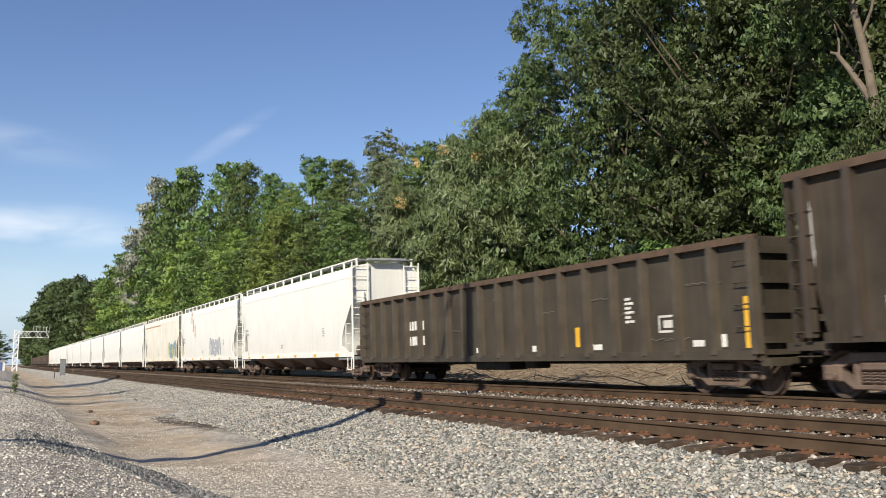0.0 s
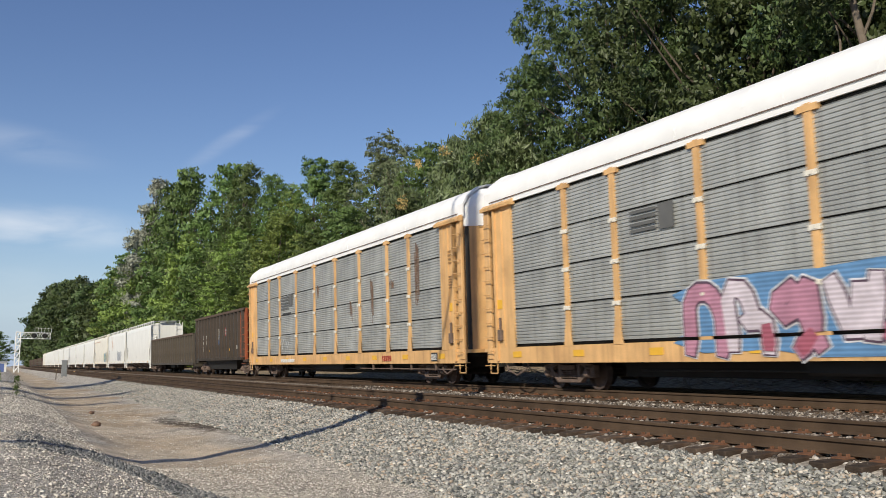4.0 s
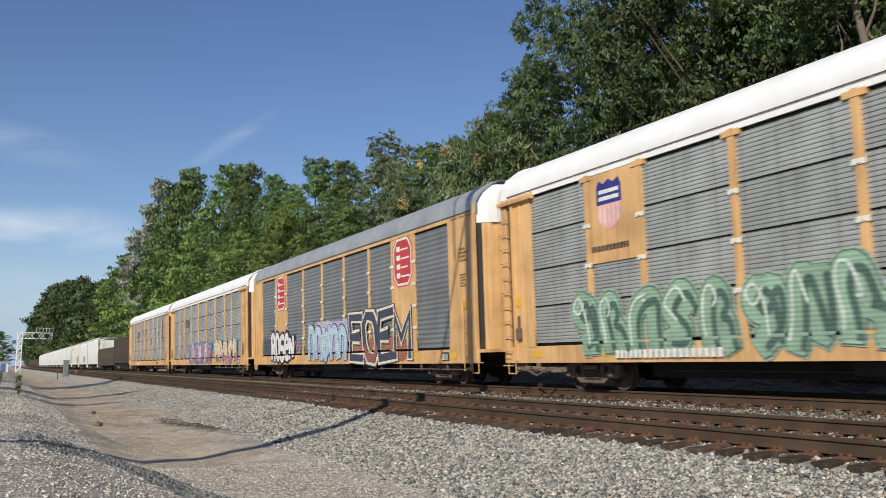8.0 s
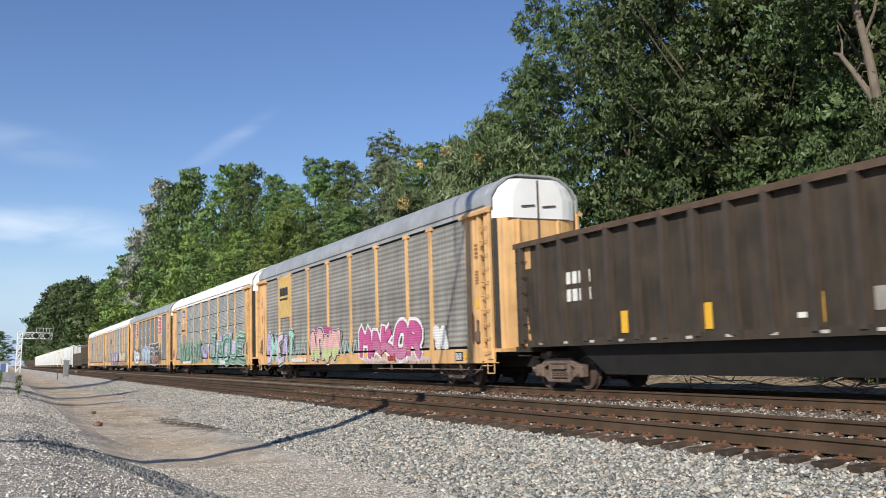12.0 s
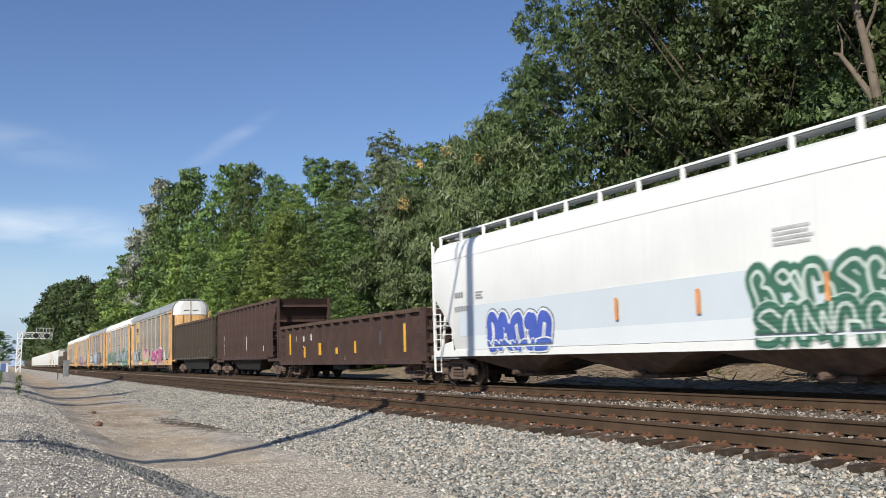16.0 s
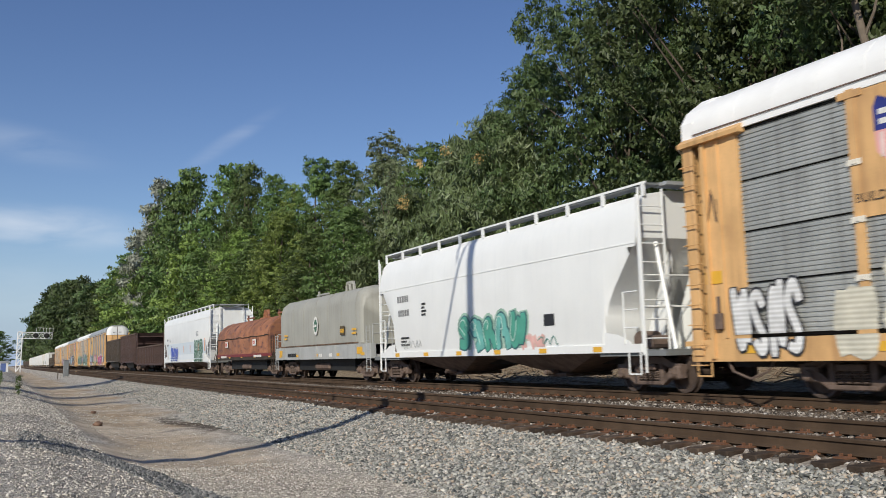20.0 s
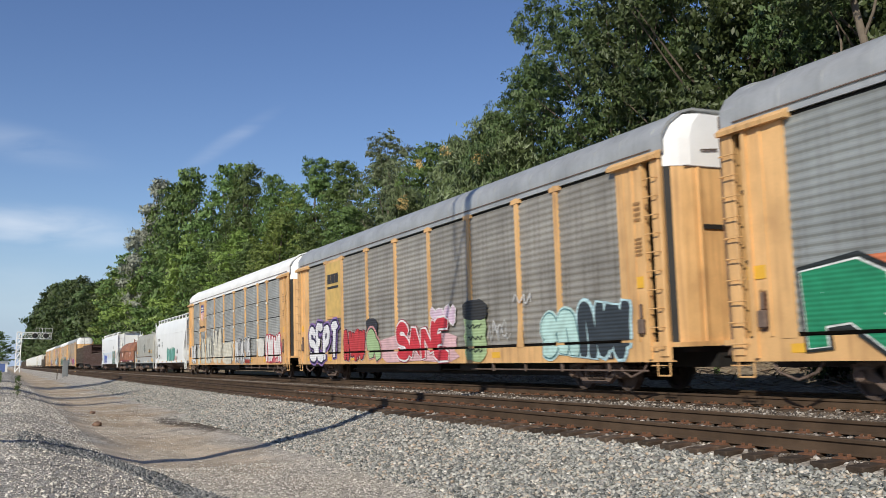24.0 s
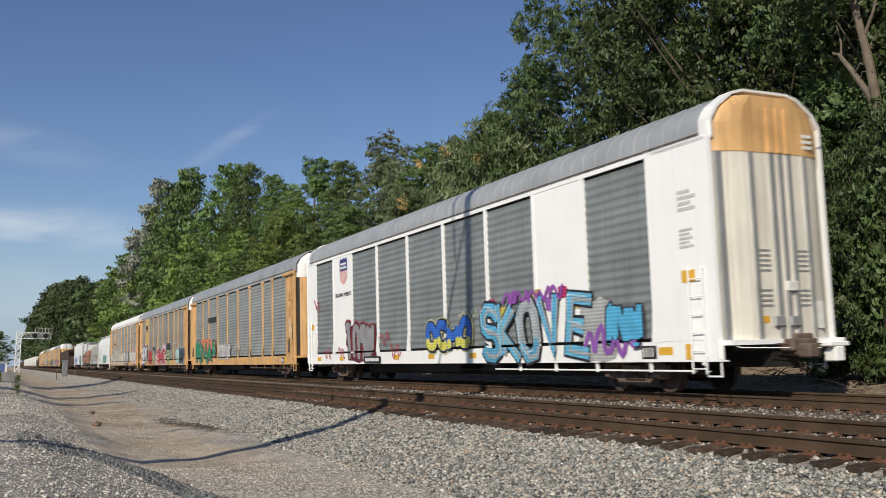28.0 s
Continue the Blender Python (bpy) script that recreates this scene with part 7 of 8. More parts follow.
def blades(name, centres, radii, count, size, rng, material, aspect=0.42, shell=0.74, spray=20, droop=0.35):
    """One mesh of leaf blades scattered through ellipsoids; every blade is a folded pair of triangles."""
    centres, radii = np.asarray(centres, float), np.asarray(radii, float)
    wgt = (radii.prod(1)) ** (2 / 3)
    which = rng.choice(len(centres), count, p=wgt / wgt.sum())
    d = rng.normal(size=(count, 3))
    d /= np.linalg.norm(d, axis=1)[:, None]
    r = shell + (1 - shell) * rng.random(count) ** 0.6
    r *= 1 + 0.18 * np.sin(d[:, 0] * 7 + which) * np.sin(d[:, 2] * 6 + which * 2) + rng.normal(size=count) * 0.06
    # leaves hang in small sprays on the surface of each clump
    sprays = max(1, count // spray)
    pick = rng.integers(0, sprays, count)
    which, d, r = which[:sprays][pick], d[:sprays][pick], r[:sprays][pick]
    p = centres[which] + d * radii[which] * r[:, None]
    loose = rng.normal(size=(count, 3)) * np.array([1, 1, 0.5]) * size * 1.35
    p = p + loose
    d = d + rng.normal(size=(count, 3)) * 0.35
    nrm = d * 1.9 + rng.normal(size=(count, 3)) * 0.5 + np.array([0, 0, 0.45])
    nrm /= np.linalg.norm(nrm, axis=1)[:, None]
    t = np.cross(nrm, rng.normal(size=(count, 3)))
    t /= np.linalg.norm(t, axis=1)[:, None]
    t[:, 2] -= droop
    t /= np.linalg.norm(t, axis=1)[:, None]
    bt = np.cross(nrm, t)
    s = size * (0.6 + 0.8 * rng.random(count))[:, None]
    tip, root = p + t * s, p - t * s
    left, right = p + bt * s * aspect - nrm * s * 0.15, p - bt * s * aspect - nrm * s * 0.15
    v = np.stack([root, right, tip, left], 1).reshape(-1, 3)
    base = np.arange(count)[:, None] * 4
    f = np.concatenate([base + [0, 1, 2], base + [0, 2, 3]], 1).reshape(-1, 3)
    me = bpy.data.meshes.new(name)
    me.vertices.add(len(v))
    me.vertices.foreach_set("co", v.astype(np.float32).ravel())
    me.loops.add(f.size)
    me.loops.foreach_set("vertex_index", f.astype(np.int32).ravel())
    me.polygons.add(len(f))
    me.polygons.foreach_set("loop_start", np.arange(0, f.size, 3, dtype=np.int32))
    me.update()
    me.validate()
    me.materials.append(material)
    return me


def tree_model(seed, height, width, leaves, size, tone, low=0.05, blobs=60, label="", aspect=0.42, droop=0.35, airy=0.0, puff=1.0, inner=0.26):
    """A tree with trunk, limbs and a crown of many leafy clumps round a dim inner mass."""
    rng = np.random.default_rng(seed)
    t = empty("tree", label, "tree", "trees along the line")
    bm = bmesh.new()
    trunk = [(0, 0, -0.8)]
    for i in range(1, 8):
        trunk.append((trunk[-1][0] + rng.normal() * 0.12, trunk[-1][1] + rng.normal() * 0.12, height * 0.85 * i / 7))
    limb(bm, trunk, height * 0.016 + 0.05, 0.05)

    def env(f):
        return math.sin(math.pi * min(0.995, max(f, 0.05)) ** 0.85) ** 0.55 * width / 2

    centres, radii = [], []
    lobes = rng.random(5) * 6.28
    for k in range(blobs):
        f = low + (1 - low) * ((k + 0.5) / blobs) ** 0.92
        a = k * 2.39996 + rng.normal() * 0.3
        lobe = 1 + 0.16 * math.sin(3 * a + lobes[0] + 5 * f) + 0.1 * math.sin(5 * a + lobes[1] + 9 * f)
        rr = puff * width * (0.07 + 0.065 * rng.random()) * (1.08 - 0.25 * f)
        rad = max(0.0, env(f) * lobe * (0.66 + 0.42 * rng.random()) - rr * 0.75)
        c = (math.cos(a) * rad, math.sin(a) * rad, height * f * 0.95 + rng.normal() * height * 0.012)
        centres.append(c)
        radii.append((rr, rr, rr * (0.62 + 0.25 * rng.random())))
        if k % 2 == 0:
            base = trunk[max(1, min(6, int(7 * f * 0.8)))]
            mid = tuple(base[i] * 0.5 + c[i] * 0.5 + rng.normal() * 0.25 for i in range(3))
            limb(bm, [base, mid, c], 0.03 + 0.006 * height * (1 - f), 0.02, 5)
    # small sprigs that break the outline
    for k in range(blobs):
        i = rng.integers(len(centres))
        d = rng.normal(size=3)
        d[2] = abs(d[2]) * 0.9
        d /= np.linalg.norm(d)
        rr = radii[i][0] * (0.25 + 0.25 * rng.random())
        centres.append(tuple(np.array(centres[i]) + d * np.array(radii[i]) * (0.9 + 0.25 * rng.random())))
        radii.append((rr, rr, rr * 0.8))
    part("trunk", bm, M["bark"], t)
    put("crown", blades("crown", centres, radii, leaves, size, rng, LEAF[tone], aspect, 0.55, 20, droop), t)
    if airy < 1:
        core, cr = [], []
        for k in range(40):
            f = low + (0.8 - low) * (k + 0.5) / 40
            a, q = k * 2.39996, env(f) * 0.28
            core.append((math.cos(a) * q, math.sin(a) * q, height * f * 0.93))
            w = env(f) * 0.3 + 0.15
            cr.append((w, w, w))
        put("inner_leaves", blades("inner_leaves", core, cr, int(leaves * inner), size * 1.25, rng, LEAF[tone], 0.6, 0.3, 6), t)
    return t


def plant_trees():
    # kinds: built once, then set along the line
    kinds = {
        "oak": tree_model(1, 20, 13, 76000, 0.106, "dark", 0.04, 110, "tall dark green leafy tree at the edge of the wood", 0.44, inner=0.2),
        "oak2": tree_model(2, 20, 12.5, 74000, 0.106, "dark", 0.04, 104, "broad dark green leafy tree at the edge of the wood", 0.44, inner=0.2),
        "back": tree_model(7, 20, 13, 12000, 0.25, "dark", 0.05, 50, "tall dark green tree inside the wood"),
        "ash": tree_model(3, 12, 8, 26000, 0.19, "glint", 0.05, 60, "light green leafy tree with long drooping leaves beside the tracks", 0.26, 0.7, puff=1.15),
        "mid": tree_model(4, 20, 10, 24000, 0.145, "mid", 0.04, 62, "green leafy tree along the line", 0.5, puff=1.45, inner=0.14),
        "lime": tree_model(8, 20, 10, 24000, 0.145, "light", 0.04, 56, "yellow-green leafy tree along the line", 0.5, puff=1.45, inner=0.14),
        "mid_far": tree_model(4, 20, 10, 10000, 0.22, "mid", 0.04, 62, "green leafy tree farther along the line", 0.5, puff=1.45, inner=0.14),
        "lime_far": tree_model(8, 20, 10, 10000, 0.22, "light", 0.04, 56, "yellow-green leafy tree farther along the line", 0.5, puff=1.45, inner=0.14),
        "locust": tree_model(12, 20, 9, 15000, 0.13, "pale", 0.1, 60, "thin grey-green tree with a loose crown and bare twigs", 0.45, 0.35, 1.0, puff=1.1),
        "silver": tree_model(9, 20, 8.5, 11000, 0.18, "silver", 0.3, 40, "silvery grey-green poplar with gaps in its crown", 0.5, 0.35, 1.0),
        "far": tree_model(5, 24, 13, 5500, 0.48, "dark", 0.04, 60, "tall green tree far along the line", 0.5),
        "shrub": tree_model(6, 5, 5.5, 5000, 0.14, "mid", 0.04, 22, "leafy green bush at the foot of the trees"),
    }
    rng = random.Random(11)
    first = set()

    def plant(kind, x, y, s=1.0, tall=None, turn=None):
        a = turn if turn is not None else rng.uniform(0, 360)
        z = float(ground_z(np.array(x), np.array(y)))
        m = pose(x, y, z, 0, 0, a) @ Matrix.Diagonal((s, s, tall or s, 1))
        if kind not in first:
            first.add(kind)
            kinds[kind].matrix_basis = m
        else:
            k = kinds[kind].scale
            copy_thing(kinds[kind], m @ Matrix.Diagonal((1 / k.x, 1 / k.y, 1 / k.z, 1)))

    def grow(kind, x, y, top, width):
        """Plant so that the crown ends at height top and is as wide as given."""
        if x < -112 and kind in ("mid", "lime"):
            kind += "_far"
        z = float(ground_z(np.array(x), np.array(y)))
        h, w = {"mid": (20, 10), "lime": (20, 10), "mid_far": (20, 10), "lime_far": (20, 10), "back": (20, 13), "locust": (20, 9), "silver": (20, 8.5), "ash": (12, 8), "far": (24, 13), "oak": (20, 13), "oak2": (20, 12.5)}[kind]
        plant(kind, x, y, width / w, (top - z) / (h * 0.98))

    # tall oaks close behind the tracks
    for k, x, y, top, w in (("oak", -37.3, 28.2, 25.8, 12.6), ("oak2", -29.5, 29, 26, 14), ("oak", -21, 28.5, 24, 13), ("back", -12.5, 29, 25, 14), ("back", -4, 29, 24, 13), ("back", 6, 29, 25, 14)):
        grow(k, x, y, top, w)
    for x, y, s in ((-44, 38, 1.0), (-35, 38, 1.2), (-26, 38, 1.15), (-15, 39, 1.2), (-2, 38, 1.2), (12, 38, 1.1), (22, 32, 1.0)):
        plant("back", x, y, s)
    # drooping-leaved trees, then the row that runs on along the line: tall ones behind, low ones before them
    for x, y, top, w in ((-44.5, 25.5, 13.6, 7), (-48.5, 26.5, 16.2, 8), (-53.5, 26.5, 15.6, 7.5), (-57.5, 24.5, 12.8, 7), (-51, 23.8, 10.5, 6)):
        grow("ash", x, y, top, w)
    grow("oak2", -45.6, 27.5, 19.0, 9.0)
    for k, x, y, top, w in (("mid", -63, 28.5, 17.6, 8), ("locust", -70.2, 28, 20.6, 8.6), ("locust", -65.8, 27.5, 17.4, 6.5), ("mid", -76, 30, 19.4, 8), ("mid", -82, 28.5, 19.9, 8.5), ("mid", -91, 28.5, 22.0, 9.5), ("lime", -98, 28, 20.4, 8.5),
                            ("mid", -104, 27.5, 22.6, 9), ("mid", -110, 25.5, 24.9, 9.5), ("mid", -124, 26, 28.0, 12), ("mid", -141, 24.5, 30.6, 13), ("silver", -170, 23.6, 34.6, 13), ("mid", -157, 24.2, 31.2, 13), ("mid", -192, 25, 29, 13)):
        grow(k, x, y, top, w)
    for k, x, y, top, w in (("mid", -60, 23, 9.6, 7), ("mid", -66, 23, 12.6, 7), ("mid", -73, 22.6, 11.4, 7.5), ("lime", -84.5, 23, 15.3, 8.5), ("lime", -78, 23.5, 11, 7), ("mid", -94, 22.6, 13.5, 8), ("lime", -102, 22.8, 15.6, 9),
                            ("mid", -114, 22.6, 16, 10), ("lime", -130, 22.8, 18.8, 11), ("mid", -149, 22.8, 20, 12), ("lime", -173, 22.8, 22, 13), ("mid", -205, 23, 24.5, 15), ("lime", -226, 23, 23.5, 14)):
        grow(k, x, y, top, w)
    x = -246
    while x > -900:
        top = 24 + (-246 - x) * 0.066 if x > -520 else 42 - (-520 - x) * 0.025
        grow("far", x, 20.5 + rng.uniform(-0.5, 2.5), top * rng.uniform(0.9, 1.03), top * 0.55)
        x -= 13 if x > -400 else 30
    for i in range(20):
        plant("shrub", 4 - i * 5.2 + rng.uniform(-1, 1), 26 + rng.uniform(-0.6, 1.2), rng.uniform(0.6, 1.0))
    # a half-bare tree whose pale forked trunk stands clear of the leaves
    b = empty("tree", "half-bare tree with a brown forked trunk", "tree", "trees along the line", pose(-18.0, 22.3, -0.1))
    bm = bmesh.new()
    limb(bm, [(0.4, 0.5, -0.3), (0.3, 0.3, 3.5), (0.15, 0.1, 6.5), (0.06, 0.0, 8.0)], 0.24, 0.17, 10)
    limb(bm, [(0.06, 0, 7.9), (0.02, 0, 8.55), (-0.1, 0, 9.4), (-0.26, 0, 10.2), (-0.45, 0, 11.05), (-0.66, 0.1, 11.7), (-0.9, 0.3, 13.4)], 0.15, 0.09, 10)
    limb(bm, [(0.0, 0, 8.25), (-0.28, 0, 8.75), (-0.75, 0.02, 9.48), (-1.1, 0.0, 10.0), (-1.25, 0.1, 10.15), (-1.52, 0.15, 10.28)], 0.11, 0.04, 8)
    limb(bm, [(-1.1, 0, 10.0), (-1.12, 0.05, 10.5), (-1.3, 0.1, 11.1)], 0.045, 0.02, 5)
    limb(bm, [(-0.66, 0, 9.35), (-0.36, -0.1, 9.57), (-0.2, -0.1, 9.5)], 0.03, 0.012, 5)
    limb(bm, [(-0.3, 0, 10.3), (0.1, 0, 11.0), (0.3, 0.2, 12.2)], 0.06, 0.03, 6)
    limb(bm, [(-0.5, 0, 9.05), (-0.3, -0.1, 9.3), (0.1, -0.1, 9.2)], 0.025, 0.01, 5)
    part("trunk", bm, mat("pale_bark", (0.17, 0.135, 0.1), 0.9, 0, 0.35, 2, 20, 0.6), b)
    gb = np.random.default_rng(21)
    put("crown", blades("crown", [(0.2, 0.2, 6.2), (1.2, 0, 7.2), (-1.4, 0, 6.6), (1.8, 0.4, 13.8), (-0.8, 0.3, 15.2), (-2.6, 0.5, 13.2), (0, -0.3, 4.5), (1.5, 0, 5.2), (-1.2, 0, 4.8),
                                  (-0.6, -0.9, 12.1), (-1.8, -0.6, 11.9), (-0.3, -0.8, 13.0)],
                        [(1.0, 0.9, 0.7)] * 12, 7500, 0.095, gb, LEAF["dark"]), b)
    # saplings before the fork
    for dx, dy, top, w in ((-1.4, -0.9, 7.6, 3.2), (0.8, -1.0, 8.0, 3.4)):
        grow("back", -18.0 + dx, 22.3 + dy, top, w)
    # one dark tree on the lane side, far ahead
    grow("mid", -300, -1.9, 10.6, 9.5)
    # trees on the lane side whose shade falls over the lane
    for x, y, top, w in ((-66.9, -6.5, 11.2, 7), (-44.5, -5.0, 8.0, 3.4), (-35.3, -5.0, 6.2, 2.0)):
        grow("mid", x, y, top, w)
    # seed clusters on the drooping-leaved trees
    g = np.random.default_rng(9)
    seeds = [(-53.2, 22.3, 11.3), (-51.9, 22.2, 11.4), (-53.8, 22.4, 10.8), (-52.3, 22.2, 10.4), (-52.7, 22.2, 11.0), (-52.4, 23, 13.5), (-49.6, 23.7, 13.7), (-45.2, 23.6, 12.4)]
    me = blades("seed_clusters", seeds, [(0.32, 0.32, 0.3)] * len(seeds), 400, 0.09, g, LEAF["seed"], spray=14)
    tagged(new("seed_clusters", me), "orange-yellow seed clusters hanging in the leafy trees", "seed clusters", kind="stuff")


plant_trees()

# ---- small fixed things beside the line ----
def utility_pole(x, y, height, label, guy=True, arm=True, thick=1.0):
    z = float(ground_z(np.array(x), np.array(y)))
    p = empty("utility_pole", label, "pole", "poles beside the lane", pose(x, y, z))
    bm = bmesh.new()
    limb(bm, [(0, 0, -1), (0.02, 0, height * 0.5), (0.0, 0.02, height)], 0.24 * thick, 0.17 * thick, 12)
    part("shaft", bm, M["bark"], p)
    if arm:
        a = part("crossarm", boxes((-1.2, 1.2, 0.12, 0.24, height - 0.75, height - 0.6), bevel=0.01), M["bark"], p)
        for k in (-1.05, -0.4, 0.4, 1.05):
            part("insulator", rods(((k, 0.18, height - 0.6), (k, 0.18, height - 0.38), 0.05), seg=8), M["silver"], a)
        part("arm_brace", rods(((-0.7, 0.18, height - 0.68), (0, 0.14, height - 1.4), 0.02), ((0.7, 0.18, height - 0.68), (0, 0.14, height - 1.4), 0.02)), M["silver"], p)
    if guy:
        part("guy_wire", rods(((0, 0, height - 2.0), (-7.4, 0.0, 0.0), 0.06)), M["silver"], p)
        part("drop_wire", rods(((-1.15, 0.18, height - 0.7), (-1.05, 0.18, height - 3.6), 0.05)), M["black_steel"], p)
    return p


utility_pole(-13.82, -1.0, 17.8, "tall brown wooden utility pole with a guy wire")

def signal_bridge(x, y):
    """Cantilever signal bridge of lattice work over the near track."""
    s = empty("signal_bridge", "silver lattice cantilever signal bridge over the tracks", "signal", m=pose(x, y, -0.75))
    h = 8.1
    for dy in (-0.42, 0.42):
        for dx in (-0.4, 0.4):
            part("mast_leg", rods(((dx, dy, 0), (dx, dy, h), 0.1)), M["bridge"], s)
    k = 6
    for i in range(k):
        z0, z1 = h * i / k, h * (i + 1) / k
        for dx in (-0.4, 0.4):
            part("mast_brace", rods(((dx, -0.42, z0), (dx, 0.42, z1), 0.09), ((dx, -0.42, z1), (dx, 0.42, z1), 0.07)), M["bridge"], s)
    arm = 6.0
    for dx in (-0.4, 0.4):
        for z in (h - 1.3, h - 0.1):
            part("arm_chord", rods(((dx, -0.42, z), (dx, arm, z), 0.06)), M["bridge"], s)
    n = 8
    for i in range(n):
        y0, y1 = 0.42 + (arm - 0.42) * i / n, 0.42 + (arm - 0.42) * (i + 1) / n
        part("arm_brace", rods(((-0.5, y0, h - 1.3), (-0.5, y1, h - 0.1), 0.035), ((0.5, y1, h - 1.3), (0.5, y0, h - 0.1), 0.035), ((-0.5, y1, h - 1.3), (-0.5, y1, h - 0.1), 0.03)), M["bridge"], s)
    part("walkway", boxes((-0.5, 0.5, 0.5, arm, h - 1.36, h - 1.3)), M["bridge"], s)
    part("hand_rail", rods(((-0.6, 3.0, h + 0.9), (-0.6, arm, h + 0.9), 0.03), *[((-0.6, 3.0 + i * 0.62, h - 0.1), (-0.6, 3.0 + i * 0.62, h + 0.9), 0.03) for i in range(6)]), M["bridge"], s)
    for yy in (2.9, 4.9):
        bm = bmesh.new()
        rod(bm, (0.7, yy, h - 0.7), (0.78, yy, h - 0.7), 0.5, seg=20)
        t = part("signal_target", bm, M["black_steel"], s, "round black signal target")
        part("signal_head", rods(((0.5, yy, h - 0.7), (1.0, yy, h - 0.7), 0.2), seg=12), M["black_steel"], t)
    return s


signal_bridge(-205, 2.5)


def cabinet():
    c = empty("relay_cabinet", "grey metal signal cabinet beside the tracks", "cabinet", m=pose(-122.6, 6.86, -0.78))
    part("body", boxes((-0.35, 0.35, -0.32, 0.32, 0.1, 1.95), bevel=0.03), M["grey_box"], c)
    part("roof", boxes((-0.4, 0.4, -0.37, 0.37, 1.95, 2.03), bevel=0.02), M["grey_box"], c)
    part("door", boxes((0.35, 0.375, -0.27, 0.27, 0.25, 1.75), bevel=0.01), M["grey_box"], c)
    part("handle", boxes((0.375, 0.4, 0.15, 0.19, 0.9, 1.1)), M["silver"], c)
    for dy in (-0.22, 0.22):
        part("leg", boxes((-0.3, 0.3, dy - 0.06, dy + 0.06, -0.2, 0.1)), M["grey_box"], c)


cabinet()
for mx, my, hh in ((-115.9, 5.64, 1.05), (-121, 7.9, 0.5)):
    mk = empty("marker_post", "small weathered marker post beside the track", "post", "marker posts", pose(mx, my, float(ground_z(np.array(mx), np.array(my)))))
    part("post", boxes((-0.05, 0.05, -0.05, 0.05, -0.3, hh), bevel=0.01), M["bark"], mk)
    part("cap", boxes((-0.07, 0.07, -0.07, 0.07, hh, hh + 0.06)), M["rack_orange"], mk)


def shed():
    s = empty("white_shed", "small white shed far along the lane", "shed", m=pose(-190, -0.85, -0.75))
    part("wall", boxes((-2, 2, -2.2, 1.5, 0, 1.9)), M["white"], s)
    part("roof", boxes((-2.2, 2.2, -2.4, 1.7, 1.9, 2.1)), M["roof_grey"], s)
    part("door", boxes((2.0, 2.04, 0.2, 1.1, 0, 1.7)), paint((0.1, 0.15, 0.35)), s)


shed()


def weed(x, y, h, seed):
    g = np.random.default_rng(seed)
    z = float(ground_z(np.array(x), np.array(y)))
    w = empty("weed", "green leafy weed growing in the gravel", "plant", "weeds in the gravel", pose(x, y, z))
    bm = bmesh.new()
    limb(bm, [(0, 0, -0.1), (0.03, 0.02, h * 0.5), (0.0, 0.05, h)], 0.02, 0.006, 5)
    part("stem", bm, LEAF["mid"], w)
    put("leaves", blades("leaves", [(0, 0, h * f) for f in (0.3, 0.5, 0.7, 0.9)], [(0.07 * h, 0.07 * h, 0.14 * h)] * 4, 260, 0.04, g, LEAF["mid"], spray=8), w)


weed(-37.4, 0.52, 0.72, 1)
weed(-57, -0.15, 0.8, 2)
for i in range(4):
    weed(-13 - i * 4.1 + (i % 3) * 0.6, 20.5 + (i % 4) * 0.7, 0.45 + 0.15 * (i % 3), 10 + i)

# lone lumps on the lane
for (x, y, s, k) in ((-26.4, 2.35, 0.12, 1), (-34.0, 2.85, 0.1, 2)):
    bm = bmesh.new()
    bmesh.ops.create_icosphere(bm, subdivisions=2, radius=s)
    for v in bm.verts:
        v.co *= 1 + 0.35 * noise.noise(v.co * (1.5 / s) + Vector((k, 0, 0)))
        v.co.z *= 0.62
    lump = mesh_ob("rock", bm, mat("brown_rock", (0.2, 0.12, 0.08), 0.9, 0, 0.4, 6, 40, 0.5))
    lump.location = (x, y, float(ground_z(np.array(x), np.array(y))) + s * 0.3)
    tagged(lump, "brown rock lying on the dirt lane", "rock", "rocks on the lane")

# ---- dead branches and brush on the far bank ----
def brush():
    g = random.Random(5)
    bm = bmesh.new()
    for i in range(420):
        x, y = g.uniform(-45, 6), g.uniform(18.6, 24)
        z = float(ground_z(np.array(x), np.array(y)))
        a, l = g.uniform(0, 6.28), g.uniform(0.5, 2.4)
        c, s = math.cos(a), math.sin(a)
        pts = [(x, y, z + 0.02), (x + c * l * 0.5, y + s * l * 0.5, z + g.uniform(0.05, 0.35)), (x + c * l, y + s * l, z + g.uniform(0.0, 0.5))]
        limb(bm, pts, g.uniform(0.012, 0.035), 0.006, 4)
    ob = mesh_ob("brush", bm, mat("dead_wood", (0.27, 0.2, 0.14), 0.95, 0, 0.4, 3, 30, 0.3))
    tagged(ob, "tangle of dead branches on the bank behind the tracks", "brush", kind="stuff")


brush()


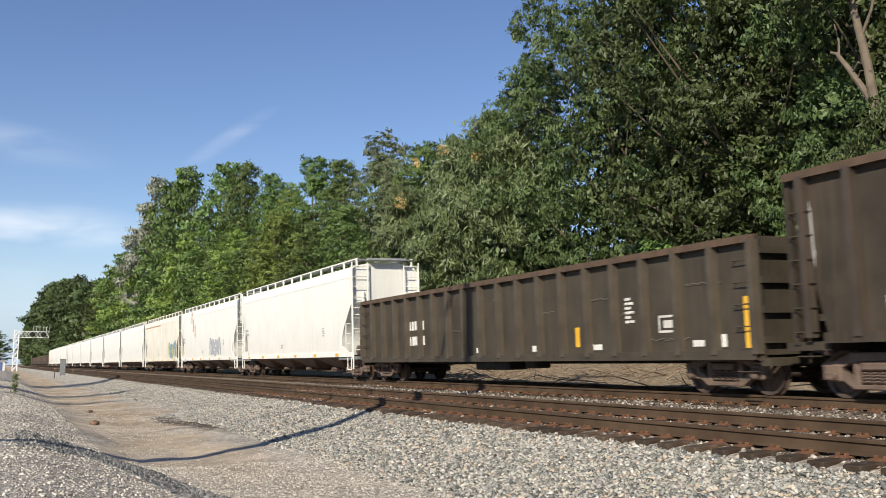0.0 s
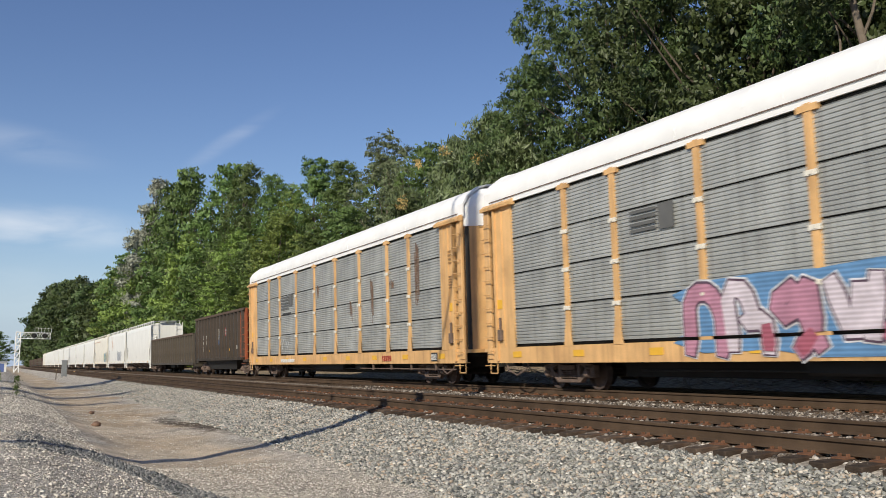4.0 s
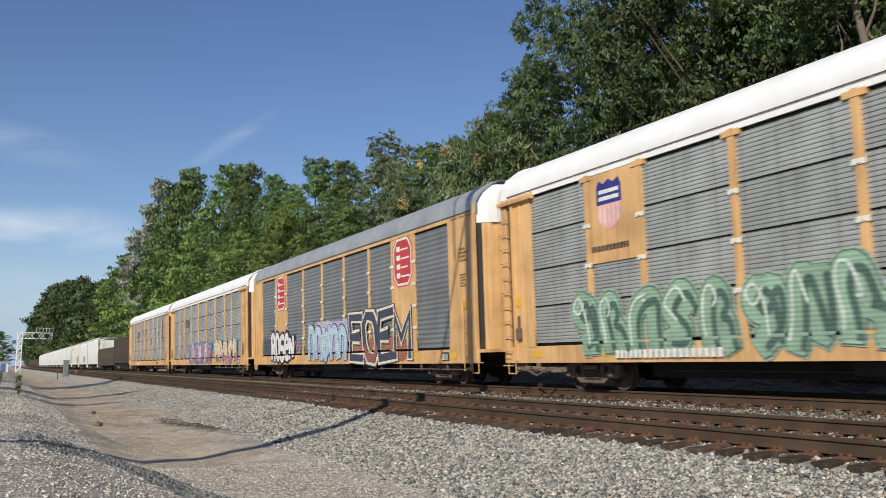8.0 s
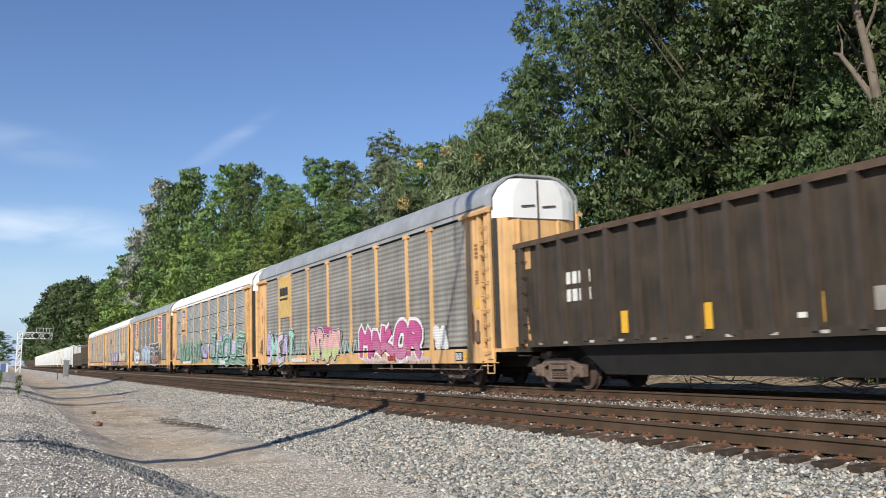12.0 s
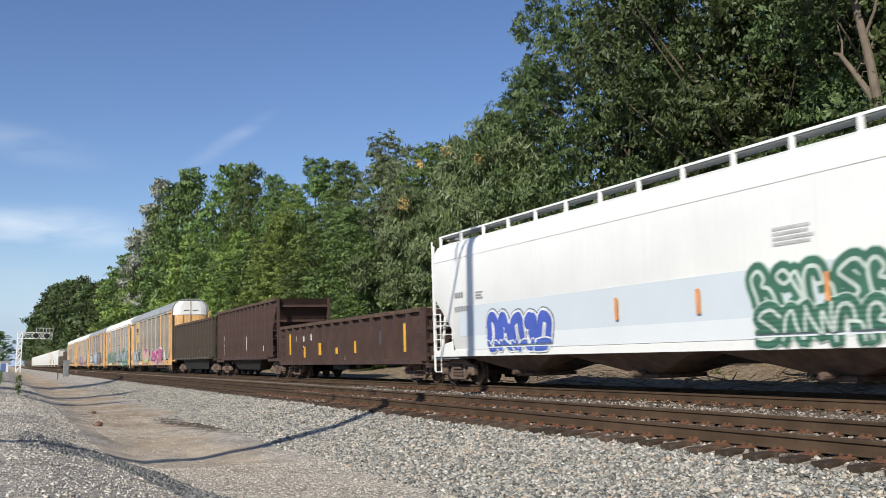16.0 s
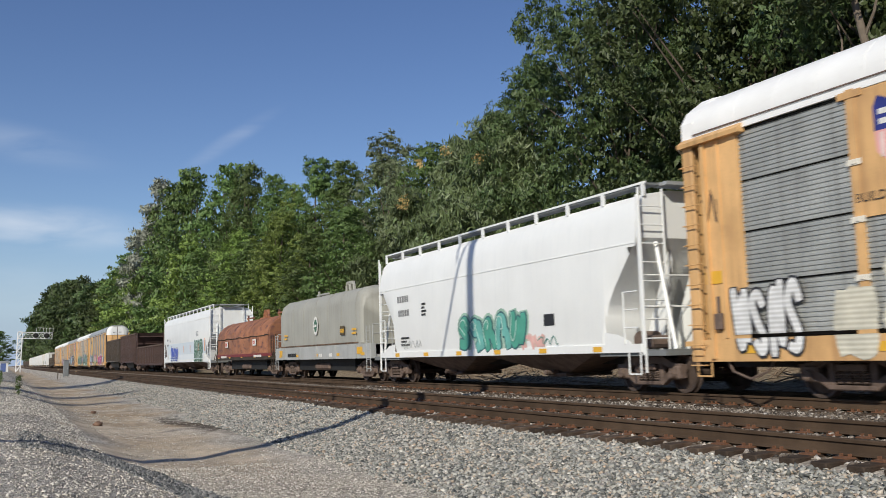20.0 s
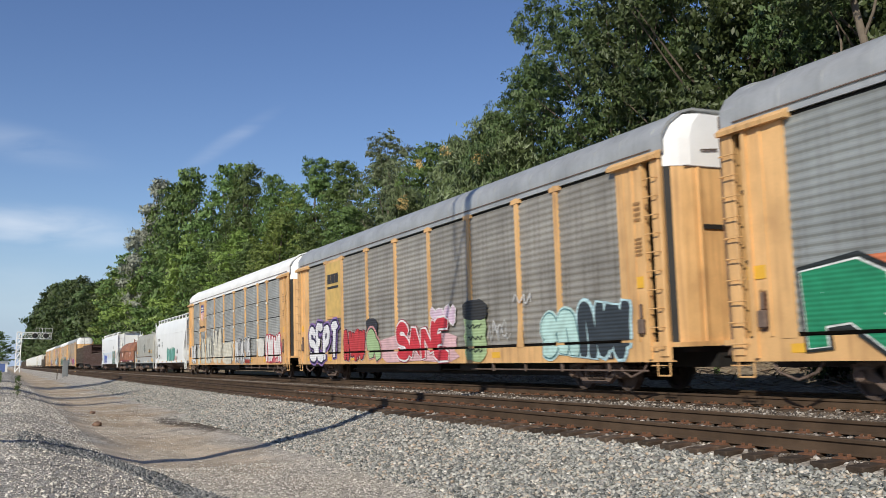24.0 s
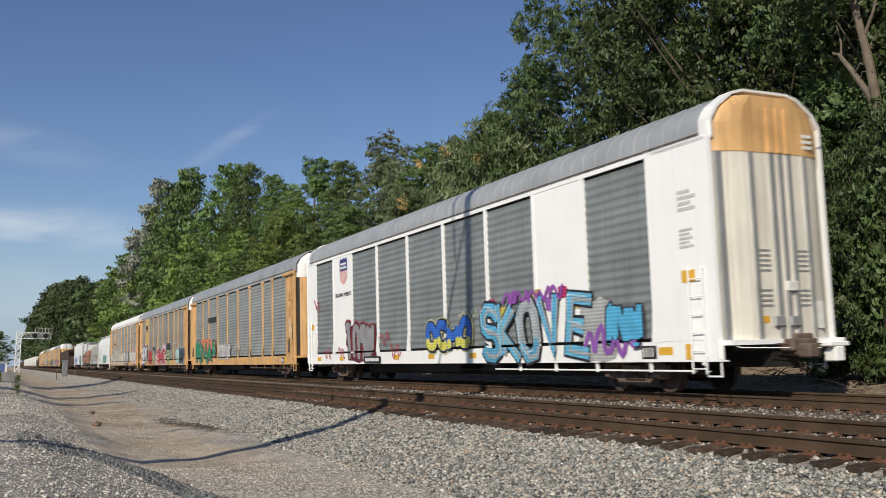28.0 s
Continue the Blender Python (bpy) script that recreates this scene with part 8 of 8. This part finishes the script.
# ---- loose stones ----
def stones(name, label, regions, seed, material):
    """Chipped stones, eight faces each, lying on the ground; regions of (x0, x1, y0, y1, count, size)."""
    g = np.random.default_rng(seed)
    P, S = [], []
    for x0, x1, y0, y1, n, size, *slant in regions:
        # denser towards the camera end (x1)
        x = x1 - (x1 - x0) * g.random(n) ** 1.35
        y = y0 + (y1 - y0) * g.random(n) + (slant[0] * (x - x0) if slant else 0)
        P.append(np.stack([x, y, ground_z(x, y)], -1))
        S.append(size * (0.5 + 0.9 * g.random(n) ** 1.6))
    P, S = np.concatenate(P), np.concatenate(S)
    for i in range(len(P)):
        x, y = P[i, 0], P[i, 1]
        bed = 0.35 if 7.8 < y < 16 else 1.0
        P[i, 2] += bed * (0.07 * noise.noise((x * 0.25, y * 0.3, 3)) + 0.035 * noise.noise((x * 0.9, y * 1.1, 7)) + 0.012 * noise.noise((x * 3, y * 3.3, 1)))
    n = len(P)
    base = np.array([[1, 0, 0], [-1, 0, 0], [0, 1, 0], [0, -1, 0], [0, 0, 0.6], [0, 0, -0.6]], float)
    v = base[None] * (0.65 + 0.7 * g.random((n, 6, 1))) + g.normal(size=(n, 6, 3)) * 0.18
    # random turn about z and a tilt
    a, t = g.random(n) * 6.283, g.normal(size=n) * 0.5
    ca, sa, ct, st = np.cos(a), np.sin(a), np.cos(t), np.sin(t)
    R = np.zeros((n, 3, 3))
    R[:, 0, 0], R[:, 0, 1], R[:, 1, 0], R[:, 1, 1], R[:, 2, 2] = ca, -sa, sa, ca, 1
    T = np.zeros((n, 3, 3))
    T[:, 0, 0], T[:, 1, 1], T[:, 1, 2], T[:, 2, 1], T[:, 2, 2] = 1, ct, -st, st, ct
    v = np.einsum("nij,njk,nlk->nli", R, T, v)
    v = v * S[:, None, None] + P[:, None, :] + np.array([0, 0, 0.2]) * S[:, None, None]
    f = np.array([[0, 2, 4], [2, 1, 4], [1, 3, 4], [3, 0, 4], [2, 0, 5], [1, 2, 5], [3, 1, 5], [0, 3, 5]])
    f = (np.arange(n)[:, None, None] * 6 + f[None]).reshape(-1, 3)
    me = bpy.data.meshes.new(name)
    me.vertices.add(n * 6)
    me.vertices.foreach_set("co", v.astype(np.float32).ravel())
    me.loops.add(f.size)
    me.loops.foreach_set("vertex_index", f.astype(np.int32).ravel())
    me.polygons.add(len(f))
    me.polygons.foreach_set("loop_start", np.arange(0, f.size, 3, dtype=np.int32))
    me.update()
    me.validate()
    me.materials.append(material)
    tagged(new(name, me), label, "gravel", kind="stuff")


def stone_mat(name, stops, rough=0.9):
    m = bpy.data.materials.new(name)
    m.use_nodes = True
    n, l = m.node_tree.nodes, m.node_tree.links
    b = n["Principled BSDF"]
    b.inputs["Roughness"].default_value = rough
    b.inputs["Specular IOR Level"].default_value = 0.25
    geo = n.new("ShaderNodeNewGeometry")
    ramp = n.new("ShaderNodeValToRGB")
    ramp.color_ramp.interpolation = "LINEAR"
    els = ramp.color_ramp.elements
    els[0].position, els[0].color = stops[0][0], (*stops[0][1], 1)
    els[1].position, els[1].color = stops[-1][0], (*stops[-1][1], 1)
    for p, c in stops[1:-1]:
        els.new(p).color = (*c, 1)
    l.new(geo.outputs["Random Per Island"], ramp.inputs[0])
    co, nz = n.new("ShaderNodeTexCoord"), n.new("ShaderNodeTexNoise")
    nz.inputs["Scale"].default_value = 60
    l.new(co.outputs["Object"], nz.inputs["Vector"])
    hs, mr = n.new("ShaderNodeHueSaturation"), n.new("ShaderNodeMapRange")
    mr.inputs[3].default_value, mr.inputs[4].default_value = 0.75, 1.25
    l.new(nz.outputs[0], mr.inputs[0])
    l.new(mr.outputs[0], hs.inputs["Value"])
    l.new(ramp.outputs[0], hs.inputs["Color"])
    l.new(hs.outputs[0], b.inputs["Base Color"])
    return m


PALE = stone_mat("pale_ballast", [(0, (0.085, 0.088, 0.082)), (0.3, (0.215, 0.217, 0.198)), (0.55, (0.345, 0.339, 0.307)), (0.8, (0.486, 0.469, 0.418)), (0.92, (0.42, 0.32, 0.23)), (1, (0.7, 0.67, 0.6))])
GREY = stone_mat("grey_gravel", [(0, (0.09, 0.095, 0.095)), (0.5, (0.185, 0.19, 0.183)), (1, (0.33, 0.32, 0.305))])
SOILED = stone_mat("soiled_ballast", [(0, (0.05, 0.042, 0.036)), (0.4, (0.14, 0.115, 0.095)), (0.75, (0.27, 0.235, 0.2)), (1, (0.5, 0.46, 0.41))])
stones("ballast", "loose pale grey ballast stones on the shoulder", [(-30, -3, 4.9, 8.1, 42000, 0.034), (-75, -27, 5.4, 8.1, 20000, 0.034)], 1, PALE)
stones("track_ballast", "grey ballast stones between the rails and tracks", [(-34, -2, 8.3, 12.9, 15000, 0.038), (-36, -2, 12.9, 18.0, 9000, 0.04)], 2, SOILED)
BRIGHT = stone_mat("bright_gravel", [(0, (0.2, 0.185, 0.165)), (0.4, (0.43, 0.4, 0.35)), (0.8, (0.6, 0.56, 0.49)), (1, (0.74, 0.7, 0.63))])
stones("bank_gravel", "pale gravel on the bank beside the lane", [(-26, -6, -1.2, 1.6, 12000, 0.018), (-70, -24, -1.5, 1.6, 13000, 0.026)], 3, BRIGHT)
stones("dark_gravel", "dark grey gravel spilled across the lane's edge", [(-16.0, -8.6, 0.6, 1.35, 9000, 0.026, 0.26), (-16.5, -13.4, 0.25, 1.1, 2200, 0.026)], 4, GREY)
MIXED = stone_mat("lane_stones", [(0, (0.18, 0.165, 0.14)), (0.4, (0.42, 0.385, 0.33)), (0.8, (0.6, 0.555, 0.48)), (1, (0.74, 0.7, 0.63))])
stones("lane_gravel", "scattered small stones on the lane", [(-30, -5, 2.0, 5.2, 5000, 0.014), (-15, -5, 1.6, 5.3, 20000, 0.016), (-60, -28, 1.5, 5.6, 2500, 0.02)], 5, MIXED)


# ---- sleepers and tie plates ----
def tie_mesh():
    return mesh_ob("tie", boxes((-0.115, 0.115, -1.3, 1.3, -0.18, 0), bevel=0.012), M["tie"])


def plate_mesh():
    bm = boxes((-0.1, 0.1, -0.19, 0.19, 0.0, 0.016))
    for x in (-0.06, 0.06):
        for y in (-0.1, 0.1):
            box(bm, x - 0.012, x + 0.012, y - 0.02, y + 0.02, 0.016, 0.05)
    return mesh_ob("tie_plate", bm, M["tie_plate"])


def sleepers(which, seed):
    y, z, lean = TRACKS[which]
    g = random.Random(seed)
    bed = tagged(new("track_bed"), "weathered timber ties of the track", "track", kind="structure")
    bed.matrix_basis = pose(0, y, z, lean)
    for i in range(290):
        x = 8 - 0.5 * i + g.uniform(-0.03, 0.03)
        t = put("tie", shared("tie", tie_mesh), bed, pose(x, g.uniform(-0.05, 0.05), -0.195 + g.uniform(-0.008, 0.006), 0, 0, g.uniform(-1.2, 1.2)))
        if -34 < x < 2:
            for s in (-0.7525, 0.7525):
                put("tie_plate", shared("tie_plate", plate_mesh), t, Matrix.Translation((0, s - t.location.y, 0.0)))
    bm = bmesh.new()
    for i in range(700):
        box(bm, 8 - 0.5 * (290 + i) - 0.11, 8 - 0.5 * (290 + i) + 0.11, -1.3, 1.3, -0.37, -0.195)
    rest = part("far_ties", bm, M["tie"], bed)
    rest["kind"] = "stuff"


sleepers("near", 3)
sleepers("far", 4)


def motions():
    """The whole train rolls away along the far track at an even 14.06 m/s."""
    y, z, lean = TRACKS["far"]
    for car, u in TRAIN:
        walk(car, [(t, pose(117.8 - 14.06 * t + u, y, z, lean)) for t in (0, 7, 14, 21, 28)])


motions()
